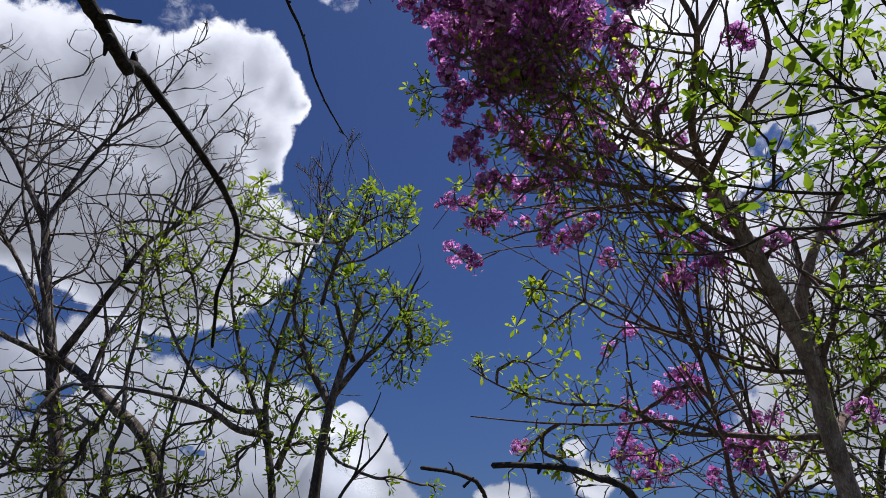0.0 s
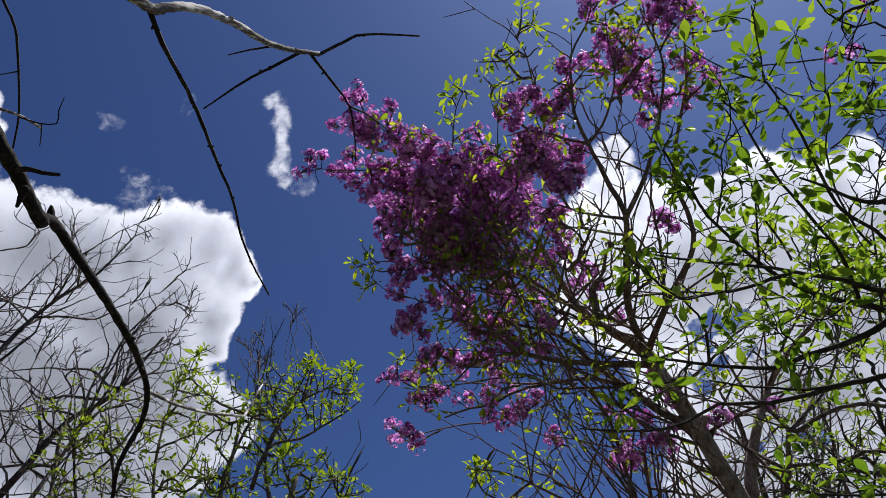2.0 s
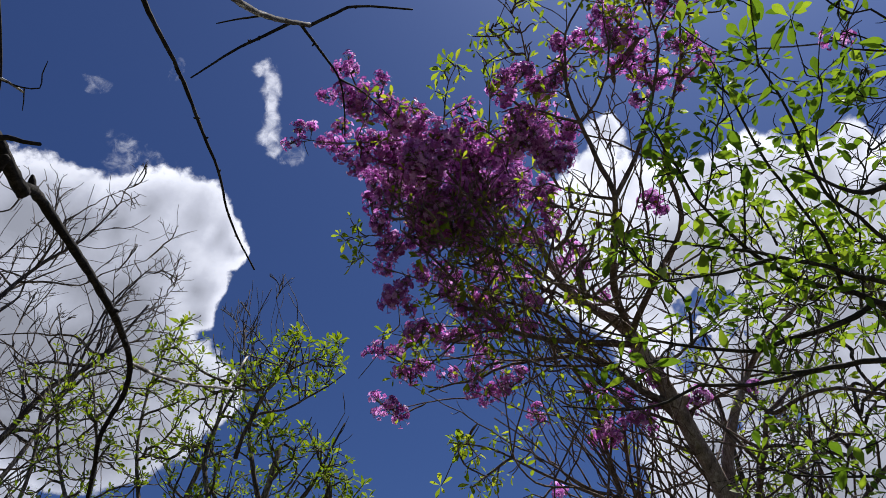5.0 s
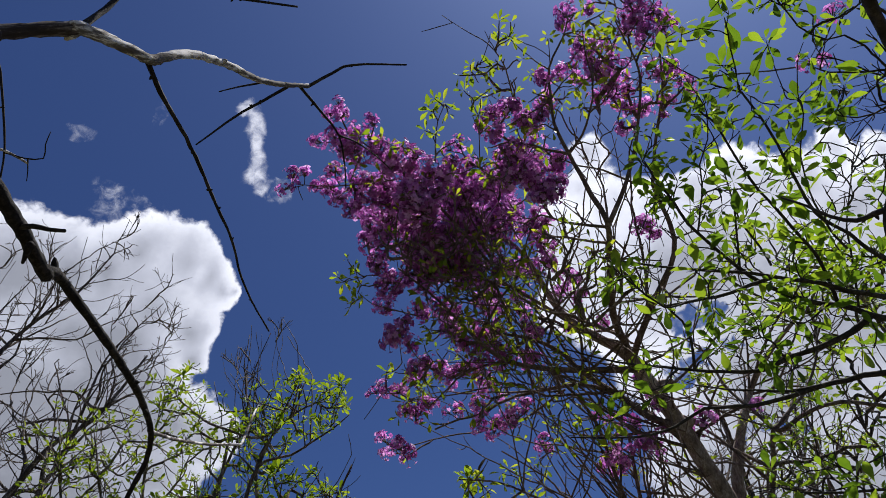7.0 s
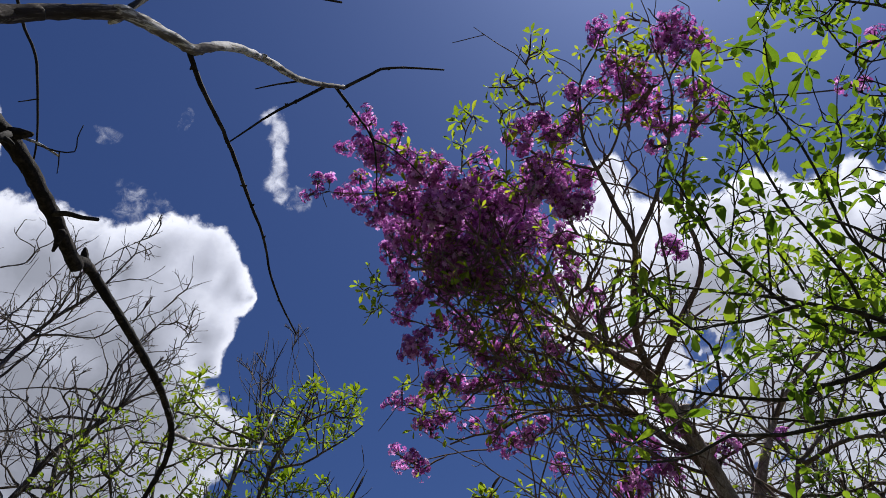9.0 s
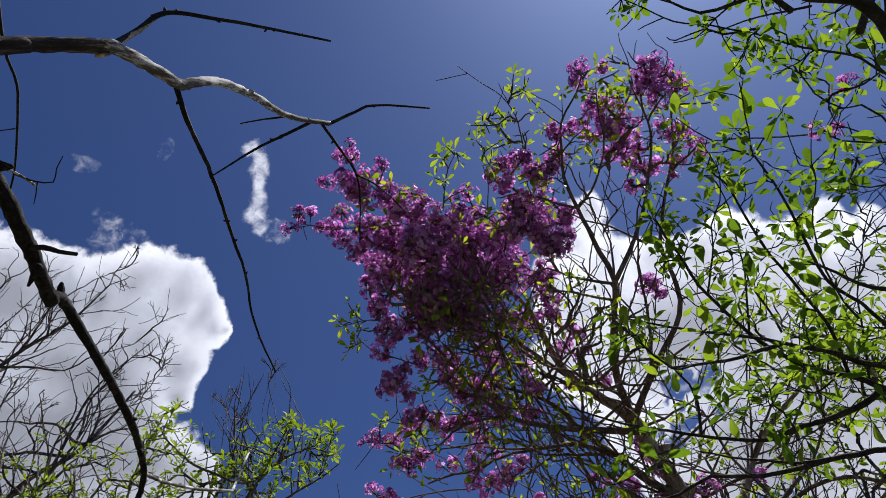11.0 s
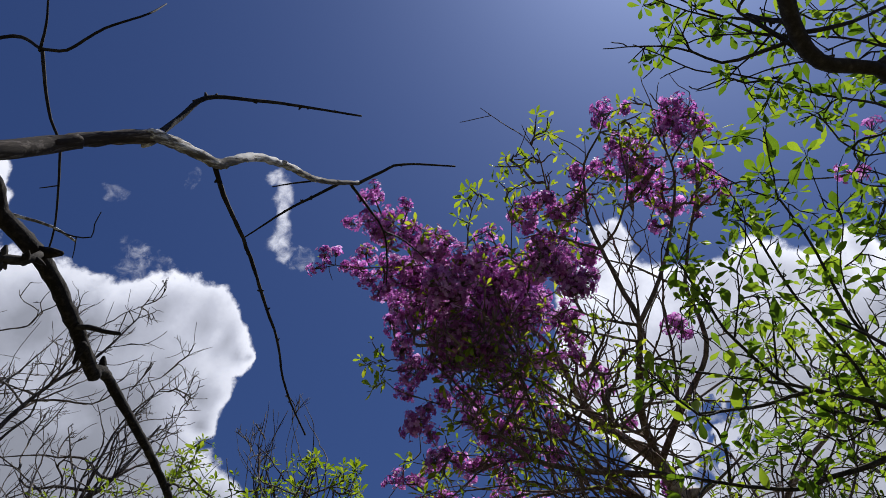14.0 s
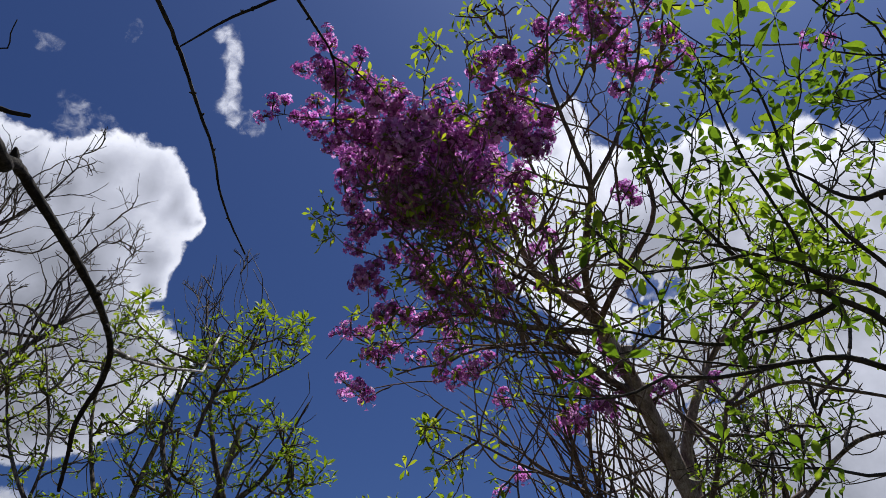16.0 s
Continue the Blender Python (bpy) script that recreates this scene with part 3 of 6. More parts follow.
# ---- dead tree overhead ----
dead = Tree("dead_tree", (-1.25, 0.1, 0), 5, BARK_DEAD, "leafless dead tree with weathered pale grey branches")
dead.limb([(-1.25, 0.1, -0.1), (-1.22, 0.12, 0.7), (-1.1, 0.17, 1.5), (-0.8, 0.24, 1.95), (-0.437, 0.304, 2.095), (-0.389, 0.368, 2.219), (-0.371, 0.378, 2.244)], 0.05, 0.0076, "trunk", knots=0.12, bark=BARK_PEEL)
dead.limb([(-0.389, 0.368, 2.219), (-0.36, 0.387, 2.264), (-0.318, 0.408, 2.307)], 0.0079, 0.0077, sides=12, step=0.008, wobble=0.0004, knots=0.12, bark=BARK_PEEL)
dead.limb([(-0.325, 0.404, 2.301), (-0.318, 0.408, 2.307), (-0.3, 0.444, 2.339), (-0.278, 0.49, 2.376), (-0.267, 0.504, 2.403), (-0.246, 0.55, 2.479), (-0.19, 0.688, 2.631), (-0.127, 0.787, 2.762)], 0.0077, 0.0043, sides=12, step=0.008, wobble=0.0006, knots=0.14, buds=5)
dead.limb([(-0.318, 0.407, 2.308), (-0.309, 0.416, 2.365), (-0.292, 0.417, 2.415), (-0.245, 0.439, 2.456), (-0.197, 0.458, 2.484), (-0.105, 0.486, 2.513)], 0.0042, 0.0016, "twig", 6, 0.012, 0.0002, buds=9, bark=BARK_SHADED_TWIG)
dead.limb([(-0.282, 0.492, 2.375), (-0.273, 0.532, 2.365), (-0.248, 0.619, 2.353), (-0.227, 0.694, 2.325), (-0.209, 0.76, 2.305), (-0.204, 0.803, 2.287), (-0.19, 0.859, 2.27), (-0.17, 0.906, 2.252)], 0.0037, 0.0013, "twig", 6, 0.01, 0.0005, knots=0.16, buds=16, bark=BARK_SHADED_TWIG)
dead.limb([(-0.127, 0.787, 2.762), (-0.078, 0.775, 2.791), (-0.038, 0.772, 2.815), (0.071, 0.779, 2.832)], 0.0035, 0.0018, "twig", 6, 0.015, 0.0003, buds=6, bark=BARK_SHADED_TWIG)
dead.limb([(-0.142, 0.777, 2.746), (-0.103, 0.843, 2.75), (-0.071, 0.899, 2.749), (-0.062, 0.958, 2.736), (-0.061, 1.025, 2.719)], 0.0035, 0.0015, "twig", 6, 0.015, 0.0003, buds=6, bark=BARK_SHADED_TWIG)
dead.limb([(-0.071, 0.899, 2.749), (-0.024, 0.963, 2.793), (0.046, 1.065, 2.827)], 0.0025, 0.0012, "twig", 5, 0.015, 0.0004, bark=BARK_SHADED_TWIG)
dead.limb([(-0.156, 0.759, 2.724), (-0.201, 0.771, 2.694), (-0.258, 0.783, 2.652), (-0.322, 0.807, 2.601)], 0.0035, 0.0014, "twig", 6, 0.015, 0.0003, buds=6, bark=BARK_SHADED_TWIG)
dead.limb([(-0.186, 0.695, 2.638), (-0.232, 0.71, 2.645), (-0.274, 0.726, 2.651)], 0.0024, 0.0011, "twig", 5, 0.015, 0.0003, bark=BARK_SHADED_TWIG)
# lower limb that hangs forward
dead.limb([(-0.8, 0.24, 1.95), (-0.478, 0.36, 2.175), (-0.44, 0.439, 2.187), (-0.418, 0.505, 2.187), (-0.405, 0.562, 2.174), (-0.401, 0.601, 2.17), (-0.396, 0.634, 2.161), (-0.395, 0.657, 2.161)], 0.0125, 0.0082, sides=10, step=0.007, wobble=0.0002, knots=0.14, buds=4, bark=BARK_SHADED_LIMB)
dead.limb([(-0.398, 0.652, 2.164), (-0.395, 0.661, 2.174), (-0.399, 0.69, 2.187), (-0.382, 0.752, 2.173), (-0.355, 0.835, 2.148), (-0.346, 0.895, 2.137), (-0.343, 0.968, 2.118), (-0.36, 1.031, 2.098), (-0.397, 1.084, 2.049), (-0.41, 1.13, 2.02), (-0.424, 1.179, 1.982)], 0.0072, 0.003, sides=8, step=0.008, wobble=0.0002, knots=0.12, buds=4, bark=BARK_SHADED_LIMB)
dead.limb([(-0.4, 0.579, 2.169), (-0.382, 0.57, 2.161), (-0.365, 0.572, 2.158), (-0.346, 0.573, 2.157)], 0.004, 0.0022, "twig", 6, 0.012, 0.0003, bark=BARK_SHADED_TWIG)
dead.limb([(-0.393, 0.599, 2.162), (-0.398, 0.605, 2.151), (-0.401, 0.611, 2.143)], 0.006, 0.002, "twig", 6, 0.01, 0.0003, bark=BARK_SHADED_LIMB)
dead.limb([(-0.343, 0.968, 2.117), (-0.356, 1.097, 2.173), (-0.37, 1.223, 2.231), (-0.352, 1.358, 2.289), (-0.313, 1.492, 2.353)], 0.0034, 0.003, "twig", 6, 0.015, 0.0003, buds=5, bark=BARK_DEAD)
dead.limb([(-0.313, 1.492, 2.353), (-0.328, 1.61, 2.451), (-0.337, 1.72, 2.563), (-0.347, 1.839, 2.658), (-0.349, 1.964, 2.745)], 0.0034, 0.0026, "twig", 6, 0.015, 0.0004, bark=BARK_DEAD)
dead.limb([(-0.446, 0.443, 2.135), (-0.431, 0.458, 2.148), (-0.413, 0.465, 2.155), (-0.41, 0.475, 2.175)], 0.006, 0.004, "twig", 6, 0.012, 0.0002, buds=9, bark=BARK_SHADED_TWIG)
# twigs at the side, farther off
dead.limb([(-1.1, 0.17, 1.5), (-1.25, 0.7, 2.0), (-1.056, 0.752, 3.133), (-0.869, 0.731, 3.123), (-0.819, 0.727, 3.119), (-0.743, 0.689, 3.167), (-0.652, 0.662, 3.203), (-0.657, 0.696, 3.356)], 0.02, 0.0016, "limb", 6, 0.02, 0.0004, bark=BARK_SHADED_TWIG)
dead.limb([(-0.881, 0.733, 3.124), (-0.869, 0.684, 3.164), (-0.866, 0.617, 3.222)], 0.004, 0.002, "twig", 6, 0.02, 0.0004, bark=BARK_SHADED_TWIG)
dead.limb([(-0.874, 0.732, 3.123), (-0.861, 0.802, 3.061), (-0.846, 0.847, 3.019), (-0.821, 0.887, 2.98), (-0.819, 0.954, 2.922), (-0.824, 1.03, 2.857), (-0.842, 1.089, 2.808)], 0.0045, 0.002, "twig", 6, 0.02, 0.0004, bark=BARK_SHADED_TWIG)
dead.limb([(-0.818, 0.958, 2.918), (-0.838, 0.962, 2.919), (-0.865, 0.968, 2.918)], 0.002, 0.0012, "twig", 5, 0.02, 0.0003, bark=BARK_SHADED_TWIG)
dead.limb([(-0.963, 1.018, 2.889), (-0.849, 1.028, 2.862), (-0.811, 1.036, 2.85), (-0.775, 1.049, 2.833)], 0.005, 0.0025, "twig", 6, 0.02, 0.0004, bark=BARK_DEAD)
dead.limb([(-0.823, 1.035, 2.853), (-0.779, 1.041, 2.84), (-0.738, 1.038, 2.837), (-0.732, 1.015, 2.856), (-0.718, 0.992, 2.874)], 0.0025, 0.001, "twig", 5, 0.015, 0.0003, bark=BARK_SHADED_TWIG)
dead.limb([(-0.773, 1.042, 2.839), (-0.776, 1.061, 2.823), (-0.78, 1.08, 2.808)], 0.0018, 0.001, "twig", 5, 0.015, 0.0003, bark=BARK_SHADED_TWIG)
dead.limb([(-0.532, 0.528, 3.367), (-0.366, 0.594, 3.283), (-0.332, 0.61, 3.265), (-0.31, 0.611, 3.26)], 0.006, 0.002, "twig", 5, 0.015, 0.0003, bark=BARK_SHADED_TWIG)
dead.limb([(-0.344, 0.535, 3.329), (-0.18, 0.571, 3.272), (-0.074, 0.565, 3.259), (-0.04, 0.565, 3.254), (-0.019, 0.582, 3.236)], 0.006, 0.002, "twig", 5, 0.015, 0.0003, bark=BARK_SHADED_TWIG)

# ---- bare tree ----
bare = Tree("bare_tree", (-2.114, 4.416, 0), 21, BARK_BARE, "leafless grey-brown tree with fine upswept twigs")
bare.limb([(-2.114, 4.416, -0.1), (-2.28, 4.416, 1.765), (-2.357, 4.372, 2.108), (-2.584, 4.328, 2.912), (-2.731, 4.328, 3.353), (-2.919, 4.328, 3.998)], 0.075, 0.03, "trunk", 9)
bare.limb([(-2.919, 4.328, 3.998), (-3.1, 4.284, 4.287), (-3.245, 4.24, 4.51), (-3.473, 4.24, 4.773), (-3.835, 4.24, 5.221)], 0.026, 0.008)
bare.limb([(-2.919, 4.328, 3.998), (-2.841, 4.372, 4.343), (-2.764, 4.416, 4.659), (-2.601, 4.416, 4.934), (-2.378, 4.416, 5.193), (-2.195, 4.416, 5.619)], 0.026, 0.006)
bare.limb([(-2.584, 4.328, 2.912), (-2.39, 4.24, 3.175), (-2.237, 4.196, 3.422), (-2.047, 4.152, 3.743), (-1.817, 4.152, 3.945), (-1.604, 4.152, 4.399)], 0.03, 0.007)
bare.limb([(-2.65, 4.328, 3.107), (-2.97, 4.416, 3.562), (-3.236, 4.46, 3.904), (-3.658, 4.504, 4.426)], 0.024, 0.008)
bare.limb([(-2.537, 4.372, 2.906), (-2.679, 4.24, 2.999), (-2.874, 4.152, 3.084), (-3.157, 4.152, 3.281)], 0.026, 0.012)
bare.limb([(-1.612, 4.328, -0.1), (-1.527, 4.152, 1.725), (-1.586, 4.064, 2.041), (-1.809, 4.108, 2.427), (-2.037, 4.152, 2.607), (-2.302, 4.24, 2.81), (-2.598, 4.328, 3.009)], 0.045, 0.03)
bare.limb([(-2.26, 4.196, 2.725), (-2.217, 4.24, 3.076), (-2.141, 4.328, 3.437), (-2.07, 4.416, 3.928), (-2.006, 4.416, 4.526), (-1.836, 4.416, 4.85)], 0.02, 0.005)
bare.limb([(-2.705, 4.328, 3.269), (-2.824, 4.152, 3.699), (-2.98, 4.064, 4.148), (-3.079, 4.064, 4.798)], 0.018, 0.005)
bare.stems((2.2, 6), [((-3.346, 4.24, 4.937), 0.49, 7), ((-2.885, 4.416, 5.077), 0.55, 9), ((-2.294, 4.416, 5.372), 0.47, 8), ((-1.712, 4.24, 4.667), 0.30, 7), ((-2.919, 4.328, 4.315), 0.64, 6), ((-2.234, 4.24, 4.259), 0.50, 8), ((-2.847, 4.328, 3.437), 0.67, 6), ((-3.821, 4.328, 4.467), 0.65, 6), ((-2.684, 4.24, 2.629), 0.53, 6), ((-1.819, 4.24, 3.789), 0.40, 6)], 0.012, 0.003)
bare.fill([((-3.346, 4.24, 4.937), 0.49, 29), ((-2.858, 4.416, 4.963), 0.55, 40), ((-2.261, 4.416, 5.193), 0.47, 34), ((-1.696, 4.24, 4.562), 0.39, 29), ((-2.919, 4.328, 4.315), 0.64, 42), ((-2.166, 4.24, 3.926), 0.57, 42), ((-1.609, 4.24, 4.259), 0.33, 18), ((-2.847, 4.328, 3.437), 0.67, 40), ((-2.107, 4.328, 3.269), 0.58, 37), ((-3.821, 4.328, 4.467), 0.65, 24), ((-1.781, 4.24, 3.569), 0.51, 29), ((-2.684, 4.24, 2.629), 0.53, 24), ((-1.627, 4.24, 3.834), 0.40, 16), ((-1.582, 4.24, 4.667), 0.17, 6)], "bare", tip_r=0.0025, up=0.9, wiggle=0.05, shell=0.4, turn_cost=1.4)
bare.fill([((-3.658, 4.328, 5.855), 0.24, 6), ((-2.174, 4.416, 5.779), 0.20, 19), ((-2.981, 4.416, 5.682), 0.29, 24), ((-1.502, 4.24, 4.72), 0.17, 16), ((-3.644, 4.328, 5.477), 0.38, 24), ((-4.094, 4.328, 5.855), 0.39, 24)], "bare", tip_r=0.0025, up=0.9, wiggle=0.05, turn_cost=1.4)
bare.sprays(105, (0.2, 0.6), 0.0024, 0.8)
bare.spurs(150, (0.06, 0.2), 0.002, 0.9)
bare.wood(sides=4, power=2.9)

# ---- leafing trees ----
green = Tree("young_leafing_tree", (-0.646, 3.624, 0), 33, BARK_GREY, "slender tree with fresh bright green leaves", group="leafing trees")
green.limb([(-0.646, 3.624, -0.1), (-0.654, 3.624, 1.708), (-0.659, 3.624, 2.018), (-0.632, 3.624, 2.357), (-0.6, 3.624, 2.538), (-0.533, 3.624, 2.826), (-0.48, 3.624, 3.135)], 0.068, 0.014, "trunk", 9)
green.limb([(-0.611, 3.624, 2.477), (-0.764, 3.668, 2.742), (-0.888, 3.712, 3.1), (-0.832, 3.712, 3.397), (-0.718, 3.712, 3.715)], 0.022, 0.005)
green.limb([(-0.6, 3.624, 2.538), (-0.447, 3.536, 2.7), (-0.3, 3.536, 2.861), (-0.135, 3.536, 3.239)], 0.022, 0.004)
green.limb([(-0.505, 3.624, 2.728), (-0.587, 3.536, 2.961), (-0.642, 3.536, 3.275), (-0.493, 3.536, 3.536), (-0.295, 3.536, 3.653)], 0.016, 0.004)
green.fill([((-0.435, 3.58, 3.639), 0.24, 38), ((-0.259, 3.536, 3.614), 0.10, 12), ((-0.669, 3.624, 3.468), 0.24, 40), ((-0.93, 3.712, 3.514), 0.24, 40), ((-0.439, 3.58, 3.046), 0.26, 45), ((-0.209, 3.536, 2.961), 0.17, 30), ((-0.113, 3.536, 2.828), 0.11, 16), ((-0.296, 3.536, 2.732), 0.21, 32), ((-0.749, 3.712, 3.029), 0.30, 50), ((-0.549, 3.624, 2.241), 0.18, 16), ((-0.783, 3.712, 2.69), 0.25, 36), ((-0.649, 3.624, 3.665), 0.14, 16), ((-0.273, 3.536, 2.088), 0.04, 4), ((-0.047, 3.536, 2.056), 0.04, 5)], "leaf", tip_r=0.0032, up=0.6, shell=0.4)
green.limb([(-0.667, 3.422, 2.982), (-0.626, 3.368, 3.126), (-0.568, 3.347, 3.193), (-0.442, 3.353, 3.221), (-0.343, 3.336, 3.278), (-0.226, 3.312, 3.344), (-0.143, 3.284, 3.405)], 0.012, 0.003)
green.limb([(-0.241, 3.309, 3.347), (-0.221, 3.266, 3.429), (-0.185, 3.217, 3.519)], 0.004, 0.002, "twig", 5)
green.limb([(-0.624, 3.41, 3.157), (-0.583, 3.371, 3.254), (-0.537, 3.333, 3.345), (-0.488, 3.287, 3.444), (-0.44, 3.241, 3.535), (-0.411, 3.206, 3.598)], 0.009, 0.003)
green.limb([(-0.371, 3.341, 3.262), (-0.385, 3.28, 3.377), (-0.36, 3.225, 3.479), (-0.34, 3.194, 3.535)], 0.004, 0.002, "twig", 5)
green.limb([(-0.439, 3.472, 2.68), (-0.382, 3.43, 2.823), (-0.263, 3.374, 2.995), (-0.197, 3.348, 3.066), (-0.127, 3.296, 3.184)], 0.006, 0.0018, "twig", 5)
green.limb([(-0.613, 3.584, 1.682), (-0.545, 3.576, 1.96), (-0.469, 3.571, 2.093), (-0.388, 3.567, 2.18), (-0.335, 3.561, 2.243), (-0.294, 3.55, 2.318)], 0.014, 0.005, "limb", 7, bark=BARK_DARK, knots=0.15)
green.limb([(-0.469, 3.571, 2.093), (-0.438, 3.564, 2.16), (-0.421, 3.55, 2.255), (-0.41, 3.53, 2.36), (-0.369, 3.519, 2.427), (-0.333, 3.499, 2.52)], 0.007, 0.003, "twig", 6, bark=BARK_DARK)
SPROUTS = [((-0.405, 3.158, 3.581), 1.12), ((-0.449, 3.187, 3.524), 0.90), ((-0.346, 3.195, 3.532), 1.01), ((-0.182, 3.206, 3.537), 1.01), ((-0.164, 3.26, 3.447), 0.90), ((-0.491, 3.225, 3.45), 1.01), ((-0.54, 3.26, 3.372), 0.90), ((-0.356, 3.276, 3.39), 0.79), ((-0.271, 3.291, 3.378), 1.01), ((-0.221, 3.297, 3.373), 0.79), ((-0.3, 3.309, 3.339), 0.90), ((-0.458, 3.318, 3.286), 0.79), ((-0.539, 3.283, 3.329), 0.90), ((-0.489, 3.274, 3.361), 1.01), ((-0.6, 3.291, 3.295), 0.90), ((-0.715, 3.218, 3.389), 1.01), ((-0.697, 3.268, 3.302), 0.90)]
SPROUTS += [((-0.989, 3.1, 3.562), 1.02), ((-1.022, 3.144, 3.473), 0.80), ((-1.085, 3.145, 3.437), 0.80), ((-0.954, 3.193, 3.426), 0.91), ((-0.91, 3.224, 3.394), 0.80), ((-0.933, 3.246, 3.342), 0.91), ((-0.454, 3.449, 3.13), 0.91), ((-0.539, 3.428, 3.149), 1.14), ((-0.512, 3.42, 3.175), 1.02), ((-0.355, 3.482, 3.079), 0.91), ((-0.265, 3.486, 3.088), 0.91), ((-0.425, 3.455, 3.125), 0.80), ((-0.621, 3.435, 3.102), 0.91), ((-0.667, 3.285, 3.39), 0.80), ((-0.662, 3.358, 3.252), 0.91)]
SPROUTS += [((-0.02, 3.485, 2.875), 1.11), ((-0.066, 3.505, 2.817), 0.89), ((0.011, 3.506, 2.817), 0.78), ((-0.19, 3.164, 3.524), 1.00), ((-0.419, 3.124, 3.553), 1.00), ((-0.266, 3.466, 2.9), 0.89), ((-0.42, 3.371, 3.093), 0.89), ((-0.298, 3.406, 3.042), 0.89), ((-0.481, 3.37, 3.076), 0.89), ((-0.205, 3.458, 2.93), 0.78), ((-0.158, 3.522, 2.759), 0.89), ((-0.385, 3.526, 2.697), 0.78), ((-0.555, 3.582, 2.407), 0.89), ((-0.465, 3.613, 2.325), 1.00), ((-0.522, 3.611, 2.296), 1.00), ((-0.608, 3.195, 2.24), 1.09)]
green.fill([(p, 0.004, 1) for p, _ in SPROUTS], "sprout", tip_r=0.0028, up=0.6, reach=1.2)
green.spurs(120, (0.06, 0.18), 0.0022, 0.8)
green.stems((2.5, 6), [((-0.762, 3.624, 3.997), 0.22, 7), ((-0.64, 3.624, 4.164), 0.11, 2), ((-0.93, 3.624, 3.87), 0.14, 3)], 0.005, 0.0022)
green.stems((2.5, 6), [((-0.648, 3.658, 4.293), 0.09, 2), ((-0.71, 3.658, 4.136), 0.11, 2), ((-0.824, 3.658, 4.156), 0.13, 2), ((-0.989, 3.658, 4.111), 0.12, 1), ((-0.602, 3.658, 4.364), 0.06, 1)], 0.0045, 0.0018)
green.sprays(6, (0.15, 0.35), 0.002, 0.9, 3.4, 0.45)
green.wood(most=0.009)

green2 = Tree("young_leafing_tree", (-1.064, 3.888, 0), 34, BARK_GREY, "many-stemmed tree with fresh bright green leaves", group="leafing trees")
green2.limb([(-1.009, 3.888, -0.1), (-0.907, 3.888, 1.717), (-0.934, 3.888, 2.05), (-1.029, 3.888, 2.542), (-1.002, 3.888, 2.881), (-0.91, 3.888, 3.325), (-0.893, 3.888, 3.731)], 0.045, 0.008, "trunk", 9)
green2.limb([(-0.98, 3.888, 2.289), (-1.223, 3.976, 2.839), (-1.355, 3.976, 3.286), (-1.375, 3.976, 3.694), (-1.284, 3.888, 4.037)], 0.018, 0.004)
green2.limb([(-1.025, 3.888, 2.509), (-1.229, 3.8, 2.52), (-1.497, 3.8, 2.783), (-1.694, 3.8, 3.136), (-1.869, 3.8, 3.682)], 0.017, 0.004)
green2.limb([(-1.256, 3.888, -0.1), (-1.507, 3.8, 1.983), (-1.529, 3.8, 2.426), (-1.485, 3.8, 2.716), (-1.477, 3.8, 3.064), (-1.631, 3.8, 3.56)], 0.022, 0.005)
green2.limb([(-1.476, 3.888, -0.1), (-1.805, 3.8, 1.983), (-1.796, 3.8, 2.426), (-1.869, 3.888, 2.742), (-1.858, 3.888, 3.098), (-1.935, 3.888, 3.565)], 0.034, 0.007)
green2.limb([(-0.978, 3.888, 2.382), (-1.121, 3.712, 2.376), (-1.293, 3.624, 2.477), (-1.676, 3.624, 2.569), (-2.021, 3.624, 2.6)], 0.022, 0.007)
green2.limb([(-0.926, 3.888, 2.198), (-0.835, 3.8, 2.395), (-0.784, 3.8, 2.52), (-0.664, 3.8, 2.617)], 0.02, 0.008)
green2.fill([((-1.235, 3.888, 3.947), 0.19, 24), ((-1.345, 3.888, 3.647), 0.29, 50), ((-1.738, 3.8, 3.56), 0.32, 50), ((-1.688, 3.8, 3.286), 0.28, 45), ((-1.154, 3.888, 3.287), 0.35, 60), ((-1.442, 3.888, 3.098), 0.38, 50), ((-0.968, 3.888, 2.881), 0.27, 36), ((-1.707, 3.8, 2.852), 0.30, 30), ((-1.211, 3.8, 2.617), 0.29, 30), ((-1.362, 3.8, 2.364), 0.37, 46), ((-1.871, 3.8, 2.273), 0.34, 46), ((-2.306, 3.8, 2.395), 0.38, 50), ((-0.897, 3.8, 2.395), 0.25, 34), ((-1.08, 3.8, 2.125), 0.36, 46)] + [((-2.024, 3.712, 2.085), 0.38, 50), ((-1.576, 3.712, 2.057), 0.35, 46), ((-2.298, 3.712, 2.113), 0.30, 30)], "leaf", tip_r=0.0032, up=0.6, shell=0.4)
green2.fill([((-2.397, 4.064, 2.321), 0.50, 45), ((-1.783, 4.064, 2.385), 0.53, 45), ((-1.236, 4.064, 2.518), 0.47, 30), ((-2.302, 4.064, 2.867), 0.42, 25)], "bare", tip_r=0.0028, up=0.6, turn_cost=1.2)
green2.spurs(350, (0.06, 0.28), 0.0025, 0.8)
green2.wood(most=0.012)

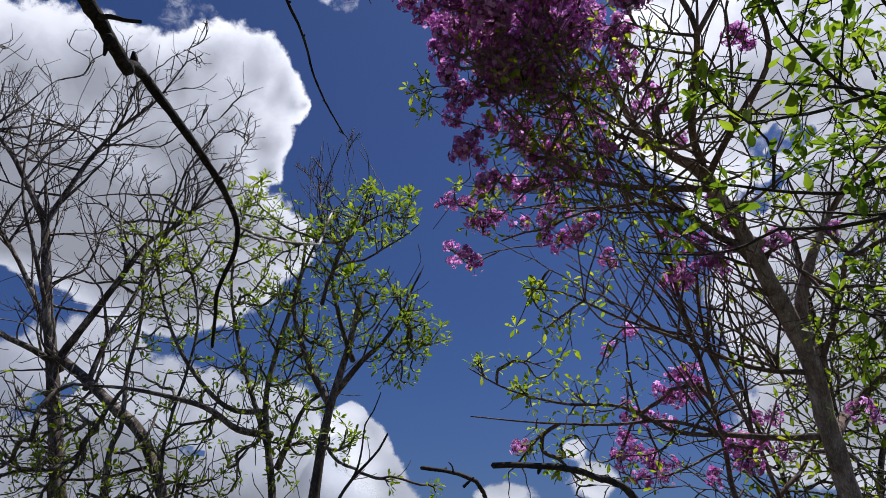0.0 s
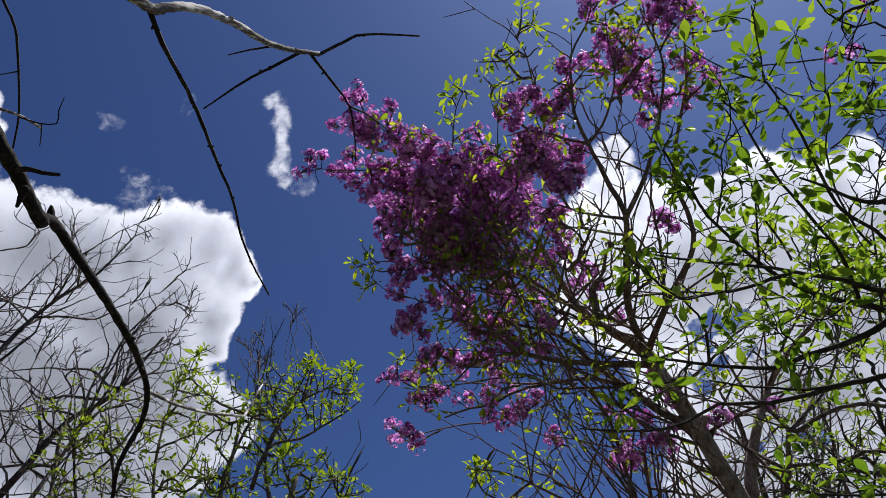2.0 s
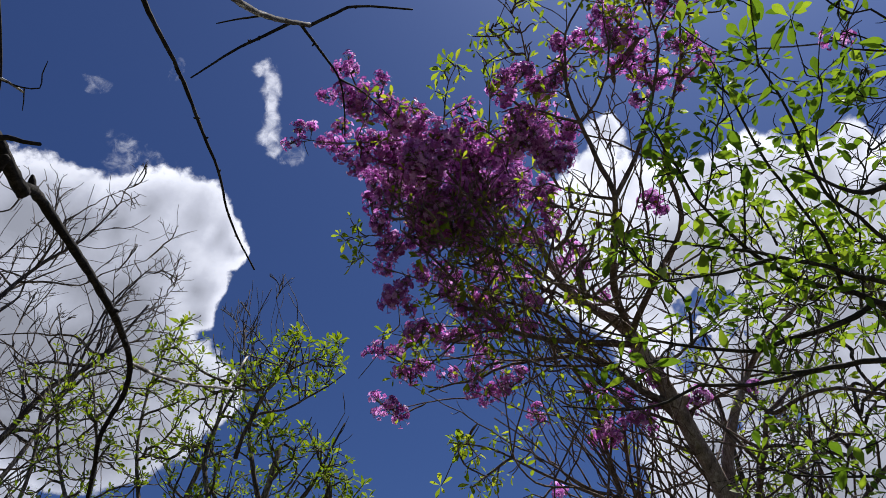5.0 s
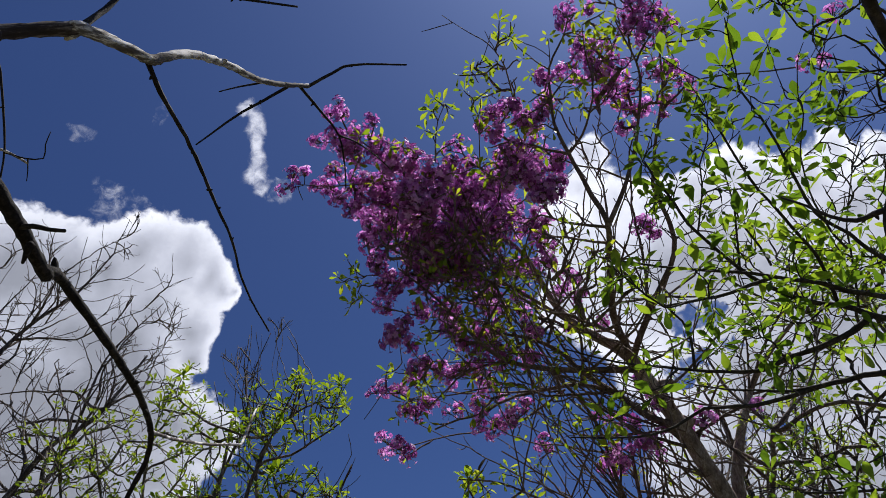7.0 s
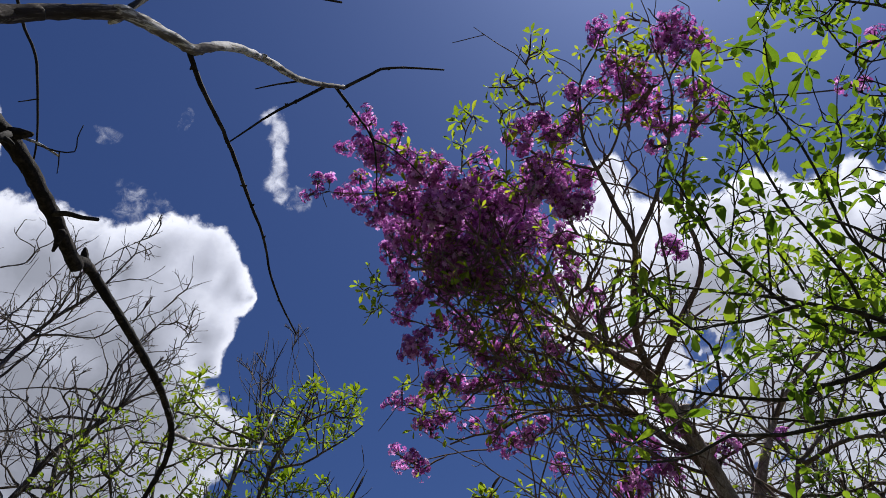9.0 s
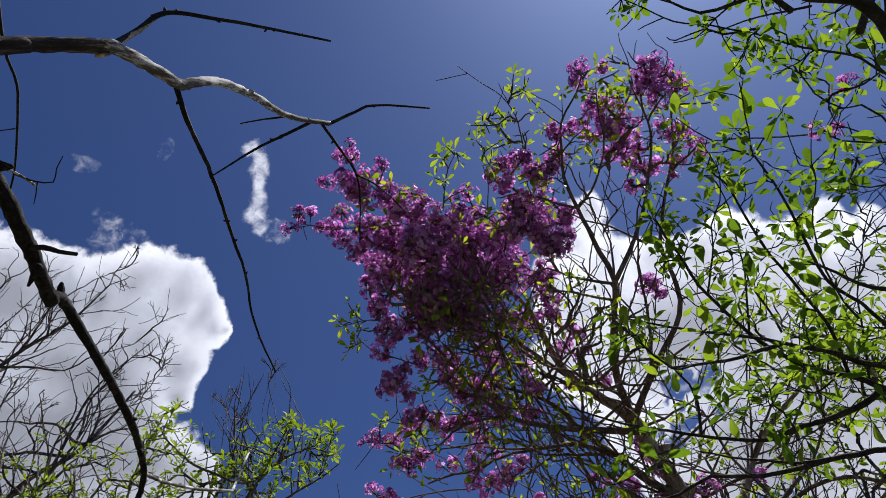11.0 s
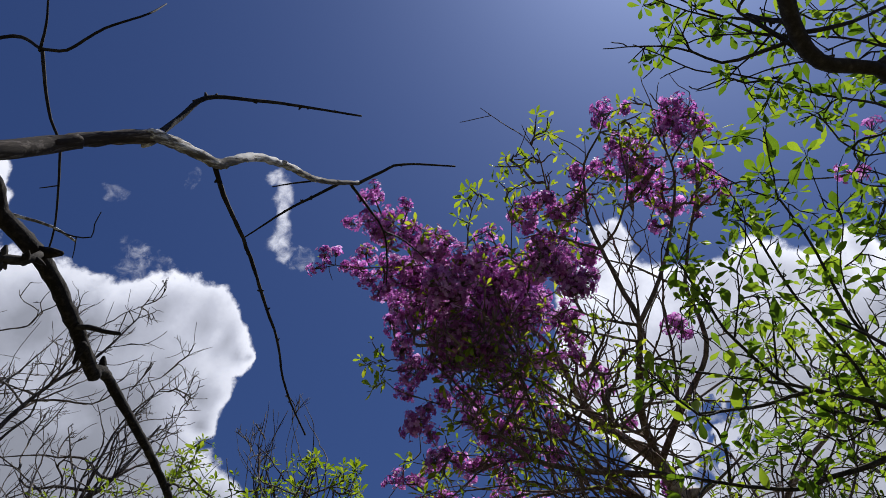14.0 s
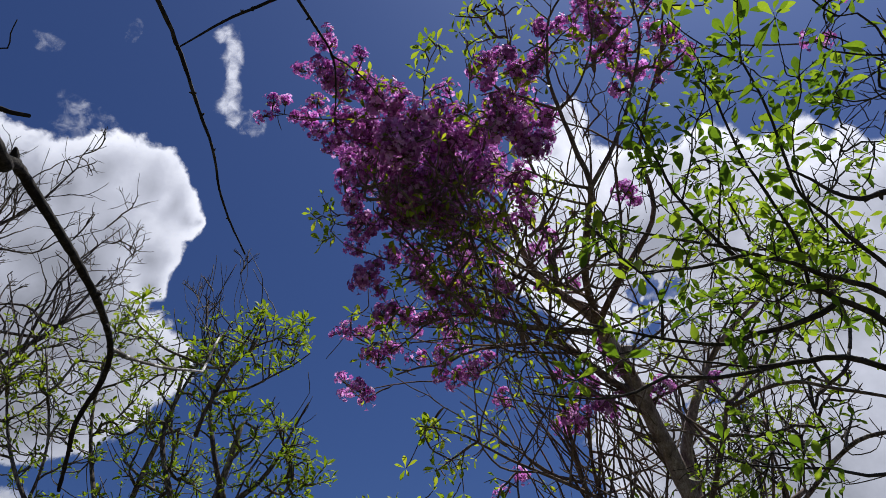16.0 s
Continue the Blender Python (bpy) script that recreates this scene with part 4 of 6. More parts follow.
YOUNG_LEAVES = [leaf_shape(0.056, 0.019, 0.4), leaf_shape(0.048, 0.018, 0.5, 0.4), leaf_shape(0.062, 0.02, 0.3, 0.15)]
for tree in (green, green2):
    poses = []
    for p, d, kind, _ in tree.tips:
        if kind == "leaf":
            whorl(tree.rng, p, d + np.array((0, 0, 0.4)), int(tree.rng.integers(5, 8)), tree.rng.uniform(0.55, 1.0), 0.8, poses)
            if tree.rng.uniform() < 0.3:
                whorl(tree.rng, p - d * 0.05, d, 2, 0.7, 1.1, poses)
    for p, size in SPROUTS if tree is green else ():
        d = unit(np.array((0, 0, 1.0)) + tree.rng.normal(0, 0.3, 3))
        whorl(tree.rng, p, d, 8, size, 0.85, poses, 0.5)
        whorl(tree.rng, np.array(p) - d * 0.03, d, 4, size * 0.85, 1.2, poses, 0.5)
    hang_leaves(tree, poses, YOUNG_LEAVES, YOUNG_ONE, YOUNG_MANY, 150)

# ---- purple-flowering tree ----
bloom = Tree("flowering_tree", (1.813, 3.133, 0), 55, BARK_BROWN, "grey-barked tree with dense purple flower clusters and few leaves")
FORK = (1.247, 2.718, 3.334)
bloom.limb([(1.813, 3.133, -0.1), (1.747, 3.057, 1.566), (1.754, 3.063, 1.774), (1.713, 3.031, 1.948), (1.67, 2.978, 2.207), (1.636, 2.927, 2.482), (1.566, 2.883, 2.679), (1.419, 2.795, 3.006), (1.247, 2.718, 3.334)], 0.062, 0.036, "trunk", 12, wobble=0.003, bark=BARK_TRUNK, knots=0.05, buds=5)
bloom.limb([FORK, (1.155, 2.683, 3.398), (1.081, 2.673, 3.443), (0.989, 2.655, 3.507), (0.898, 2.602, 3.609), (0.832, 2.529, 3.714), (0.742, 2.48, 3.843), (0.523, 2.398, 4.025)], 0.028, 0.006, wobble=0.004, bark=BARK_TRUNK)
bloom.limb([(1.041, 2.667, 3.471), (0.938, 2.655, 3.54), (0.847, 2.639, 3.604), (0.726, 2.617, 3.679), (0.616, 2.606, 3.728), (0.448, 2.579, 3.801)], 0.014, 0.004, wobble=0.005)
bloom.limb([FORK, (1.168, 2.584, 3.384), (1.111, 2.473, 3.437), (1.079, 2.314, 3.529), (1.039, 2.092, 3.638), (0.988, 2.038, 3.765), (0.898, 1.94, 3.936), (0.842, 1.868, 4.058), (0.826, 1.793, 4.15), (0.811, 1.694, 4.252), (0.872, 1.572, 4.337), (0.889, 1.506, 4.399)], 0.021, 0.003, wobble=0.003)
bloom.limb([(1.039, 2.092, 3.638), (1.11, 2.012, 3.755), (1.169, 1.899, 3.895), (1.205, 1.824, 4.005), (1.211, 1.699, 4.156), (1.192, 1.62, 4.217), (1.136, 1.547, 4.284), (1.089, 1.482, 4.34)], 0.013, 0.003, wobble=0.003)
bloom.limb([FORK, (1.259, 2.64, 3.372), (1.309, 2.544, 3.468), (1.37, 2.43, 3.567), (1.419, 2.314, 3.663), (1.405, 2.224, 3.764), (1.34, 2.105, 3.914), (1.335, 1.941, 4.051), (1.348, 1.748, 4.186), (1.311, 1.542, 4.332)], 0.018, 0.004, wobble=0.004)
bloom.limb([(0.878, 1.923, 3.935), (0.819, 1.922, 3.957), (0.745, 1.914, 3.988), (0.631, 1.915, 4.02), (0.543, 1.953, 4.011)], 0.008, 0.003, wobble=0.003)
bloom.limb([(1.034, 2.096, 3.636), (0.955, 2.108, 3.663), (0.859, 2.118, 3.694), (0.762, 2.114, 3.735), (0.675, 2.165, 3.714)], 0.008, 0.003, wobble=0.003)
bloom.limb([(0.831, 1.786, 4.185), (0.788, 1.835, 4.164), (0.713, 1.877, 4.155), (0.624, 1.931, 4.139)], 0.005, 0.002, wobble=0.003)
bloom.limb([(0.902, 1.952, 3.97), (0.953, 1.878, 4.01), (0.985, 1.79, 4.063), (0.99, 1.687, 4.133), (0.944, 1.571, 4.223), (0.924, 1.481, 4.282)], 0.007, 0.002, wobble=0.003)
bloom.limb([(0.798, 1.666, 4.213), (0.742, 1.645, 4.243), (0.711, 1.628, 4.261)], 0.004, 0.002, "twig", 5, 0.02, 0.001)
bloom.limb([(0.802, 1.653, 4.22), (0.792, 1.585, 4.264), (0.785, 1.551, 4.287)], 0.003, 0.0015, "twig", 5, 0.02, 0.001)
bloom.limb([(0.28, 1.99, 3.961), (0.285, 1.921, 4.017), (0.295, 1.85, 4.07), (0.317, 1.798, 4.105)], 0.004, 0.002, "twig", 5, 0.02, 0.001)
bloom.limb([(0.5, 2.067, 3.991), (0.494, 1.966, 4.076), (0.485, 1.895, 4.133), (0.465, 1.855, 4.165)], 0.004, 0.0015, "twig", 5, 0.02, 0.001)
bloom.limb([(1.677, 2.984, 2.541), (1.681, 2.989, 2.694), (1.698, 2.989, 2.827), (1.751, 2.954, 2.979), (1.842, 2.94, 3.151), (1.933, 2.935, 3.291), (1.982, 2.857, 3.366), (2.055, 2.755, 3.444), (2.116, 2.675, 3.491), (2.175, 2.585, 3.548)], 0.038, 0.008, bark=BARK_TRUNK)
bloom.limb([(1.653, 2.982, 2.42), (1.694, 2.89, 2.548), (1.724, 2.796, 2.672), (1.74, 2.703, 2.794), (1.747, 2.621, 2.89), (1.744, 2.573, 2.849), (1.803, 2.52, 2.872), (1.853, 2.475, 2.888), (1.944, 2.405, 2.888), (2.067, 2.331, 2.831), (2.199, 2.243, 2.764)], 0.015, 0.007, wobble=0.003)
bloom.limb([(2.106, 3.047, 1.773), (2.116, 2.946, 2.359), (2.073, 2.866, 2.699), (2.035, 2.809, 2.898), (1.992, 2.729, 2.844), (1.97, 2.679, 2.979), (1.959, 2.64, 3.067)], 0.013, 0.004, wobble=0.004)
bloom.limb([(1.677, 2.985, 2.192), (2.06, 3.406, 2.423), (2.225, 3.329, 2.575), (2.459, 3.251, 2.728)], 0.034, 0.014)
bloom.limb([(1.715, 3.193, -0.1), (1.537, 3.305, 1.521), (1.402, 3.426, 1.944), (1.363, 3.382, 2.251), (1.234, 3.158, 2.58), (1.125, 3.009, 2.872), (1.043, 2.886, 3.114), (0.839, 2.732, 3.306)], 0.024, 0.007)
bloom.limb([(1.781, 3.193, -0.1), (1.716, 3.372, 1.608), (1.667, 3.532, 1.955), (1.547, 3.458, 2.322), (1.336, 3.219, 2.571), (1.253, 3.106, 2.793), (1.225, 2.968, 3.064)], 0.02, 0.008)
bloom.limb([(1.675, 2.985, 2.192), (1.54, 3.172, 2.222), (1.348, 3.268, 2.255), (1.107, 3.262, 2.267), (0.839, 3.207, 2.374), (0.571, 3.201, 2.386), (0.303, 3.17, 2.446), (0.115, 3.124, 2.536)], 0.018, 0.003)
bloom.limb([(1.348, 3.268, 2.255), (1.054, 3.237, 2.314), (0.786, 3.246, 2.298), (0.437, 3.241, 2.307), (0.123, 3.227, 2.333)], 0.012, 0.003)
bloom.limb([(1.641, 2.939, 2.459), (1.41, 3.025, 2.511), (1.107, 3.061, 2.661), (0.812, 3.012, 2.756), (0.571, 2.963, 2.852), (0.37, 2.951, 2.876)], 0.014, 0.003)
bloom.limb([(1.395, 2.788, 3.006), (1.278, 2.791, 3.067), (1.161, 2.765, 3.17), (1.014, 2.736, 3.282), (0.886, 2.692, 3.386), (0.744, 2.686, 3.459), (0.597, 2.696, 3.497), (0.474, 2.706, 3.518)], 0.02, 0.005, wobble=0.003)
bloom.limb([(0.746, 2.694, 3.464), (0.66, 2.739, 3.408), (0.602, 2.767, 3.363), (0.45, 2.797, 3.339), (0.365, 2.829, 3.283), (0.253, 2.872, 3.206)], 0.011, 0.003, wobble=0.004)
bloom.limb([(1.473, 2.834, 2.904), (1.378, 2.817, 3.007), (1.288, 2.799, 3.095), (1.17, 2.79, 3.179), (1.019, 2.794, 3.248), (0.803, 2.833, 3.248), (0.637, 2.861, 3.222), (0.496, 2.891, 3.165), (0.398, 2.889, 3.144), (0.277, 2.92, 3.112)], 0.015, 0.004, wobble=0.004)
bloom.limb([(1.273, 2.721, 3.283), (0.813, 2.647, 3.252), (0.553, 2.612, 3.321), (0.303, 2.574, 3.616), (0.115, 2.501, 3.759)], 0.018, 0.004)
bloom.stems((1.2, 4.2), [((0.904, 2.112, 3.921), 0.24, 4), ((1.119, 1.97, 4.043), 0.29, 6), ((1.22, 2.307, 3.659), 0.29, 5), ((0.786, 2.691, 3.454), 0.41, 6), ((1.058, 2.859, 3.229), 0.41, 5), ((1.858, 2.587, 3.704), 0.53, 8), ((2.267, 2.88, 3.469), 0.54, 9), ((1.562, 2.903, 3.402), 0.44, 9), ((2.201, 3.251, 3.073), 0.60, 9), ((0.433, 2.435, 3.787), 0.36, 7), ((0.657, 2.196, 4.015), 0.28, 5), ((0.155, 3.009, 3.35), 0.20, 4), ((2.365, 2.426, 3.952), 0.45, 6)], 0.009, 0.0025)
bloom.limb([(1.223, 3.132, 2.573), (1.159, 3.067, 2.751), (1.099, 3, 2.902), (1.053, 2.919, 3.05), (0.989, 2.832, 3.2), (0.92, 2.787, 3.317)], 0.008, 0.003, "stem", 6, 0.05, 0.004)
bloom.limb([(1.241, 3.176, 2.587), (1.103, 3.108, 2.81), (1.007, 3.044, 2.94), (0.909, 2.966, 3.08), (0.815, 2.851, 3.264), (0.777, 2.787, 3.386)], 0.008, 0.003, "stem", 6, 0.05, 0.004)
bloom.limb([(1.292, 3.23, 2.307), (1.057, 3.18, 2.773), (0.94, 3.121, 3.007), (0.873, 3.065, 3.163), (0.83, 2.994, 3.317), (0.795, 2.943, 3.419)], 0.007, 0.0025, "stem", 6, 0.05, 0.004)
bloom.limb([(1.292, 3.23, 2.307), (1.003, 3.203, 2.757), (0.858, 3.15, 2.995), (0.801, 3.104, 3.125), (0.754, 3.056, 3.242), (0.718, 3.014, 3.332)], 0.006, 0.0025, "stem", 6, 0.05, 0.004)
bloom.limb([(1.309, 3.159, 2.555), (1.285, 3.091, 2.781), (1.257, 3.043, 2.928), (1.253, 2.966, 3.096), (1.232, 2.882, 3.268), (1.215, 2.829, 3.367)], 0.007, 0.003, "stem", 6, 0.05, 0.004)
bloom.limb([(1.424, 3.183, 2.265), (1.403, 3.049, 2.758), (1.369, 3.014, 2.881), (1.269, 2.996, 3.021), (1.179, 2.979, 3.13), (1.078, 2.994, 3.173), (0.944, 3.031, 3.189)], 0.007, 0.0025, "stem", 6, 0.05, 0.004)
bloom.limb([(1.287, 3.196, 2.216), (0.961, 3.173, 2.722), (0.805, 3.14, 2.921), (0.754, 3.115, 3.007), (0.666, 3.094, 3.095), (0.599, 3.086, 3.139)], 0.006, 0.002, "stem", 6, 0.05, 0.004)
bloom.limb([(1.593, 3.11, 2.466), (1.496, 3.062, 2.759), (1.414, 3.057, 2.87), (1.324, 3.069, 2.937), (1.221, 3.07, 3.03), (1.133, 3.084, 3.07)], 0.007, 0.003, "stem", 6, 0.05, 0.004)
bloom.limb([(1.328, 3.203, 2.569), (1.367, 3.103, 2.809), (1.37, 3.021, 2.999), (1.351, 2.956, 3.148), (1.339, 2.894, 3.271)], 0.006, 0.0025, "stem", 6, 0.05, 0.004)
bloom.limb([(1.444, 3.228, 2.275), (1.226, 3.17, 2.788), (1.155, 3.144, 2.92), (1.146, 3.081, 3.068), (1.125, 2.999, 3.243), (1.087, 2.893, 3.446)], 0.006, 0.0025, "stem", 6, 0.05, 0.004)
bloom.limb([(0.673, 1.892, 4.196), (0.656, 1.821, 4.277), (0.617, 1.737, 4.375), (0.543, 1.677, 4.452), (0.459, 1.65, 4.494), (0.331, 1.603, 4.565)], 0.005, 0.0015, "twig", 5, 0.03, 0.001)
bloom.limb([(1.24, 1.551, 4.432), (1.31, 1.481, 4.488), (1.312, 1.426, 4.54), (1.257, 1.409, 4.564), (1.215, 1.374, 4.603)], 0.004, 0.0015, "twig", 5, 0.03, 0.001)
bloom.limb([(1.16, 1.56, 4.435), (1.128, 1.476, 4.52), (1.092, 1.421, 4.577), (1.079, 1.389, 4.609)], 0.004, 0.0015, "twig", 5, 0.03, 0.001)
bloom.limb([(0.21, 2.655, 3.58), (0.073, 2.64, 3.617), (-0.023, 2.624, 3.649), (-0.086, 2.591, 3.694)], 0.004, 0.0018, "twig", 5, 0.03, 0.001)
bloom.limb([(0.075, 2.534, 3.733), (-0.035, 2.538, 3.746), (-0.104, 2.555, 3.737), (-0.187, 2.576, 3.727)], 0.003, 0.0012, "twig", 5, 0.03, 0.001)
bloom.limb([(0.921, 2.849, 3.26), (0.738, 3, 3.196), (0.55, 3.101, 3.189), (0.351, 3.133, 3.183), (0.169, 3.227, 3.183)], 0.007, 0.003, "twig", 5, 0.03, 0.002)
bloom.stems((1.2, 4.2), [((0.352, 2.484, 3.448), 0.31, 9), ((0.609, 2.571, 3.313), 0.31, 9), ((0.814, 2.662, 3.182), 0.31, 6), ((0.476, 2.297, 3.559), 0.23, 9), ((0.251, 2.35, 3.609), 0.21, 5), ((0.996, 2.545, 3.283), 0.31, 4), ((1.332, 2.952, 3.085), 0.39, 5), ((1.827, 2.918, 3.047), 0.41, 8)], 0.0055, 0.002)
bloom.stems((1.2, 2.7), [((0.781, 2.966, 3.173), 0.25, 2), ((1.052, 2.79, 3.316), 0.30, 2), ((0.921, 3.136, 2.956), 0.30, 2), ((1.276, 2.988, 3.052), 0.28, 2), ((1.048, 2.532, 3.605), 0.28, 1)], 0.008, 0.003)
bloom.limb([(0.57, 2.463, 3.736), (0.38, 2.327, 3.914), (0.188, 2.189, 4.049), (-0.001, 2.094, 4.167), (-0.162, 2.025, 4.252)], 0.01, 0.003, "limb", 6)
bloom.limb([(0.161, 2.182, 4.061), (-0.03, 2.206, 4.048), (-0.22, 2.222, 4.045), (-0.382, 2.225, 4.066)], 0.005, 0.002, "limb", 6)
FLOWERS = [((-0.156, 1.895, 4.232), 0.016, 2), ((-0.192, 1.904, 4.191), 0.011, 2), ((-0.148, 1.956, 4.227), 0.011, 2), ((-0.247, 2.011, 4.117), 0.022, 4), ((-0.183, 1.99, 4.116), 0.038, 5), ((-0.092, 2.033, 4.172), 0.038, 6), ((-0.011, 2.031, 4.306), 0.011, 1), ((0, 2.04, 4.27), 0.011, 1), ((-0.017, 2.079, 4.231), 0.011, 2), ((-0.107, 2.064, 4.101), 0.054, 11), ((0.012, 2.105, 4.151), 0.044, 9), ((0.106, 2.054, 4.123), 0.016, 4), ((0.078, 2.094, 4.064), 0.06, 15), ((0.198, 2.062, 4.067), 0.016, 4), ((0.185, 2.133, 4.035), 0.071, 18)]
FLOWERS += [((0.381, 2.136, 4.199), 0.011, 3), ((0.429, 2.107, 4.19), 0.011, 1), ((0.387, 2.179, 4.13), 0.045, 9), ((0.47, 2.163, 4.128), 0.028, 5), ((0.279, 2.146, 4.009), 0.071, 18), ((-0.409, 2.184, 3.988), 0.011, 1), ((-0.38, 2.197, 4.067), 0.011, 3), ((-0.329, 2.207, 4.094), 0.011, 1), ((-0.278, 2.263, 4.083), 0.011, 3), ((-0.211, 2.282, 4.079), 0.023, 5), ((-0.162, 2.203, 3.939), 0.016, 4), ((-0.192, 2.173, 4.105), 0.022, 4), ((-0.058, 2.242, 4.067), 0.056, 11), ((-0.072, 2.279, 3.987), 0.033, 6), ((-0.106, 2.256, 3.917), 0.011, 2)]
FLOWERS += [((0.052, 2.265, 4.052), 0.09, 34), ((0.207, 2.185, 3.886), 0.112, 64), ((0.437, 2.407, 4.16), 0.125, 64), ((0.607, 2.326, 4.159), 0.1, 36), ((0.079, 2.408, 3.958), 0.105, 36), ((0.266, 2.38, 3.815), 0.128, 80), ((0.493, 2.54, 4.001), 0.139, 80), ((0.64, 2.375, 3.92), 0.091, 30), ((-0.034, 2.488, 4.087), 0.041, 9), ((-0.021, 2.563, 3.988), 0.041, 10), ((0.02, 2.529, 3.803), 0.039, 10), ((0.074, 2.551, 3.711), 0.061, 14), ((0.247, 2.563, 3.81), 0.105, 66), ((0.435, 2.485, 3.758), 0.103, 60)]
FLOWERS += [((0.633, 2.026, 3.925), 0.084, 26), ((0.744, 2.039, 3.94), 0.075, 22), ((0.884, 2.088, 4.058), 0.034, 10), ((0.764, 2.058, 3.807), 0.052, 16), ((0.825, 2.011, 3.83), 0.016, 5), ((0.755, 2.28, 3.845), 0.05, 12), ((0.795, 2.207, 3.753), 0.016, 5), ((0.788, 2.32, 3.751), 0.027, 7), ((0.807, 2.374, 3.654), 0.016, 5), ((0.643, 1.995, 4.021), 0.07, 15), ((0.79, 2.072, 4.176), 0.051, 9), ((0.582, 1.914, 4.044), 0.042, 6), ((0.553, 1.882, 4.159), 0.022, 5), ((0.618, 1.826, 4.105), 0.032, 7), ((0.722, 1.911, 4.179), 0.033, 8)]
FLOWERS += [((0.776, 1.866, 4.141), 0.022, 5), ((0.508, 1.954, 4.167), 0.011, 3), ((0.814, 1.875, 4.266), 0.023, 5), ((0.797, 1.732, 4.241), 0.027, 6), ((0.86, 1.733, 4.291), 0.011, 3), ((0.06, 2.695, 3.667), 0.028, 7), ((0.095, 2.613, 3.452), 0.027, 8), ((0.068, 2.626, 3.418), 0.011, 3), ((0.137, 2.606, 3.512), 0.022, 6), ((0.213, 2.683, 3.618), 0.034, 5), ((0.322, 2.632, 3.611), 0.056, 7), ((0.165, 2.675, 3.416), 0.011, 2), ((0.367, 2.646, 3.468), 0.033, 8), ((0.415, 2.634, 3.409), 0.027, 6), ((0.492, 2.651, 3.485), 0.039, 6)]
FLOWERS += [((0.494, 2.666, 3.365), 0.049, 6), ((0.621, 2.743, 3.635), 0.081, 12), ((0.75, 2.747, 3.707), 0.065, 9), ((0.582, 2.751, 3.79), 0.066, 12), ((0.394, 2.778, 3.667), 0.064, 10), ((0.787, 2.667, 3.832), 0.054, 8), ((0.73, 2.572, 3.405), 0.043, 6), ((0.563, 2.71, 3.441), 0.05, 6), ((0.984, 2.679, 3.741), 0.024, 5), ((1.031, 2.639, 3.653), 0.018, 4), ((0.977, 2.492, 3.644), 0.011, 4), ((0.997, 2.623, 3.79), 0.012, 3), ((1.107, 2.645, 3.507), 0.012, 2), ((0.995, 2.745, 3.555), 0.024, 4), ((0.6, 2.489, 3.722), 0.072, 16), ((0.607, 2.719, 3.348), 0.033, 5), ((0.733, 2.77, 3.393), 0.034, 7), ((0.752, 2.678, 3.317), 0.011, 4)]
FLOWERS += [((0.002, 2.917, 3.309), 0.011, 3), ((0.056, 2.987, 3.373), 0.012, 3), ((0.109, 2.909, 3.303), 0.011, 2), ((0.205, 2.806, 3.366), 0.011, 5), ((0.26, 2.799, 3.379), 0.011, 5), ((0.316, 2.827, 3.363), 0.017, 5), ((0.197, 2.94, 3.385), 0.012, 3), ((0.374, 2.864, 3.352), 0.023, 5), ((0.434, 2.829, 3.373), 0.023, 5), ((0.506, 2.801, 3.34), 0.028, 5), ((0.58, 2.956, 3.336), 0.029, 5), ((0.19, 2.971, 3.217), 0.023, 5), ((0.148, 2.935, 3.215), 0.011, 3), ((0.256, 2.892, 3.229), 0.028, 5), ((0.363, 2.903, 3.189), 0.017, 3)]
FLOWERS += [((0.498, 2.924, 3.15), 0.017, 4), ((0.59, 2.998, 3.155), 0.029, 7), ((0.643, 2.902, 3.132), 0.022, 6), ((0.68, 2.872, 3.135), 0.011, 3), ((0.725, 2.906, 3.206), 0.011, 3), ((0.504, 2.89, 3.237), 0.028, 4), ((0.05, 3.116, 3.148), 0.012, 3), ((0.106, 2.996, 3.071), 0.017, 4), ((0.064, 3.066, 3.079), 0.011, 2), ((0.141, 3.11, 3.073), 0.012, 1), ((1.121, 2.908, 2.922), 0.062, 6), ((1.112, 3.008, 2.947), 0.035, 2), ((1.174, 2.895, 2.933), 0.028, 2), ((1.283, 2.801, 2.938), 0.039, 4), ((1.234, 2.849, 2.95), 0.011, 2)]
FLOWERS += [((1.207, 2.824, 3.076), 0.011, 3), ((1.156, 2.927, 3.095), 0.012, 1), ((1.273, 2.763, 3.227), 0.012, 3), ((1.343, 2.875, 3.253), 0.012, 2), ((0.87, 3.123, 3.086), 0.012, 2), ((0.83, 3.052, 3.098), 0.012, 2), ((1.333, 2.741, 3.12), 0.017, 3), ((1.525, 2.747, 3.028), 0.023, 4), ((1.496, 2.78, 2.989), 0.012, 3), ((1.716, 2.628, 3.012), 0.012, 2), ((1.052, 2.903, 3.131), 0.012, 1), ((1.36, 2.898, 3.19), 0.012, 2), ((1.296, 2.274, 3.814), 0.023, 6), ((1.326, 2.27, 3.772), 0.011, 3)]
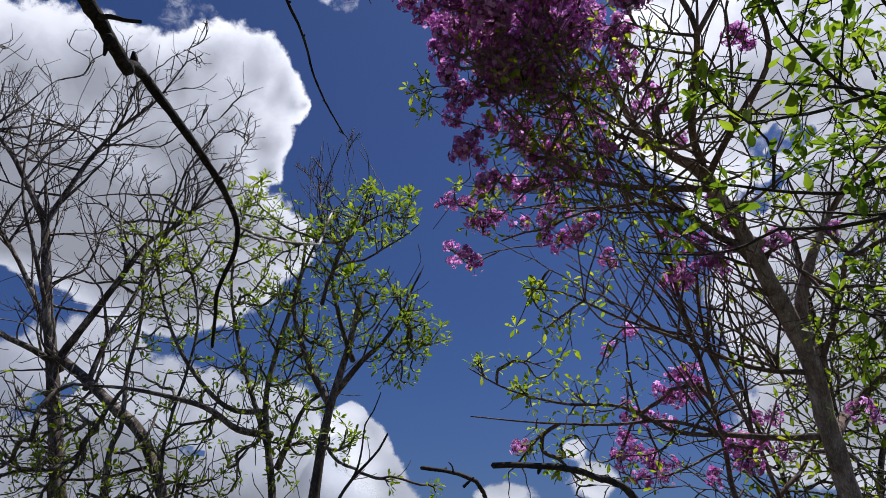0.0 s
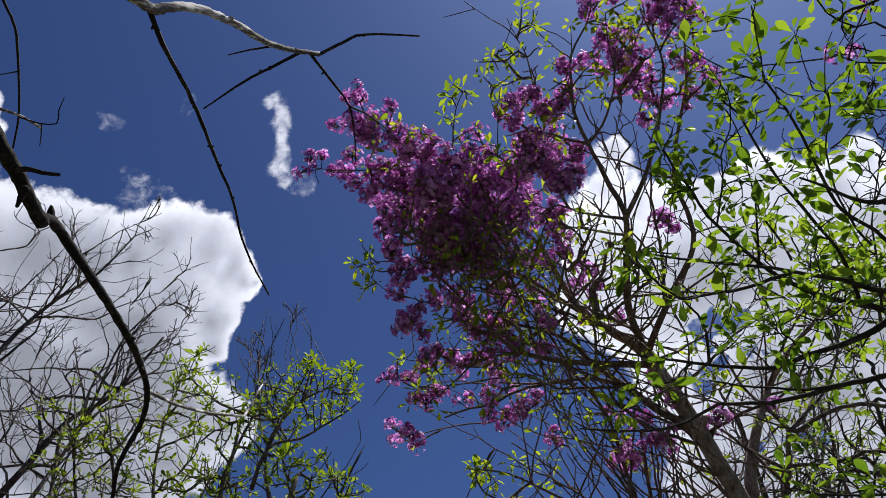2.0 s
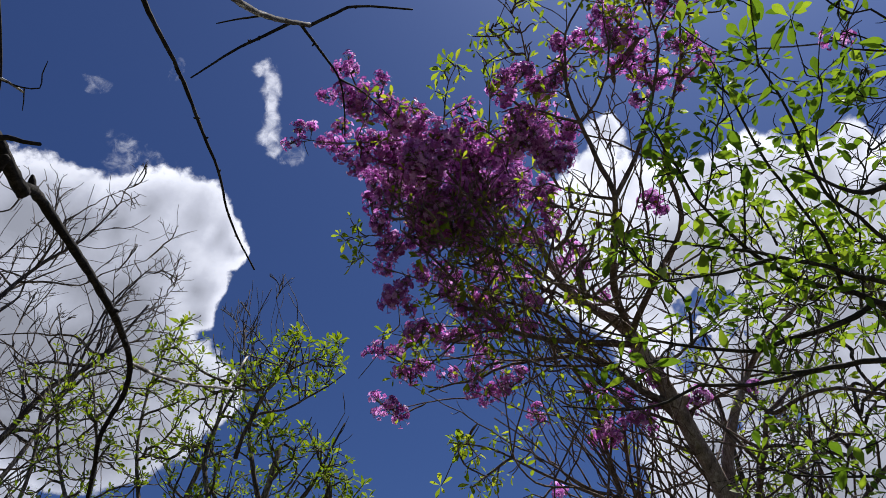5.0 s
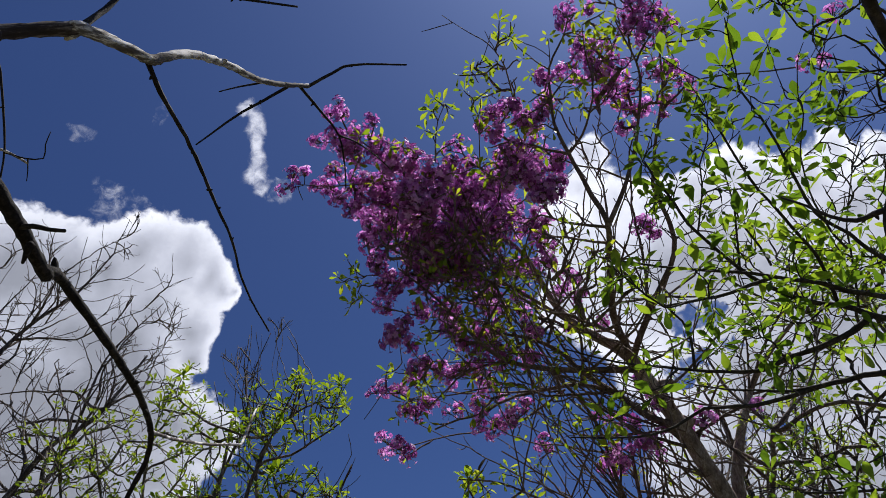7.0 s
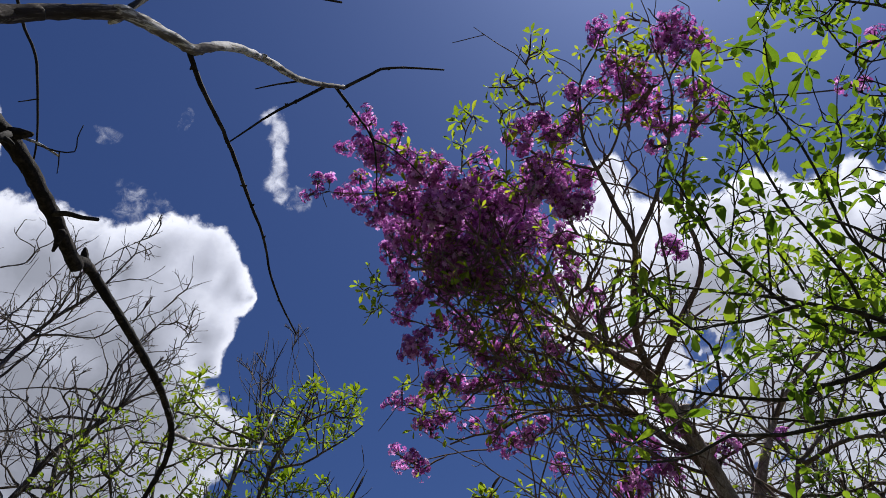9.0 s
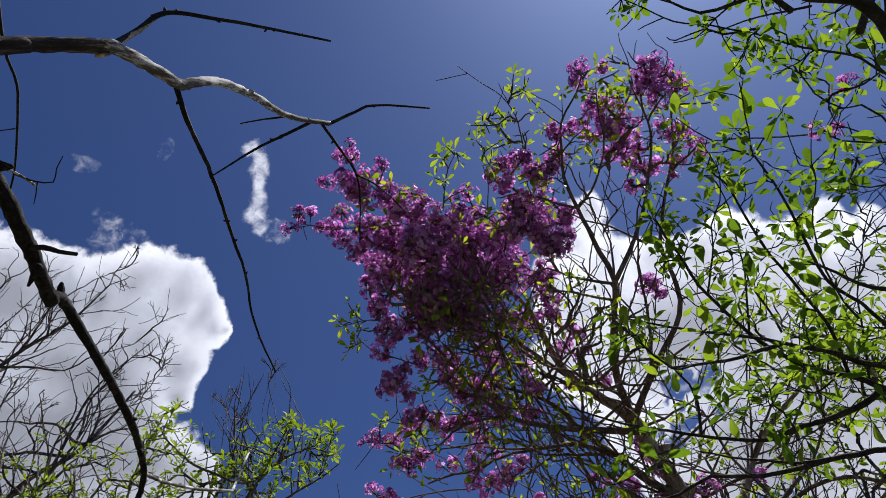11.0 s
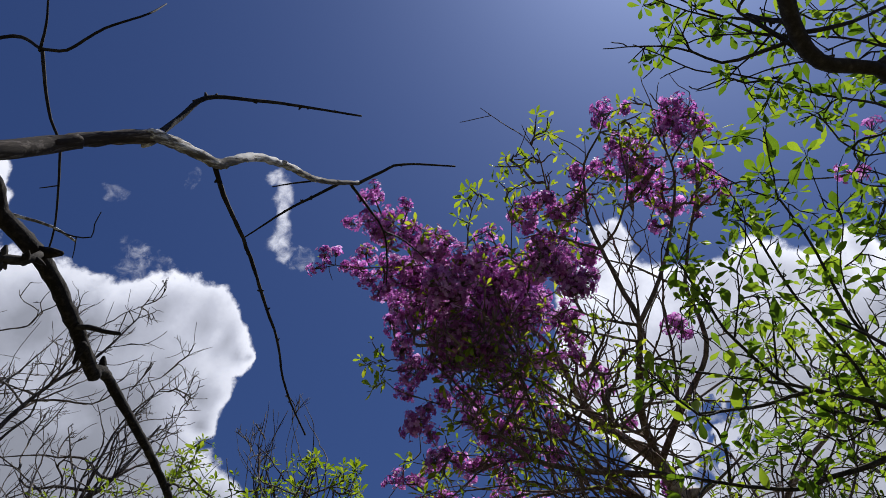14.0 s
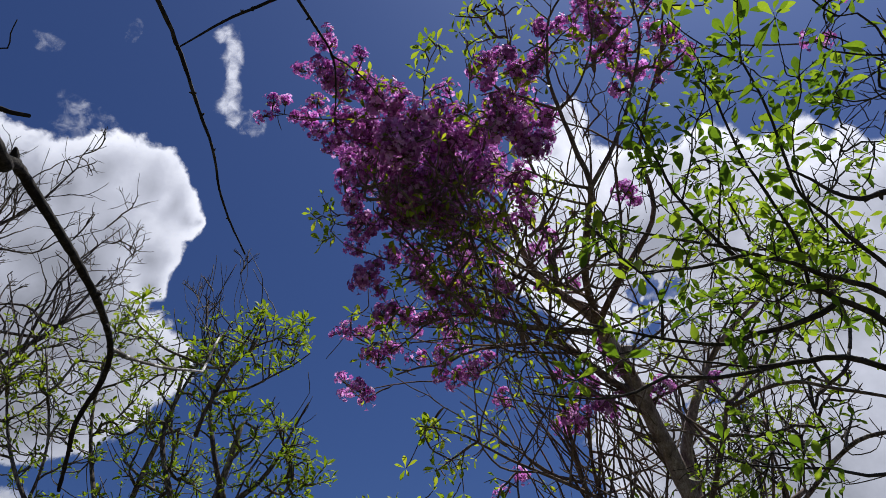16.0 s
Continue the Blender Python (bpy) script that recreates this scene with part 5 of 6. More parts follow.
FLOWERS += [((0.956, 1.585, 4.574), 0.053, 6), ((0.909, 1.571, 4.493), 0.017, 3), ((1.022, 1.559, 4.583), 0.018, 3), ((1.199, 1.478, 4.389), 0.062, 8), ((1.297, 1.49, 4.484), 0.047, 5), ((1.312, 1.475, 4.414), 0.035, 4), ((1.362, 1.535, 4.398), 0.029, 4), ((1.248, 1.576, 4.414), 0.058, 5), ((1.17, 1.524, 4.404), 0.023, 3), ((1.239, 1.516, 4.259), 0.044, 5), ((1.157, 1.542, 4.316), 0.017, 2), ((1.002, 1.696, 4.481), 0.029, 4), ((1.058, 1.723, 4.452), 0.053, 6), ((1.127, 1.747, 4.418), 0.053, 6), ((1.049, 1.731, 4.283), 0.051, 6)]
FLOWERS += [((1.159, 1.738, 4.33), 0.04, 4), ((0.952, 1.776, 4.428), 0.012, 2), ((1.14, 1.817, 4.282), 0.052, 6), ((1.227, 1.812, 4.3), 0.035, 4), ((1.083, 1.845, 4.251), 0.04, 4), ((1.195, 1.872, 4.223), 0.046, 5), ((1.249, 1.886, 4.198), 0.029, 3), ((1.281, 1.667, 4.201), 0.034, 4), ((1.396, 1.728, 4.307), 0.029, 4), ((1.459, 1.747, 4.271), 0.018, 3), ((1.401, 1.65, 4.088), 0.011, 2), ((1.321, 1.89, 4.25), 0.029, 4), ((1.032, 1.838, 4.407), 0.018, 4), ((1.377, 1.83, 4.167), 0.029, 4), ((1.174, 1.868, 4.042), 0.017, 3)]
# added lobes hidden above the core, only to keep sunlight off it
FLOWERS += [((0.217, 2.7, 4.288), 0.166, 60), ((0.448, 2.544, 4.151), 0.158, 60), ((0.344, 2.817, 4.176), 0.167, 55), ((0.65, 2.582, 4.255), 0.132, 40)]
FLOWERS += [((1.64, 1.288, 3.695), 0.01, 1), ((1.678, 1.15, 3.76), 0.01, 1)]
FLOWERS += [((1.144, 3.395, 2.507), 0.059, 8), ((1.225, 3.325, 2.531), 0.07, 10), ((1.205, 3.425, 2.471), 0.047, 5), ((1.272, 3.332, 2.49), 0.028, 3), ((0.953, 3.441, 2.389), 0.04, 4), ((1.055, 3.497, 2.387), 0.053, 5), ((1.184, 3.587, 2.393), 0.035, 3), ((1.079, 3.629, 2.199), 0.067, 8), ((1.012, 3.632, 2.242), 0.048, 4), ((1.113, 3.482, 2.133), 0.04, 4), ((1.026, 3.594, 2.096), 0.047, 4), ((0.898, 3.55, 2.185), 0.019, 2), ((1.422, 3.339, 2.216), 0.046, 5), ((1.486, 3.292, 2.22), 0.04, 4), ((1.468, 3.337, 2.176), 0.059, 6), ((1.461, 3.528, 2.182), 0.023, 2), ((0.408, 3.756, 2.294), 0.013, 1), ((1.439, 3.483, 2.299), 0.022, 2), ((1.366, 3.547, 2.089), 0.029, 2), ((1.61, 3.264, 2.176), 0.015, 1)]
FLOWERS += [((1.239, 3.27, 3.081), 0.057, 5), ((1.146, 3.166, 2.97), 0.024, 2), ((1.427, 3.144, 3.055), 0.031, 2), ((0.963, 3.329, 2.801), 0.018, 3), ((0.896, 3.513, 2.749), 0.019, 2), ((1.543, 3.36, 2.356), 0.013, 2), ((1.583, 3.259, 2.36), 0.012, 2), ((1.916, 3.098, 2.321), 0.025, 3), ((1.905, 2.974, 2.262), 0.018, 3), ((0.396, 3.519, 2.25), 0.012, 2), ((0.925, 3.552, 2.284), 0.012, 2), ((0.901, 3.543, 2.226), 0.012, 2)]
bloom.fill([(c, r, max(1, n // 2)) for c, r, n in FLOWERS], "flower", tip_r=0.0028, up=0.2, shell=0.6)
bloom.fill([((0.285, 2.332, 3.733), 0.199, 110), ((0.461, 2.297, 3.663), 0.183, 90), ((0.095, 2.215, 3.662), 0.127, 40), ((0.348, 2.418, 3.463), 0.154, 60)], "bare", tip_r=0.0027, up=0.2, wiggle=0.2, shell=0.4)
TUFTS = [((0.322, 1.813, 4.156), 0.97), ((0.082, 1.976, 4.052), 0.81), ((0.134, 1.983, 4.044), 0.73), ((0.175, 1.987, 4.038), 0.65), ((0.238, 1.918, 4.087), 0.73), ((0.29, 1.923, 4.078), 0.73), ((0.316, 1.974, 4.034), 0.73), ((0.326, 2.005, 4.007), 0.81), ((-0.003, 2.109, 3.94), 0.65), ((0.477, 1.845, 4.108), 0.65), ((0.457, 1.796, 4.147), 0.57), ((0.616, 1.551, 4.272), 0.65), ((0.669, 1.617, 4.219), 0.65), ((0.537, 1.736, 4.173), 0.57), ((0.996, 1.392, 4.244), 0.81), ((1.035, 1.436, 4.206), 0.89)]
TUFTS += [((-0.092, 2.414, 3.698), 0.58), ((-0.061, 2.472, 3.632), 0.58), ((-0.082, 2.496, 3.601), 0.58), ((0.365, 2.452, 3.624), 1.07), ((0.514, 2.292, 3.773), 0.82), ((0.497, 2.448, 3.6), 0.82), ((0.427, 2.576, 3.449), 0.91), ((0.639, 2.479, 3.52), 0.99), ((0.254, 2.597, 3.453), 0.74), ((0.553, 2.061, 3.985), 0.58), ((0.948, 1.777, 4.087), 0.91), ((0.844, 1.525, 4.284), 0.74), ((0.904, 1.526, 4.263), 0.74), ((0.785, 1.545, 4.291), 0.66), ((0.243, 2.819, 3.095), 1.07), ((0.21, 2.722, 3.27), 0.99)]
TUFTS += [((0.813, 2.843, 3.065), 0.77), ((0.848, 2.853, 3.025), 0.68), ((0.464, 2.997, 2.902), 0.77), ((0.487, 3.008, 2.866), 0.77), ((0.608, 2.962, 2.921), 0.68), ((0.643, 2.972, 2.883), 0.68), ((0.891, 2.876, 2.95), 0.68), ((1.01, 2.856, 2.908), 0.60), ((0.733, 2.649, 3.426), 0.77), ((0.966, 2.586, 3.408), 0.94), ((0.602, 2.812, 3.219), 0.77), ((1.063, 2.821, 2.943), 0.94)]
TUFTS += [((0.131, 3.164, 2.568), 1.02), ((0.177, 3.175, 2.524), 0.77), ((0.253, 3.165, 2.538), 0.77), ((0.323, 3.147, 2.577), 0.85), ((0.342, 3.092, 2.729), 0.85), ((0.432, 3.013, 2.897), 0.94), ((0.413, 3.026, 2.873), 0.77), ((0.579, 2.981, 2.912), 0.77), ((0.635, 3.012, 2.814), 0.68), ((0.551, 3.048, 2.764), 0.68), ((0.384, 3.178, 2.448), 0.77), ((0.358, 3.178, 2.459), 0.68), ((0.576, 3.179, 2.327), 0.68), ((0.689, 3.16, 2.31), 0.68), ((0.824, 3.076, 2.5), 0.60), ((0.498, 3.194, 2.318), 0.68)]
TUFTS += [((0.571, 3.317, 2.159), 0.79), ((0.468, 3.329, 2.187), 0.79), ((0.643, 3.32, 2.057), 0.70), ((0.305, 3.362, 2.102), 0.70), ((0.444, 3.317, 2.265), 0.70), ((1.024, 3.199, 2.189), 0.79), ((1.354, 3.086, 2.119), 0.96), ((1.504, 3.004, 2.176), 0.88), ((1.589, 2.978, 2.077), 0.79), ((1.121, 3.074, 2.554), 0.70), ((1.006, 3.077, 2.666), 0.70), ((1.326, 2.998, 2.53), 0.70), ((0.919, 3.179, 2.421), 0.61)]
bloom.fill([(p, 0.004, 1) for p, _ in TUFTS], "tuft", tip_r=0.0024, up=0.4, reach=1.2)
bloom.fill([((0.311, 1.839, 4.161), 0.08, 6), ((-0.117, 2.528, 3.768), 0.07, 6), ((-0.064, 2.618, 3.662), 0.06, 4), ((0.536, 1.793, 4.326), 0.11, 10), ((0.645, 1.641, 4.476), 0.08, 7), ((1.125, 1.59, 4.459), 0.16, 10), ((0.365, 2.455, 3.626), 0.27, 14), ((0.151, 2.92, 3.298), 0.19, 16), ((0.524, 2.553, 3.495), 0.32, 20), ((0.646, 2.849, 3.301), 0.33, 24), ((0.802, 1.847, 4.226), 0.16, 8), ((0.924, 2.681, 3.443), 0.22, 10), ((0.464, 1.968, 3.996), 0.36, 22), ((0.664, 2.358, 3.539), 0.21, 14)] + [((1.33, 1.489, 4.24), 0.13, 10), ((0.476, 3.178, 2.967), 0.08, 7), ((0.802, 3.253, 2.984), 0.17, 12)], "leaf", tip_r=0.0029, up=0.4)
bloom.fill([((0.169, 3.115, 2.553), 0.05, 6), ((0.316, 3.107, 2.57), 0.03, 3), ((0.383, 3.17, 2.446), 0.06, 6), ((0.464, 3.17, 2.446), 0.16, 10), ((0.571, 3.036, 2.708), 0.16, 14), ((0.41, 2.951, 2.876), 0.05, 6), ((0.571, 3.304, 2.183), 0.21, 18), ((0.732, 3.158, 2.47), 0.27, 18), ((0.92, 3.328, 2.135), 0.27, 14), ((1.747, 3.38, 2.474), 0.37, 14), ((2.031, 3.535, 2.169), 0.34, 16), ((1.462, 3.199, 2.829), 0.43, 14), ((2.001, 3.277, 3.117), 0.45, 18)], "leaf", tip_r=0.0029, up=0.4)
bloom.fill([((0.904, 2.112, 3.921), 0.24, 14), ((1.119, 1.97, 4.043), 0.29, 19), ((1.22, 2.307, 3.659), 0.29, 16), ((0.954, 2.325, 3.68), 0.27, 16), ((0.786, 2.691, 3.454), 0.41, 27), ((1.058, 2.859, 3.229), 0.41, 33), ((0.59, 1.771, 4.341), 0.13, 7), ((0.379, 1.641, 4.516), 0.04, 1), ((0.538, 1.703, 4.425), 0.07, 2), ((1.311, 1.668, 4.345), 0.21, 11), ((1.858, 2.587, 3.704), 0.53, 27), ((2.267, 2.88, 3.469), 0.54, 33), ((1.557, 3.2, 3.077), 0.44, 44), ((2.201, 3.251, 3.073), 0.60, 49)] + [((1.336, 2.691, 3.371), 0.36, 24), ((1.999, 2.873, 3.368), 0.53, 33), ((0.499, 2.41, 3.655), 0.38, 27), ((0.267, 2.843, 3.44), 0.28, 22), ((0.693, 1.981, 4.096), 0.27, 16)], "bare", tip_r=0.0026, up=0.5, wiggle=0.16, shell=0.4)
bloom.fill([((0.589, 3.219, 2.571), 0.33, 12), ((0.839, 3.255, 2.279), 0.32, 24), ((1.28, 3.281, 2.448), 0.41, 30), ((1.747, 3.316, 2.601), 0.46, 30), ((2.091, 3.612, 2.239), 0.44, 30), ((0.866, 3.106, 2.793), 0.36, 24), ((0.437, 3.353, 2.087), 0.19, 12), ((2.179, 3.213, 3.023), 0.41, 24)], "bare", tip_r=0.0026, up=0.5, wiggle=0.16, shell=0.4)
bloom.fill([((0.347, 2.312, 3.861), 0.30, 80), ((0.526, 2.408, 3.653), 0.27, 50), ((0.158, 2.51, 3.747), 0.22, 30)], "bare", tip_r=0.0026, up=0.3)
bloom.fill([((0.626, 2.799, 3.21), 0.35, 35), ((0.892, 2.853, 3.11), 0.35, 26), ((1.108, 2.658, 3.292), 0.29, 14), ((0.462, 2.588, 3.392), 0.29, 28), ((1.309, 1.759, 4.247), 0.21, 38), ((1.014, 1.869, 4.17), 0.27, 38), ((0.747, 1.905, 4.171), 0.21, 25), ((1.072, 1.612, 4.443), 0.21, 18), ((0.59, 1.771, 4.341), 0.13, 9)], "bare", tip_r=0.0026, up=0.2, wiggle=0.3, shell=0.4)
bloom.fill([((0.895, 1.74, 4.255), 0.21, 16), ((1.055, 1.587, 4.399), 0.18, 16), ((1.288, 1.785, 4.147), 0.18, 18), ((0.735, 1.911, 4.092), 0.16, 12), ((0.475, 2.383, 3.465), 0.28, 34), ((0.356, 2.648, 3.341), 0.24, 22), ((0.691, 2.286, 3.614), 0.18, 20), ((0.253, 2.245, 3.724), 0.23, 14), ((0.609, 2.571, 3.313), 0.26, 22), ((0.813, 2.733, 3.105), 0.29, 22), ((1.073, 2.592, 3.22), 0.26, 8), ((1.334, 2.417, 3.372), 0.23, 10), ((-0.054, 2.036, 4.075), 0.16, 8)], "leaf", tip_r=0.0027, up=0.4)
bloom.fill([((0.823, 2.111, 3.522), 0.174, 50), ((0.944, 2.146, 3.359), 0.172, 50), ((1.107, 2.127, 3.434), 0.139, 30), ((0.898, 2.273, 3.246), 0.148, 40), ((1.085, 2.185, 3.205), 0.135, 26)], "bare", tip_r=0.0022, up=0.3, shell=0.5)
bloom.fill([((0.846, 2.089, 3.535), 0.162, 9), ((1.006, 2.289, 3.475), 0.17, 7), ((0.92, 2.374, 3.351), 0.142, 6)], "leaf", tip_r=0.0022, up=0.3)
bloom.spurs(520, (0.04, 0.18), 0.002, 0.4)
bloom.wood()
crng = np.random.default_rng(9)
place_bloom = []
for p, d, kind, _ in bloom.tips:
    if kind == "flower":
        place_bloom.append(aim(p, d, crng.uniform(0, 6), crng.uniform(0.75, 1.15)))
for c, r, n in FLOWERS:
    for _ in range(n - n // 3):
        off = unit(crng.normal(0, 1, 3)) * r * crng.uniform(0, 1) ** 0.6
        place_bloom.append(aim(np.array(c) + off, unit(off * 4 + crng.normal(0, 0.4, 3) + (0, 0, 0.3)), crng.uniform(0, 6), crng.uniform(0.7, 1.1)))
place_bloom.sort(key=lambda m: (m.translation - Vector((0, 0, 1.6))).length)
FLORETS = [floret_shape(0.025), floret_shape(0.021)]
floret_meshes = []
for v, f in FLORETS:
    s = Shape()
    s.v, s.f = v, f
    floret_meshes.append(s.mesh("flower", BLOOM_ONE))
KINDS = []
for count, radius in ((9, 0.036), (11, 0.042), (8, 0.033), (12, 0.046), (10, 0.039)):
    stalk, heads = Shape(), []
    for _ in range(count):
        d = unit(crng.normal(0, 1, 3) + np.array((0, 1.3, 0)))
        q = Vector(d).to_track_quat("Z", "Y").to_matrix().to_4x4()
        place = d * radius * crng.uniform(0.45, 1.0) + (0, 0.012, 0)
        stalk.tube([np.zeros(3), place * 0.5 + (0, 0.004, 0), place], [0.0016, 0.0012, 0.001], 3)
        heads.append(Matrix.Translation(Vector(place)) @ q @ Matrix.Scale(crng.uniform(0.65, 1.1), 4))
    KINDS.append((stalk, stalk.mesh("flower_head", BARK_BROWN), heads))
rest_heads, rest_stalks = Shape(), Shape()
to_base = Matrix.Translation(-Vector(bloom.base))
for i, m in enumerate(place_bloom):
    stalk, mesh, heads = KINDS[i % 5]
    if i % 4 == 0 and i < 880:
        ob = new("flower_head", mesh)
        ob.parent = bloom.ob
        ob.matrix_basis = to_base @ m
        for h, head in enumerate(heads):
            fl = new("flower", floret_meshes[(i + h) % 2])
            fl.parent = ob
            fl.matrix_basis = head
    else:
        rest_stalks.stamp(stalk.v, stalk.f, to_base @ m)
        for h, head in enumerate(heads):
            v, f = FLORETS[(i + h) % 2]
            rest_heads.stamp(v, f, to_base @ m @ head)
part("stalkwork", rest_stalks, BARK_BROWN, bloom.ob, kind="stuff")
part("blossom", rest_heads, BLOOM_MANY, bloom.ob, "dense mauve and purple blossom", "stuff")
BLOOM_LEAVES = [leaf_shape(0.062, 0.023, 0.35), leaf_shape(0.072, 0.025, 0.5, 0.3), leaf_shape(0.055, 0.021, 0.3, 0.1)]
poses = []
for p, d, kind, _ in bloom.tips:
    if kind == "leaf":
        whorl(bloom.rng, p, d, int(bloom.rng.integers(3, 6)), bloom.rng.uniform(0.6, 1.0), 1.0, poses)
    elif kind == "flower" and bloom.rng.uniform() < 0.18:
        whorl(bloom.rng, p, d, 3, 0.6, 1.1, poses)
for p, size in TUFTS:
    whorl(bloom.rng, p, np.array((0, 0.5, 0.8)) + bloom.rng.normal(0, 0.3, 3), int(bloom.rng.integers(4, 6)), size, 1.2, poses, 0.35)
hang_leaves(bloom, poses, BLOOM_LEAVES, SPROUT_ONE, SPROUT_MANY)

# ---- shrub behind ----
shrub = Tree("tall_shrub", (2.123, 4.328, 0), 66, BARK_BARE, "many-stemmed grey shrub with small green leaves behind the flowering tree", "shrub")
shrub.limb([(2.123, 4.328, -0.1), (2.383, 4.416, 1.734), (2.403, 4.328, 2.103), (2.445, 4.24, 2.7), (2.471, 4.24, 3.235), (2.461, 4.24, 3.834)], 0.05, 0.012, "trunk", 8)
shrub.limb([(2.246, 4.328, -0.1), (2.676, 4.416, 2.048), (2.876, 4.328, 2.65), (2.925, 4.24, 3.235), (2.941, 4.24, 3.834)], 0.035, 0.01)
shrub.limb([(2.001, 4.328, -0.1), (2.123, 4.416, 2.048), (1.997, 4.328, 2.437), (1.873, 4.24, 2.885), (1.806, 4.24, 3.317)], 0.03, 0.008)
shrub.limb([(2.246, 4.328, -0.1), (2.197, 3.157, 2.443), (2.256, 3.026, 2.576), (2.311, 2.902, 2.667), (2.347, 2.798, 2.725), (2.395, 2.683, 2.77), (2.417, 2.549, 2.753), (2.469, 2.386, 2.717), (2.52, 2.2, 2.71)], 0.024, 0.009, wobble=0.004)
shrub.limb([(2.353, 2.886, 2.706), (2.299, 2.768, 2.824), (2.215, 2.678, 2.922), (2.13, 2.571, 3.038), (2.097, 2.527, 3.161)], 0.007, 0.003, "stem", 6, wobble=0.004)
shrub.stems((1.8, 5), [((1.911, 4.24, 3.076), 0.56, 9), ((2.572, 4.24, 3.483), 0.58, 9), ((3.088, 4.24, 3.926), 0.61, 8), ((1.621, 4.24, 2.488), 0.52, 9), ((2.329, 4.24, 2.523), 0.53, 9), ((1.072, 4.24, 2.286), 0.34, 6)], 0.01, 0.003)
shrub.fill([((1.873, 4.24, 2.885), 0.62, 72), ((2.519, 4.24, 3.276), 0.65, 72), ((2.981, 4.24, 3.834), 0.60, 72), ((1.597, 4.24, 2.352), 0.59, 72), ((2.303, 4.24, 2.42), 0.59, 84), ((1, 4.24, 2.253), 0.31, 24)], "bare", tip_r=0.0029, up=0.7, turn_cost=1.2, shell=0.4)
shrub.fill([((2.658, 4.064, 3.167), 0.40, 80), ((2.623, 4.064, 2.795), 0.31, 57), ((2.355, 4.064, 2.321), 0.43, 64), ((1.988, 4.064, 2.163), 0.42, 48), ((2.328, 4.064, 2.867), 0.35, 32), ((2.909, 4.064, 3.655), 0.34, 38)], "leaf", tip_r=0.0029, up=0.5, shell=0.4)
shrub.spurs(220, (0.06, 0.25), 0.0022, 0.6)
shrub.fill([((2.217, 2.899, 2.961), 0.294, 45), ((2.336, 2.671, 3.071), 0.225, 35), ((2.108, 3.085, 2.908), 0.232, 35), ((1.801, 3.118, 2.997), 0.194, 25), ((2.264, 2.855, 2.769), 0.224, 35), ((2.486, 2.775, 2.945), 0.265, 35)], "bare", tip_r=0.0024, up=0.7, turn_cost=1.2)
shrub.fill([((2.385, 2.949, 2.949), 0.152, 8), ((2.281, 2.934, 3.052), 0.134, 4), ((2.448, 2.749, 3.113), 0.133, 5), ((2.242, 2.69, 3.117), 0.096, 6), ((2.174, 2.842, 3.178), 0.131, 6), ((1.709, 2.977, 3.307), 0.128, 8), ((1.626, 2.951, 3.361), 0.127, 8)], "leaf", tip_r=0.0024, up=0.5)
shrub.fill([((2.297, 2.395, 3.537), 0.193, 34), ((2.206, 2.412, 3.701), 0.163, 22), ((2.573, 2.678, 3.499), 0.192, 28), ((2.14, 2.579, 4.017), 0.173, 14), ((2.01, 2.731, 3.944), 0.138, 10), ((2.241, 2.77, 3.67), 0.173, 18), ((2.414, 2.254, 3.63), 0.146, 16), ((2.245, 2.701, 3.349), 0.132, 12)], "leaf", tip_r=0.0024, up=0.5, reach=1.0)
shrub.fill([((2.372, 2.659, 3.526), 0.305, 50), ((2.232, 2.664, 3.761), 0.274, 35), ((2.596, 2.475, 3.672), 0.208, 30), ((2.088, 2.9, 3.714), 0.209, 20)], "bare", tip_r=0.0024, up=0.5, reach=1.0)
shrub.wood(most=0.0085)
poses = []
for p, d, kind, _ in shrub.tips:
    if kind == "leaf":
        whorl(shrub.rng, p, d, int(shrub.rng.integers(3, 6)), shrub.rng.uniform(0.7, 1.3), 1.0, poses)
hang_leaves(shrub, poses, BLOOM_LEAVES, YOUNG_ONE, YOUNG_MANY, 100)

# ---- broad-leaved tree ----
broad = Tree("broad_leaved_tree", (2.3, 1.6, 0), 77, BARK_DARK, "dark-barked tree with whorls of broad bright green leaves")
broad.limb([(2.3, 1.6, -0.1), (2.28, 1.68, 0.9), (2.18, 1.85, 1.8), (2.06, 1.88, 2.4), (2.02, 1.8, 2.75), (1.98, 1.5, 3.02), (1.98, 1.0, 3.4), (1.88, 0.68, 3.68), (1.74, 0.5, 3.8)], 0.055, 0.014, "trunk", 12, 0.04)
broad.limb([(2.06, 1.88, 2.4), (2.066, 2.208, 2.447)], 0.014, 0.008)
broad.limb([(1.281, 0.751, 3.34), (1.342, 0.69, 3.447), (1.476, 0.638, 3.601), (1.538, 0.576, 3.642), (1.739, 0.505, 3.801)], 0.012, 0.008)
broad.limb([(1.103, 0.738, 3.406), (1.026, 0.71, 3.482), (0.956, 0.695, 3.573)], 0.009, 0.006)
broad.limb([(1.074, 0.685, 3.456), (0.962, 0.75, 3.459), (0.886, 0.802, 3.494), (0.82, 0.807, 3.567), (0.732, 0.804, 3.584), (0.627, 0.817, 3.59)], 0.007, 0.002)
broad.limb([(1.056, 0.662, 3.478), (0.901, 0.716, 3.63), (0.815, 0.713, 3.713), (0.722, 0.702, 3.803)], 0.006, 0.002)
broad.limb([(1.086, 0.834, 3.5), (0.982, 0.861, 3.495), (0.929, 0.854, 3.509), (0.844, 0.891, 3.492), (0.817, 0.887, 3.5)], 0.004, 0.0015)
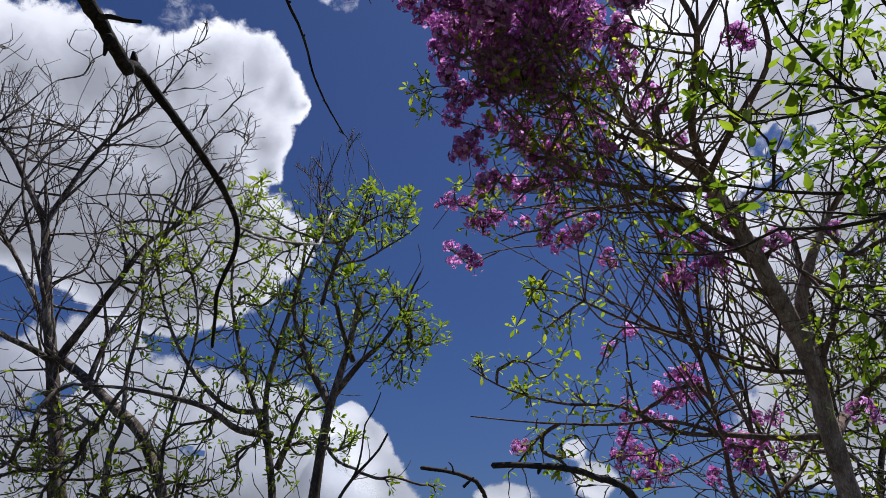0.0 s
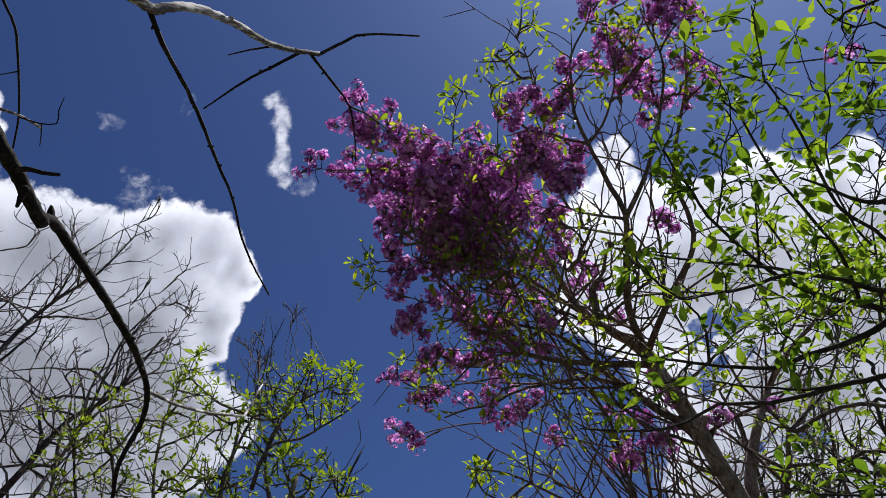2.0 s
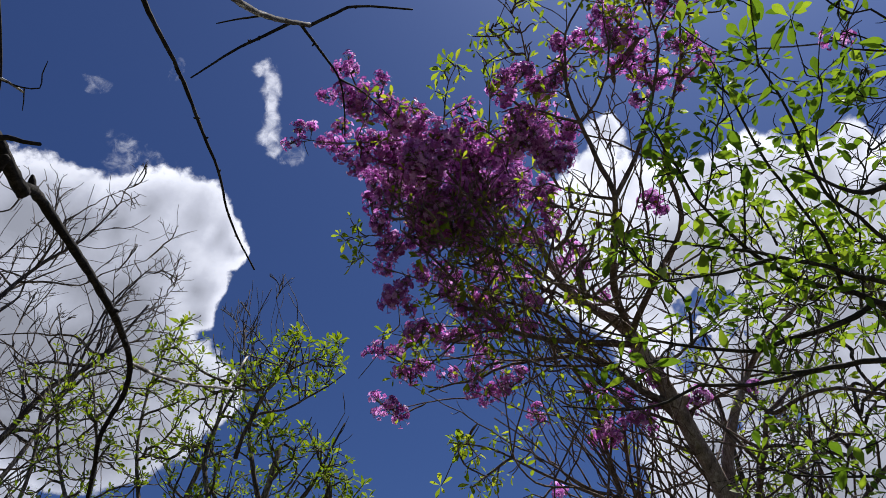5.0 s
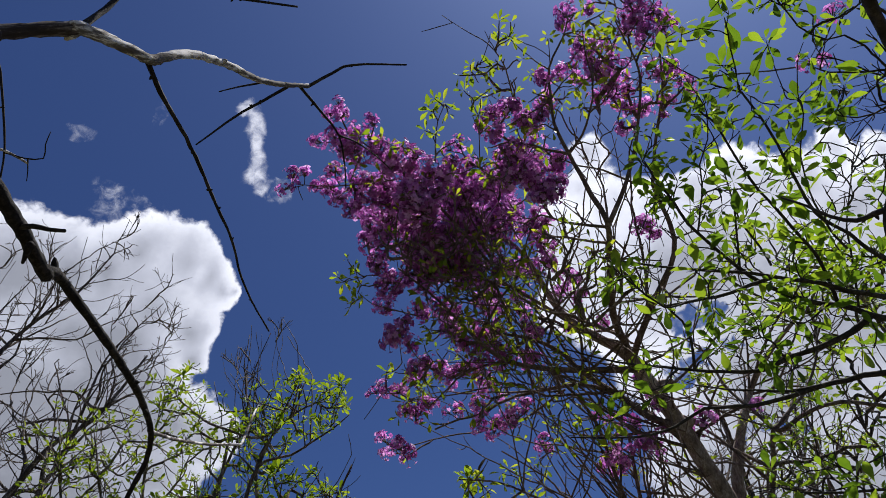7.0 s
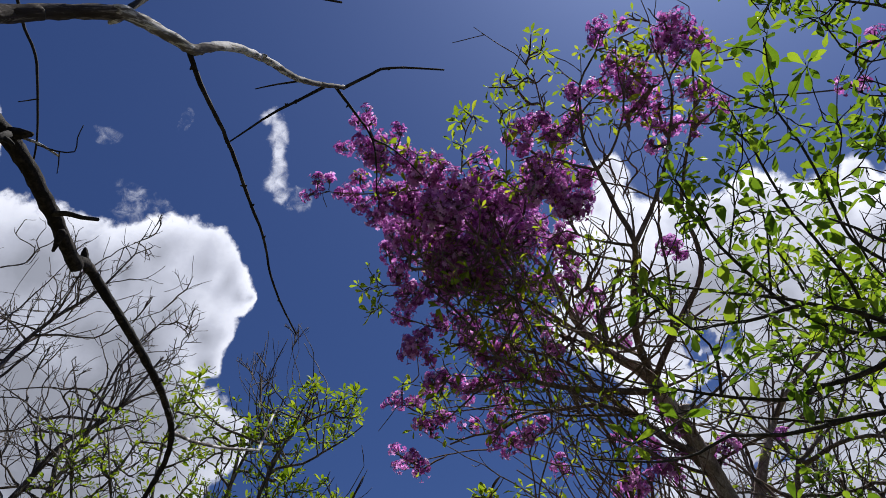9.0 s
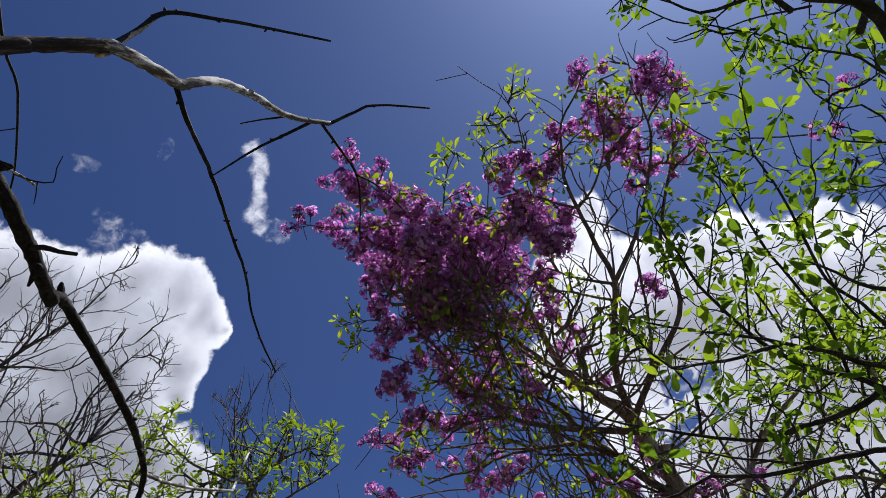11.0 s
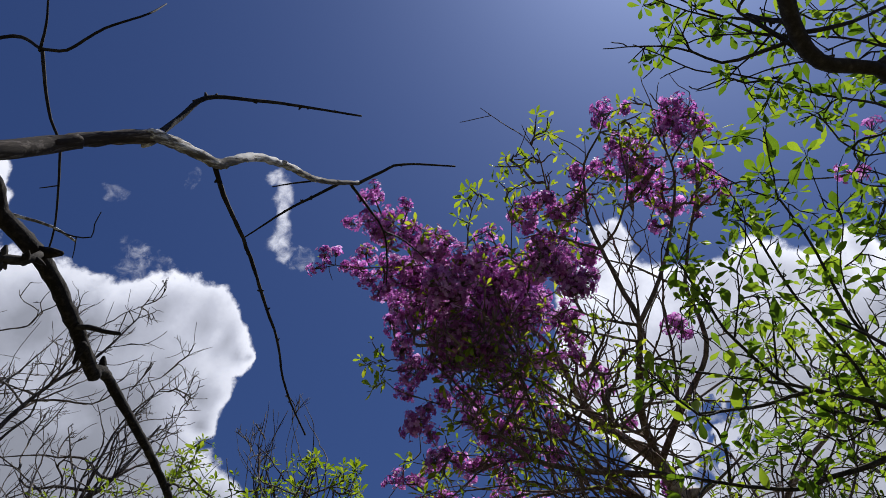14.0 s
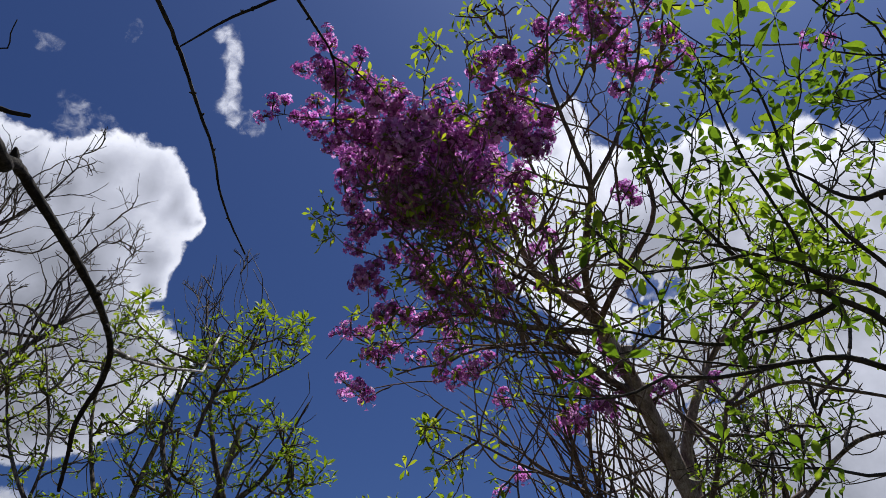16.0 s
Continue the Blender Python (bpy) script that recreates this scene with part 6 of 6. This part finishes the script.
broad.limb([(1.985, 1.802, 2.706), (1.844, 1.808, 2.864), (1.739, 1.825, 2.929), (1.649, 1.822, 2.967), (1.541, 1.836, 2.999), (1.445, 1.824, 3.041), (1.348, 1.795, 3.1), (1.235, 1.741, 3.171), (1.127, 1.673, 3.241), (1.082, 1.629, 3.314), (1.041, 1.6, 3.365)], 0.015, 0.004, wobble=0.003)
broad.limb([(1.997, 1.752, 2.763), (1.873, 1.747, 2.906), (1.783, 1.761, 2.957), (1.68, 1.776, 2.992), (1.588, 1.772, 3.028), (1.493, 1.776, 3.053), (1.412, 1.774, 3.067), (1.303, 1.791, 3.1), (1.12, 1.831, 3.154), (1.029, 1.85, 3.194), (0.924, 1.869, 3.235)], 0.013, 0.0035, wobble=0.003)
broad.limb([(1.42, 1.773, 3.06), (1.347, 1.79, 3.047), (1.264, 1.816, 3.028), (1.164, 1.841, 3.019), (1.059, 1.893, 3.034)], 0.0075, 0.005, wobble=0.002)
broad.limb([(1.752, 1.822, 2.916), (1.688, 1.858, 2.878), (1.609, 1.891, 2.857), (1.515, 1.931, 2.841), (1.418, 1.967, 2.825), (1.351, 1.98, 2.805), (1.205, 2.013, 2.833), (1.001, 2.06, 2.882), (0.844, 2.072, 2.925), (0.708, 2.083, 2.986)], 0.0125, 0.003, wobble=0.003)
broad.limb([(2.014, 1.884, 2.646), (1.804, 1.951, 2.762), (1.688, 2.001, 2.769), (1.602, 2.026, 2.764), (1.512, 2.06, 2.746), (1.38, 2.108, 2.742), (1.212, 2.157, 2.762), (1.093, 2.2, 2.721), (0.951, 2.265, 2.72), (0.734, 2.329, 2.752)], 0.013, 0.003, wobble=0.003)
broad.limb([(1.594, 2.017, 2.759), (1.509, 2.074, 2.773), (1.412, 2.123, 2.805), (1.311, 2.167, 2.84), (1.222, 2.195, 2.88)], 0.0065, 0.003, wobble=0.002)
broad.limb([(2.003, 1.704, 2.822), (1.837, 1.671, 2.998), (1.686, 1.614, 3.054), (1.641, 1.596, 3.106), (1.572, 1.589, 3.168), (1.53, 1.565, 3.215), (1.496, 1.529, 3.264), (1.459, 1.481, 3.322), (1.431, 1.441, 3.398), (1.4, 1.405, 3.468), (1.381, 1.385, 3.515), (1.338, 1.347, 3.589)], 0.009, 0.0038, wobble=0.0015)
broad.limb([(1.335, 1.348, 3.591), (1.319, 1.315, 3.623), (1.3, 1.253, 3.674), (1.278, 1.192, 3.723), (1.259, 1.15, 3.758)], 0.0036, 0.002, wobble=0.0015)
broad.limb([(1.338, 1.342, 3.593), (1.367, 1.266, 3.622), (1.395, 1.194, 3.647)], 0.003, 0.0018, wobble=0.0015)
broad.limb([(1.338, 1.349, 3.588), (1.283, 1.351, 3.623), (1.211, 1.347, 3.669), (1.145, 1.336, 3.714), (1.08, 1.316, 3.76)], 0.0036, 0.002, wobble=0.0015)
broad.limb([(1.667, 1.83, 2.973), (1.614, 1.743, 3.09), (1.563, 1.698, 3.147), (1.473, 1.639, 3.248), (1.402, 1.592, 3.312), (1.343, 1.543, 3.362), (1.292, 1.49, 3.444), (1.245, 1.441, 3.514), (1.208, 1.425, 3.549), (1.179, 1.4, 3.585)], 0.0072, 0.003, wobble=0.0015)
broad.limb([(1.676, 1.666, 3.102), (1.649, 1.653, 3.146), (1.627, 1.631, 3.192), (1.597, 1.593, 3.259), (1.573, 1.537, 3.333), (1.552, 1.476, 3.403), (1.55, 1.421, 3.448), (1.546, 1.367, 3.493), (1.531, 1.343, 3.521)], 0.005, 0.002, wobble=0.0015)
broad.limb([(1.559, 1.483, 3.392), (1.581, 1.451, 3.399), (1.6, 1.408, 3.416), (1.617, 1.357, 3.44), (1.633, 1.312, 3.458)], 0.003, 0.0018, wobble=0.0015)
broad.limb([(1.431, 1.756, 3.105), (1.401, 1.725, 3.169), (1.36, 1.697, 3.234), (1.334, 1.671, 3.282), (1.322, 1.623, 3.337)], 0.0045, 0.003, wobble=0.0015)
broad.limb([(1.342, 1.809, 3.125), (1.336, 1.728, 3.221), (1.327, 1.659, 3.299), (1.299, 1.593, 3.381), (1.268, 1.509, 3.475), (1.228, 1.457, 3.541)], 0.0045, 0.002, wobble=0.002)
broad.limb([(1.184, 1.717, 3.235), (1.192, 1.653, 3.294), (1.198, 1.591, 3.348), (1.187, 1.533, 3.406), (1.208, 1.455, 3.456), (1.194, 1.388, 3.516)], 0.004, 0.002, wobble=0.002)
broad.limb([(1.153, 2.033, 2.848), (1.148, 1.975, 2.944), (1.122, 1.949, 3.002), (1.079, 1.933, 3.056), (1.044, 1.923, 3.095)], 0.006, 0.003, wobble=0.002)
broad.limb([(1.818, 1.915, 3.024), (1.811, 1.777, 3.201), (1.801, 1.723, 3.27), (1.805, 1.614, 3.372), (1.806, 1.533, 3.441), (1.814, 1.463, 3.488)], 0.005, 0.0016, wobble=0.002)
broad.fill([((1.788, 1.537, 3.412), 0.1, 22), ((1.771, 1.628, 3.325), 0.087, 12)], "bare", tip_r=0.0016, up=0.5)
broad.fill([((1.787, 1.48, 3.492), 0.02, 2), ((1.749, 1.592, 3.412), 0.03, 2), ((1.834, 1.561, 3.345), 0.035, 3)], "leaf", tip_r=0.0016, up=0.5)
broad.limb([(2.029, 2.058, 2.404), (1.896, 2.178, 2.414), (1.805, 2.237, 2.46), (1.706, 2.304, 2.482), (1.591, 2.373, 2.515), (1.521, 2.404, 2.553)], 0.008, 0.003, wobble=0.002)
BIG_WHORLS = [((1.259, 1.15, 3.758), 1.06), ((1.394, 1.191, 3.649), 0.92), ((1.503, 1.316, 3.49), 0.83), ((1.603, 1.287, 3.427), 0.78), ((0.988, 1.549, 3.44), 0.91), ((0.88, 1.795, 3.101), 0.96), ((1.04, 1.604, 3.363), 0.78), ((1.493, 1.441, 3.405), 1.01), ((1.214, 1.46, 3.226), 1.05), ((1.142, 1.739, 3.074), 0.94), ((1.082, 1.314, 3.76), 0.92), ((1.064, 1.619, 3.334), 0.74)]
BIG_WHORLS += [((1.245, 1.281, 3.624), 0.77), ((1.308, 1.303, 3.57), 0.68), ((1.184, 1.366, 3.606), 0.63), ((1.17, 1.403, 3.588), 0.68), ((1.204, 1.438, 3.543), 0.63), ((1.011, 1.826, 2.976), 0.80), ((1.393, 1.841, 3.001), 0.81), ((1.167, 1.842, 2.823), 0.84), ((1.131, 2.044, 2.954), 0.59), ((1.414, 1.917, 2.871), 0.77), ((1.503, 1.73, 3.028), 0.77), ((1.576, 1.59, 3.109), 1.00), ((1.527, 1.592, 3.157), 0.86)]
BIG_WHORLS += [((1.347, 1.657, 3.252), 0.68), ((1.471, 1.557, 3.244), 0.63), ((1.196, 1.683, 3.34), 0.81), ((1.17, 1.791, 3.247), 0.77), ((0.944, 1.968, 2.713), 0.86), ((0.765, 1.971, 2.627), 0.95), ((1.548, 1.779, 2.915), 0.81), ((1.502, 1.827, 2.902), 0.81), ((1.276, 1.403, 3.521), 0.63), ((1.322, 1.432, 3.469), 0.77), ((1.4, 1.36, 3.465), 0.63), ((1.112, 1.211, 3.742), 0.54), ((1.17, 1.177, 3.73), 0.50)]
BIG_WHORLS += [((1.598, 2.229, 2.542), 0.78), ((1.517, 2.301, 2.503), 0.78), ((1.68, 2.19, 2.489), 0.92), ((1.725, 2.171, 2.448), 0.83), ((1.455, 2.312, 2.575), 0.68), ((1.735, 1.781, 3.093), 0.73), ((1.791, 1.735, 3.08), 0.73), ((1.819, 1.692, 3.096), 0.68), ((1.306, 1.633, 3.61), 0.58), ((1.266, 1.619, 3.646), 0.63), ((1.517, 2.159, 2.803), 0.49), ((1.381, 1.521, 3.646), 0.63)]
BIG_WHORLS += [((0.745, 0.849, 3.63), 0.77), ((0.765, 0.803, 3.641), 0.62), ((0.773, 0.755, 3.657), 0.58), ((0.814, 0.718, 3.653), 0.54), ((0.931, 0.852, 3.543), 0.50), ((0.923, 0.747, 3.592), 0.54), ((0.932, 0.69, 3.609), 0.58), ((1.011, 0.86, 3.497), 0.54), ((1.067, 0.845, 3.47), 0.54), ((1.126, 0.838, 3.437), 0.66), ((1.14, 0.821, 3.435), 0.58), ((1.154, 0.628, 3.503), 0.66), ((1.147, 0.664, 3.495), 0.54), ((1.205, 0.783, 3.408), 0.58), ((1.168, 0.884, 3.384), 0.54), ((1.234, 0.871, 3.344), 0.54)]
BIG_WHORLS += [((1.078, 0.787, 3.613), 0.56), ((1.112, 0.792, 3.591), 0.52), ((1.293, 0.685, 3.515), 0.60), ((1.324, 0.707, 3.484), 0.56), ((1.339, 0.625, 3.503), 0.64), ((0.706, 0.764, 3.792), 0.52), ((1.285, 0.763, 3.49), 0.56), ((1.356, 0.767, 3.435), 0.60), ((1.324, 0.824, 3.434), 0.56), ((1.39, 0.841, 3.373), 0.60), ((1.254, 0.873, 3.462), 0.52), ((1.322, 0.959, 3.366), 0.56), ((1.368, 0.924, 3.348), 0.60), ((1.141, 0.673, 3.62), 0.56), ((1.076, 0.706, 3.645), 0.52), ((1.033, 0.789, 3.638), 0.44)]
broad.limb([(1.96, 1.1, 3.34), (1.386, 0.848, 3.303), (1.293, 0.829, 3.37), (1.199, 0.843, 3.416), (1.083, 0.843, 3.477), (0.953, 0.849, 3.533), (0.854, 0.866, 3.574), (0.737, 0.849, 3.633), (0.668, 0.84, 3.662)], 0.006, 0.0018, "limb", 6, 0.03, 0.0015)
broad.limb([(1.9, 0.72, 3.64), (1.35, 0.677, 3.41), (1.236, 0.687, 3.469), (1.081, 0.723, 3.535), (0.984, 0.737, 3.564), (0.869, 0.773, 3.608), (0.812, 0.808, 3.619)], 0.006, 0.002, "limb", 6, 0.03, 0.0015)
broad.limb([(1.073, 0.717, 3.521), (0.983, 0.734, 3.566), (0.89, 0.721, 3.618), (0.795, 0.719, 3.661), (0.712, 0.708, 3.697)], 0.005, 0.0018, "limb", 6, 0.03, 0.0015)
broad.limb([(1.045, 0.687, 3.549), (0.994, 0.784, 3.54), (0.958, 0.835, 3.537), (0.922, 0.893, 3.529), (0.864, 0.923, 3.543)], 0.004, 0.0016, "limb", 6, 0.03, 0.0015)
broad.limb([(1.179, 0.734, 3.447), (1.094, 0.782, 3.482), (1.03, 0.82, 3.503), (0.967, 0.868, 3.517)], 0.004, 0.0018, "limb", 6, 0.03, 0.0015)
broad.limb([(1.98, 1.3, 3.18), (1.432, 0.966, 3.267), (1.352, 0.983, 3.328), (1.285, 0.974, 3.386), (1.238, 0.94, 3.439), (1.165, 0.928, 3.496), (1.086, 0.907, 3.555)], 0.005, 0.0018, "limb", 6, 0.03, 0.0015)
broad.fill([(p, 0.004, 1) for p, _ in BIG_WHORLS], "whorl", tip_r=0.0017, up=0.3, reach=1.2)
broad.limb([(2.066, 1.1, 3.493), (1.875, 1.152, 3.472), (1.799, 1.208, 3.5), (1.696, 1.214, 3.589), (1.576, 1.207, 3.621)], 0.006, 0.002, wobble=0.004)
broad.limb([(2.067, 1.19, 3.393), (1.876, 1.216, 3.401), (1.8, 1.267, 3.434), (1.719, 1.339, 3.445), (1.619, 1.343, 3.461)], 0.006, 0.002, wobble=0.004)
broad.fill([((1.698, 1.314, 3.477), 0.12, 14), ((1.78, 1.236, 3.473), 0.12, 18), ((1.811, 1.364, 3.323), 0.12, 18), ((1.665, 1.462, 3.47), 0.13, 10), ((1.435, 1.374, 3.613), 0.10, 6)], "leaf", tip_r=0.0014, up=0.2, shell=0.4)
broad.fill([((1.761, 1.265, 3.445), 0.16, 26), ((1.72, 1.433, 3.34), 0.16, 16)], "bare", tip_r=0.0014, up=0.2)
broad.fill([((0.707, 0.712, 3.731), 0.05, 8), ((0.73, 0.784, 3.601), 0.07, 9), ((0.681, 0.831, 3.57), 0.03, 4), ((0.831, 0.718, 3.64), 0.12, 13), ((0.928, 0.84, 3.521), 0.05, 5), ((1.005, 0.696, 3.629), 0.12, 13), ((1.138, 0.828, 3.496), 0.14, 18), ((1.07, 0.863, 3.478), 0.09, 9), ((1.313, 0.727, 3.684), 0.18, 24), ((1.454, 0.639, 3.735), 0.18, 24), ((1.367, 0.961, 3.479), 0.17, 22), ((1.543, 0.84, 3.551), 0.17, 22), ((1.459, 1.12, 3.46), 0.12, 12), ((1.595, 1.059, 3.358), 0.15, 16)] + [((1.727, 0.845, 3.516), 0.18, 20), ((1.025, 0.565, 3.868), 0.22, 20), ((1.48, 0.481, 3.864), 0.28, 30)], "leaf", tip_r=0.0014, up=0.2, shell=0.4)
broad.fill([((1.307, 1.178, 3.839), 0.03, 3), ((1.462, 1.238, 3.75), 0.03, 3), ((1.315, 1.326, 3.676), 0.12, 14), ((1.186, 1.362, 3.582), 0.09, 12), ((1.564, 1.366, 3.595), 0.10, 12), ((1.71, 1.37, 3.568), 0.09, 10), ((1.02, 1.544, 3.482), 0.09, 14), ((1.057, 1.585, 3.282), 0.14, 26), ((1.298, 1.528, 3.308), 0.16, 26), ((1.22, 1.438, 3.418), 0.14, 16), ((1.478, 1.502, 3.309), 0.12, 16), ((1.155, 1.727, 3.111), 0.20, 30), ((0.874, 1.787, 3.088), 0.11, 16), ((1.404, 1.721, 3.156), 0.18, 30)] + [((1.641, 1.727, 3.187), 0.19, 32), ((1.828, 1.771, 3.111), 0.17, 26), ((1.333, 1.851, 2.949), 0.20, 30), ((1.638, 1.911, 2.986), 0.23, 34), ((1.758, 1.497, 3.273), 0.12, 14), ((0.97, 2.025, 2.814), 0.14, 18), ((1.232, 1.926, 2.883), 0.16, 22), ((0.869, 2.099, 2.747), 0.10, 10), ((1.574, 2, 2.898), 0.25, 24), ((1.846, 1.954, 2.908), 0.21, 24), ((1.741, 2.432, 2.698), 0.18, 16), ((1.919, 2.511, 2.584), 0.20, 22), ((1.967, 2.325, 2.781), 0.16, 12)], "leaf", tip_r=0.0014, up=0.3, shell=0.4)
broad.fill([((1.718, 2.638, 2.61), 0.19, 26), ((1.702, 2.441, 2.775), 0.16, 16), ((1.625, 2.68, 2.527), 0.16, 16), ((1.812, 2.733, 2.422), 0.14, 14), ((1.765, 2.808, 2.276), 0.14, 8)], "leaf", tip_r=0.0014, up=0.3, shell=0.4)
broad.fill([((0.903, 0.736, 3.613), 0.21, 10), ((1.317, 0.783, 3.636), 0.28, 17), ((1.477, 0.947, 3.472), 0.24, 12), ((1.139, 0.841, 3.485), 0.16, 7)], "bare", tip_r=0.0014, up=0.2)
broad.fill([((1.33, 1.706, 3.257), 0.34, 22), ((1.64, 1.826, 3.079), 0.34, 33), ((1.429, 1.982, 2.94), 0.34, 27), ((1.747, 1.65, 3.256), 0.21, 18), ((1.12, 1.791, 3.196), 0.25, 15)], "bare", tip_r=0.0014, up=0.3)
broad.spurs(230, (0.03, 0.14), 0.0018, 0.3)
broad.wood(power=3.0, most=0.0045)
BROAD_LEAVES = [leaf_shape(0.095, 0.039, 0.25), leaf_shape(0.11, 0.044, 0.35, 0.3), leaf_shape(0.085, 0.037, 0.2, 0.1), leaf_shape(0.1, 0.038, 0.4, 0.2)]
poses = []
for p, d, kind, _ in broad.tips:
    if kind == "leaf":
        near = min(1.0, np.linalg.norm(p - np.array((0, 0, 1.6))) / 3.1)
        if broad.rng.uniform() < 0.66:
            continue
        whorl(broad.rng, p, d + np.array((0, 0, 0.4)), int(broad.rng.integers(4, 6)), broad.rng.uniform(0.42, 0.95) * near, 1.05, poses, 0.45)
for p, size in BIG_WHORLS:
    whorl(broad.rng, p, np.array((0.1, 0.7, 0.75)) + broad.rng.normal(0, 0.2, 3), int(broad.rng.integers(5, 7)), size, 1.3, poses, 0.25)
hang_leaves(broad, poses, BROAD_LEAVES, LEAF_ONE, LEAF_MANY)

# ---- overhanging limb ----
over = Tree("overhanging_tree", (1.1, -1.0, 0), 78, BARK_DARK, "dark-barked tree whose bent limb hangs down beside the leaves")
over.limb([(1.1, -1.0, -0.1), (1.1, -0.95, 1.0), (1.05, -0.8, 1.9), (0.95, -0.4, 2.6), (0.518, -0.005, 2.824), (0.497, 0.128, 2.742)], 0.055, 0.0165, "trunk", 12, 0.04)
over.limb([(0.497, 0.128, 2.742), (0.491, 0.155, 2.721), (0.48, 0.233, 2.657), (0.485, 0.277, 2.618), (0.52, 0.343, 2.584), (0.561, 0.372, 2.566), (0.606, 0.378, 2.567), (0.655, 0.38, 2.57), (0.7, 0.401, 2.558), (0.736, 0.434, 2.537), (0.77, 0.473, 2.512)], 0.0165, 0.0092, "limb", 12, 0.02, wobble=0.0008, knots=0.1, buds=2)
over.limb([(0.77, 0.473, 2.512), (0.869, 0.573, 2.502), (0.88, 0.651, 2.443), (0.882, 0.722, 2.393), (0.886, 0.776, 2.363), (0.915, 0.829, 2.328), (0.952, 0.9, 2.272), (1.019, 0.994, 2.214), (1.134, 1.142, 2.118)], 0.009, 0.0035, "limb", 10, 0.02, knots=0.1, buds=3)
over.limb([(0.656, 0.377, 2.572), (0.725, 0.367, 2.635), (0.79, 0.333, 2.719), (0.857, 0.315, 2.789), (1.007, 0.284, 2.922)], 0.007, 0.004, "limb", 7, 0.02, 0.001)
over.limb([(0.512, 0.331, 2.595), (0.496, 0.342, 2.628), (0.476, 0.35, 2.664)], 0.0045, 0.003, "twig", 6, 0.02, 0.0005, buds=3)
over.limb([(0.52, 0.343, 2.584), (0.601, 0.336, 2.616), (0.703, 0.323, 2.675), (0.82, 0.307, 2.736)], 0.004, 0.002, "twig", 6, 0.02, 0.001, buds=3)
over.limb([(0.884, 0.761, 2.375), (0.87, 0.773, 2.378), (0.848, 0.794, 2.381), (0.817, 0.805, 2.403), (0.787, 0.806, 2.431), (0.75, 0.811, 2.46)], 0.0065, 0.0018, "twig", 7, 0.02, 0.0006, buds=4)

# ---- dead branch low in front ----
low = Tree("dead_branch", (0.7, 3.3, 0), 91, BARK_DARK, "dark dead branch leaning among the flowering stems")
low.limb([(1.3, 3.0, -0.05), (1.15, 3.05, 1.0), (0.912, 3.247, 1.855), (0.686, 3.165, 2.016), (0.535, 3.142, 2.061), (0.359, 3.131, 2.083), (0.213, 3.126, 2.092)], 0.034, 0.013, "limb", 8, 0.03, 0.003, knots=0.15, buds=8)
low.limb([(0.7, 3.3, -0.05), (0.5, 3.2, 1.0), (0.233, 3.247, 1.855), (0.171, 3.176, 1.994), (0.12, 3.156, 2.034), (0.032, 3.142, 2.061), (-0.106, 3.131, 2.083)], 0.028, 0.008, "limb", 8, 0.03, 0.003, knots=0.15, buds=8)
low.limb([(0.083, 3.169, 2.007), (0.108, 3.159, 2.027), (0.128, 3.15, 2.045)], 0.008, 0.004, "twig", 6)
low.limb([(0.04, 3.142, 2.061), (0.032, 3.127, 2.09), (0.017, 3.119, 2.105)], 0.005, 0.002, "twig", 6)
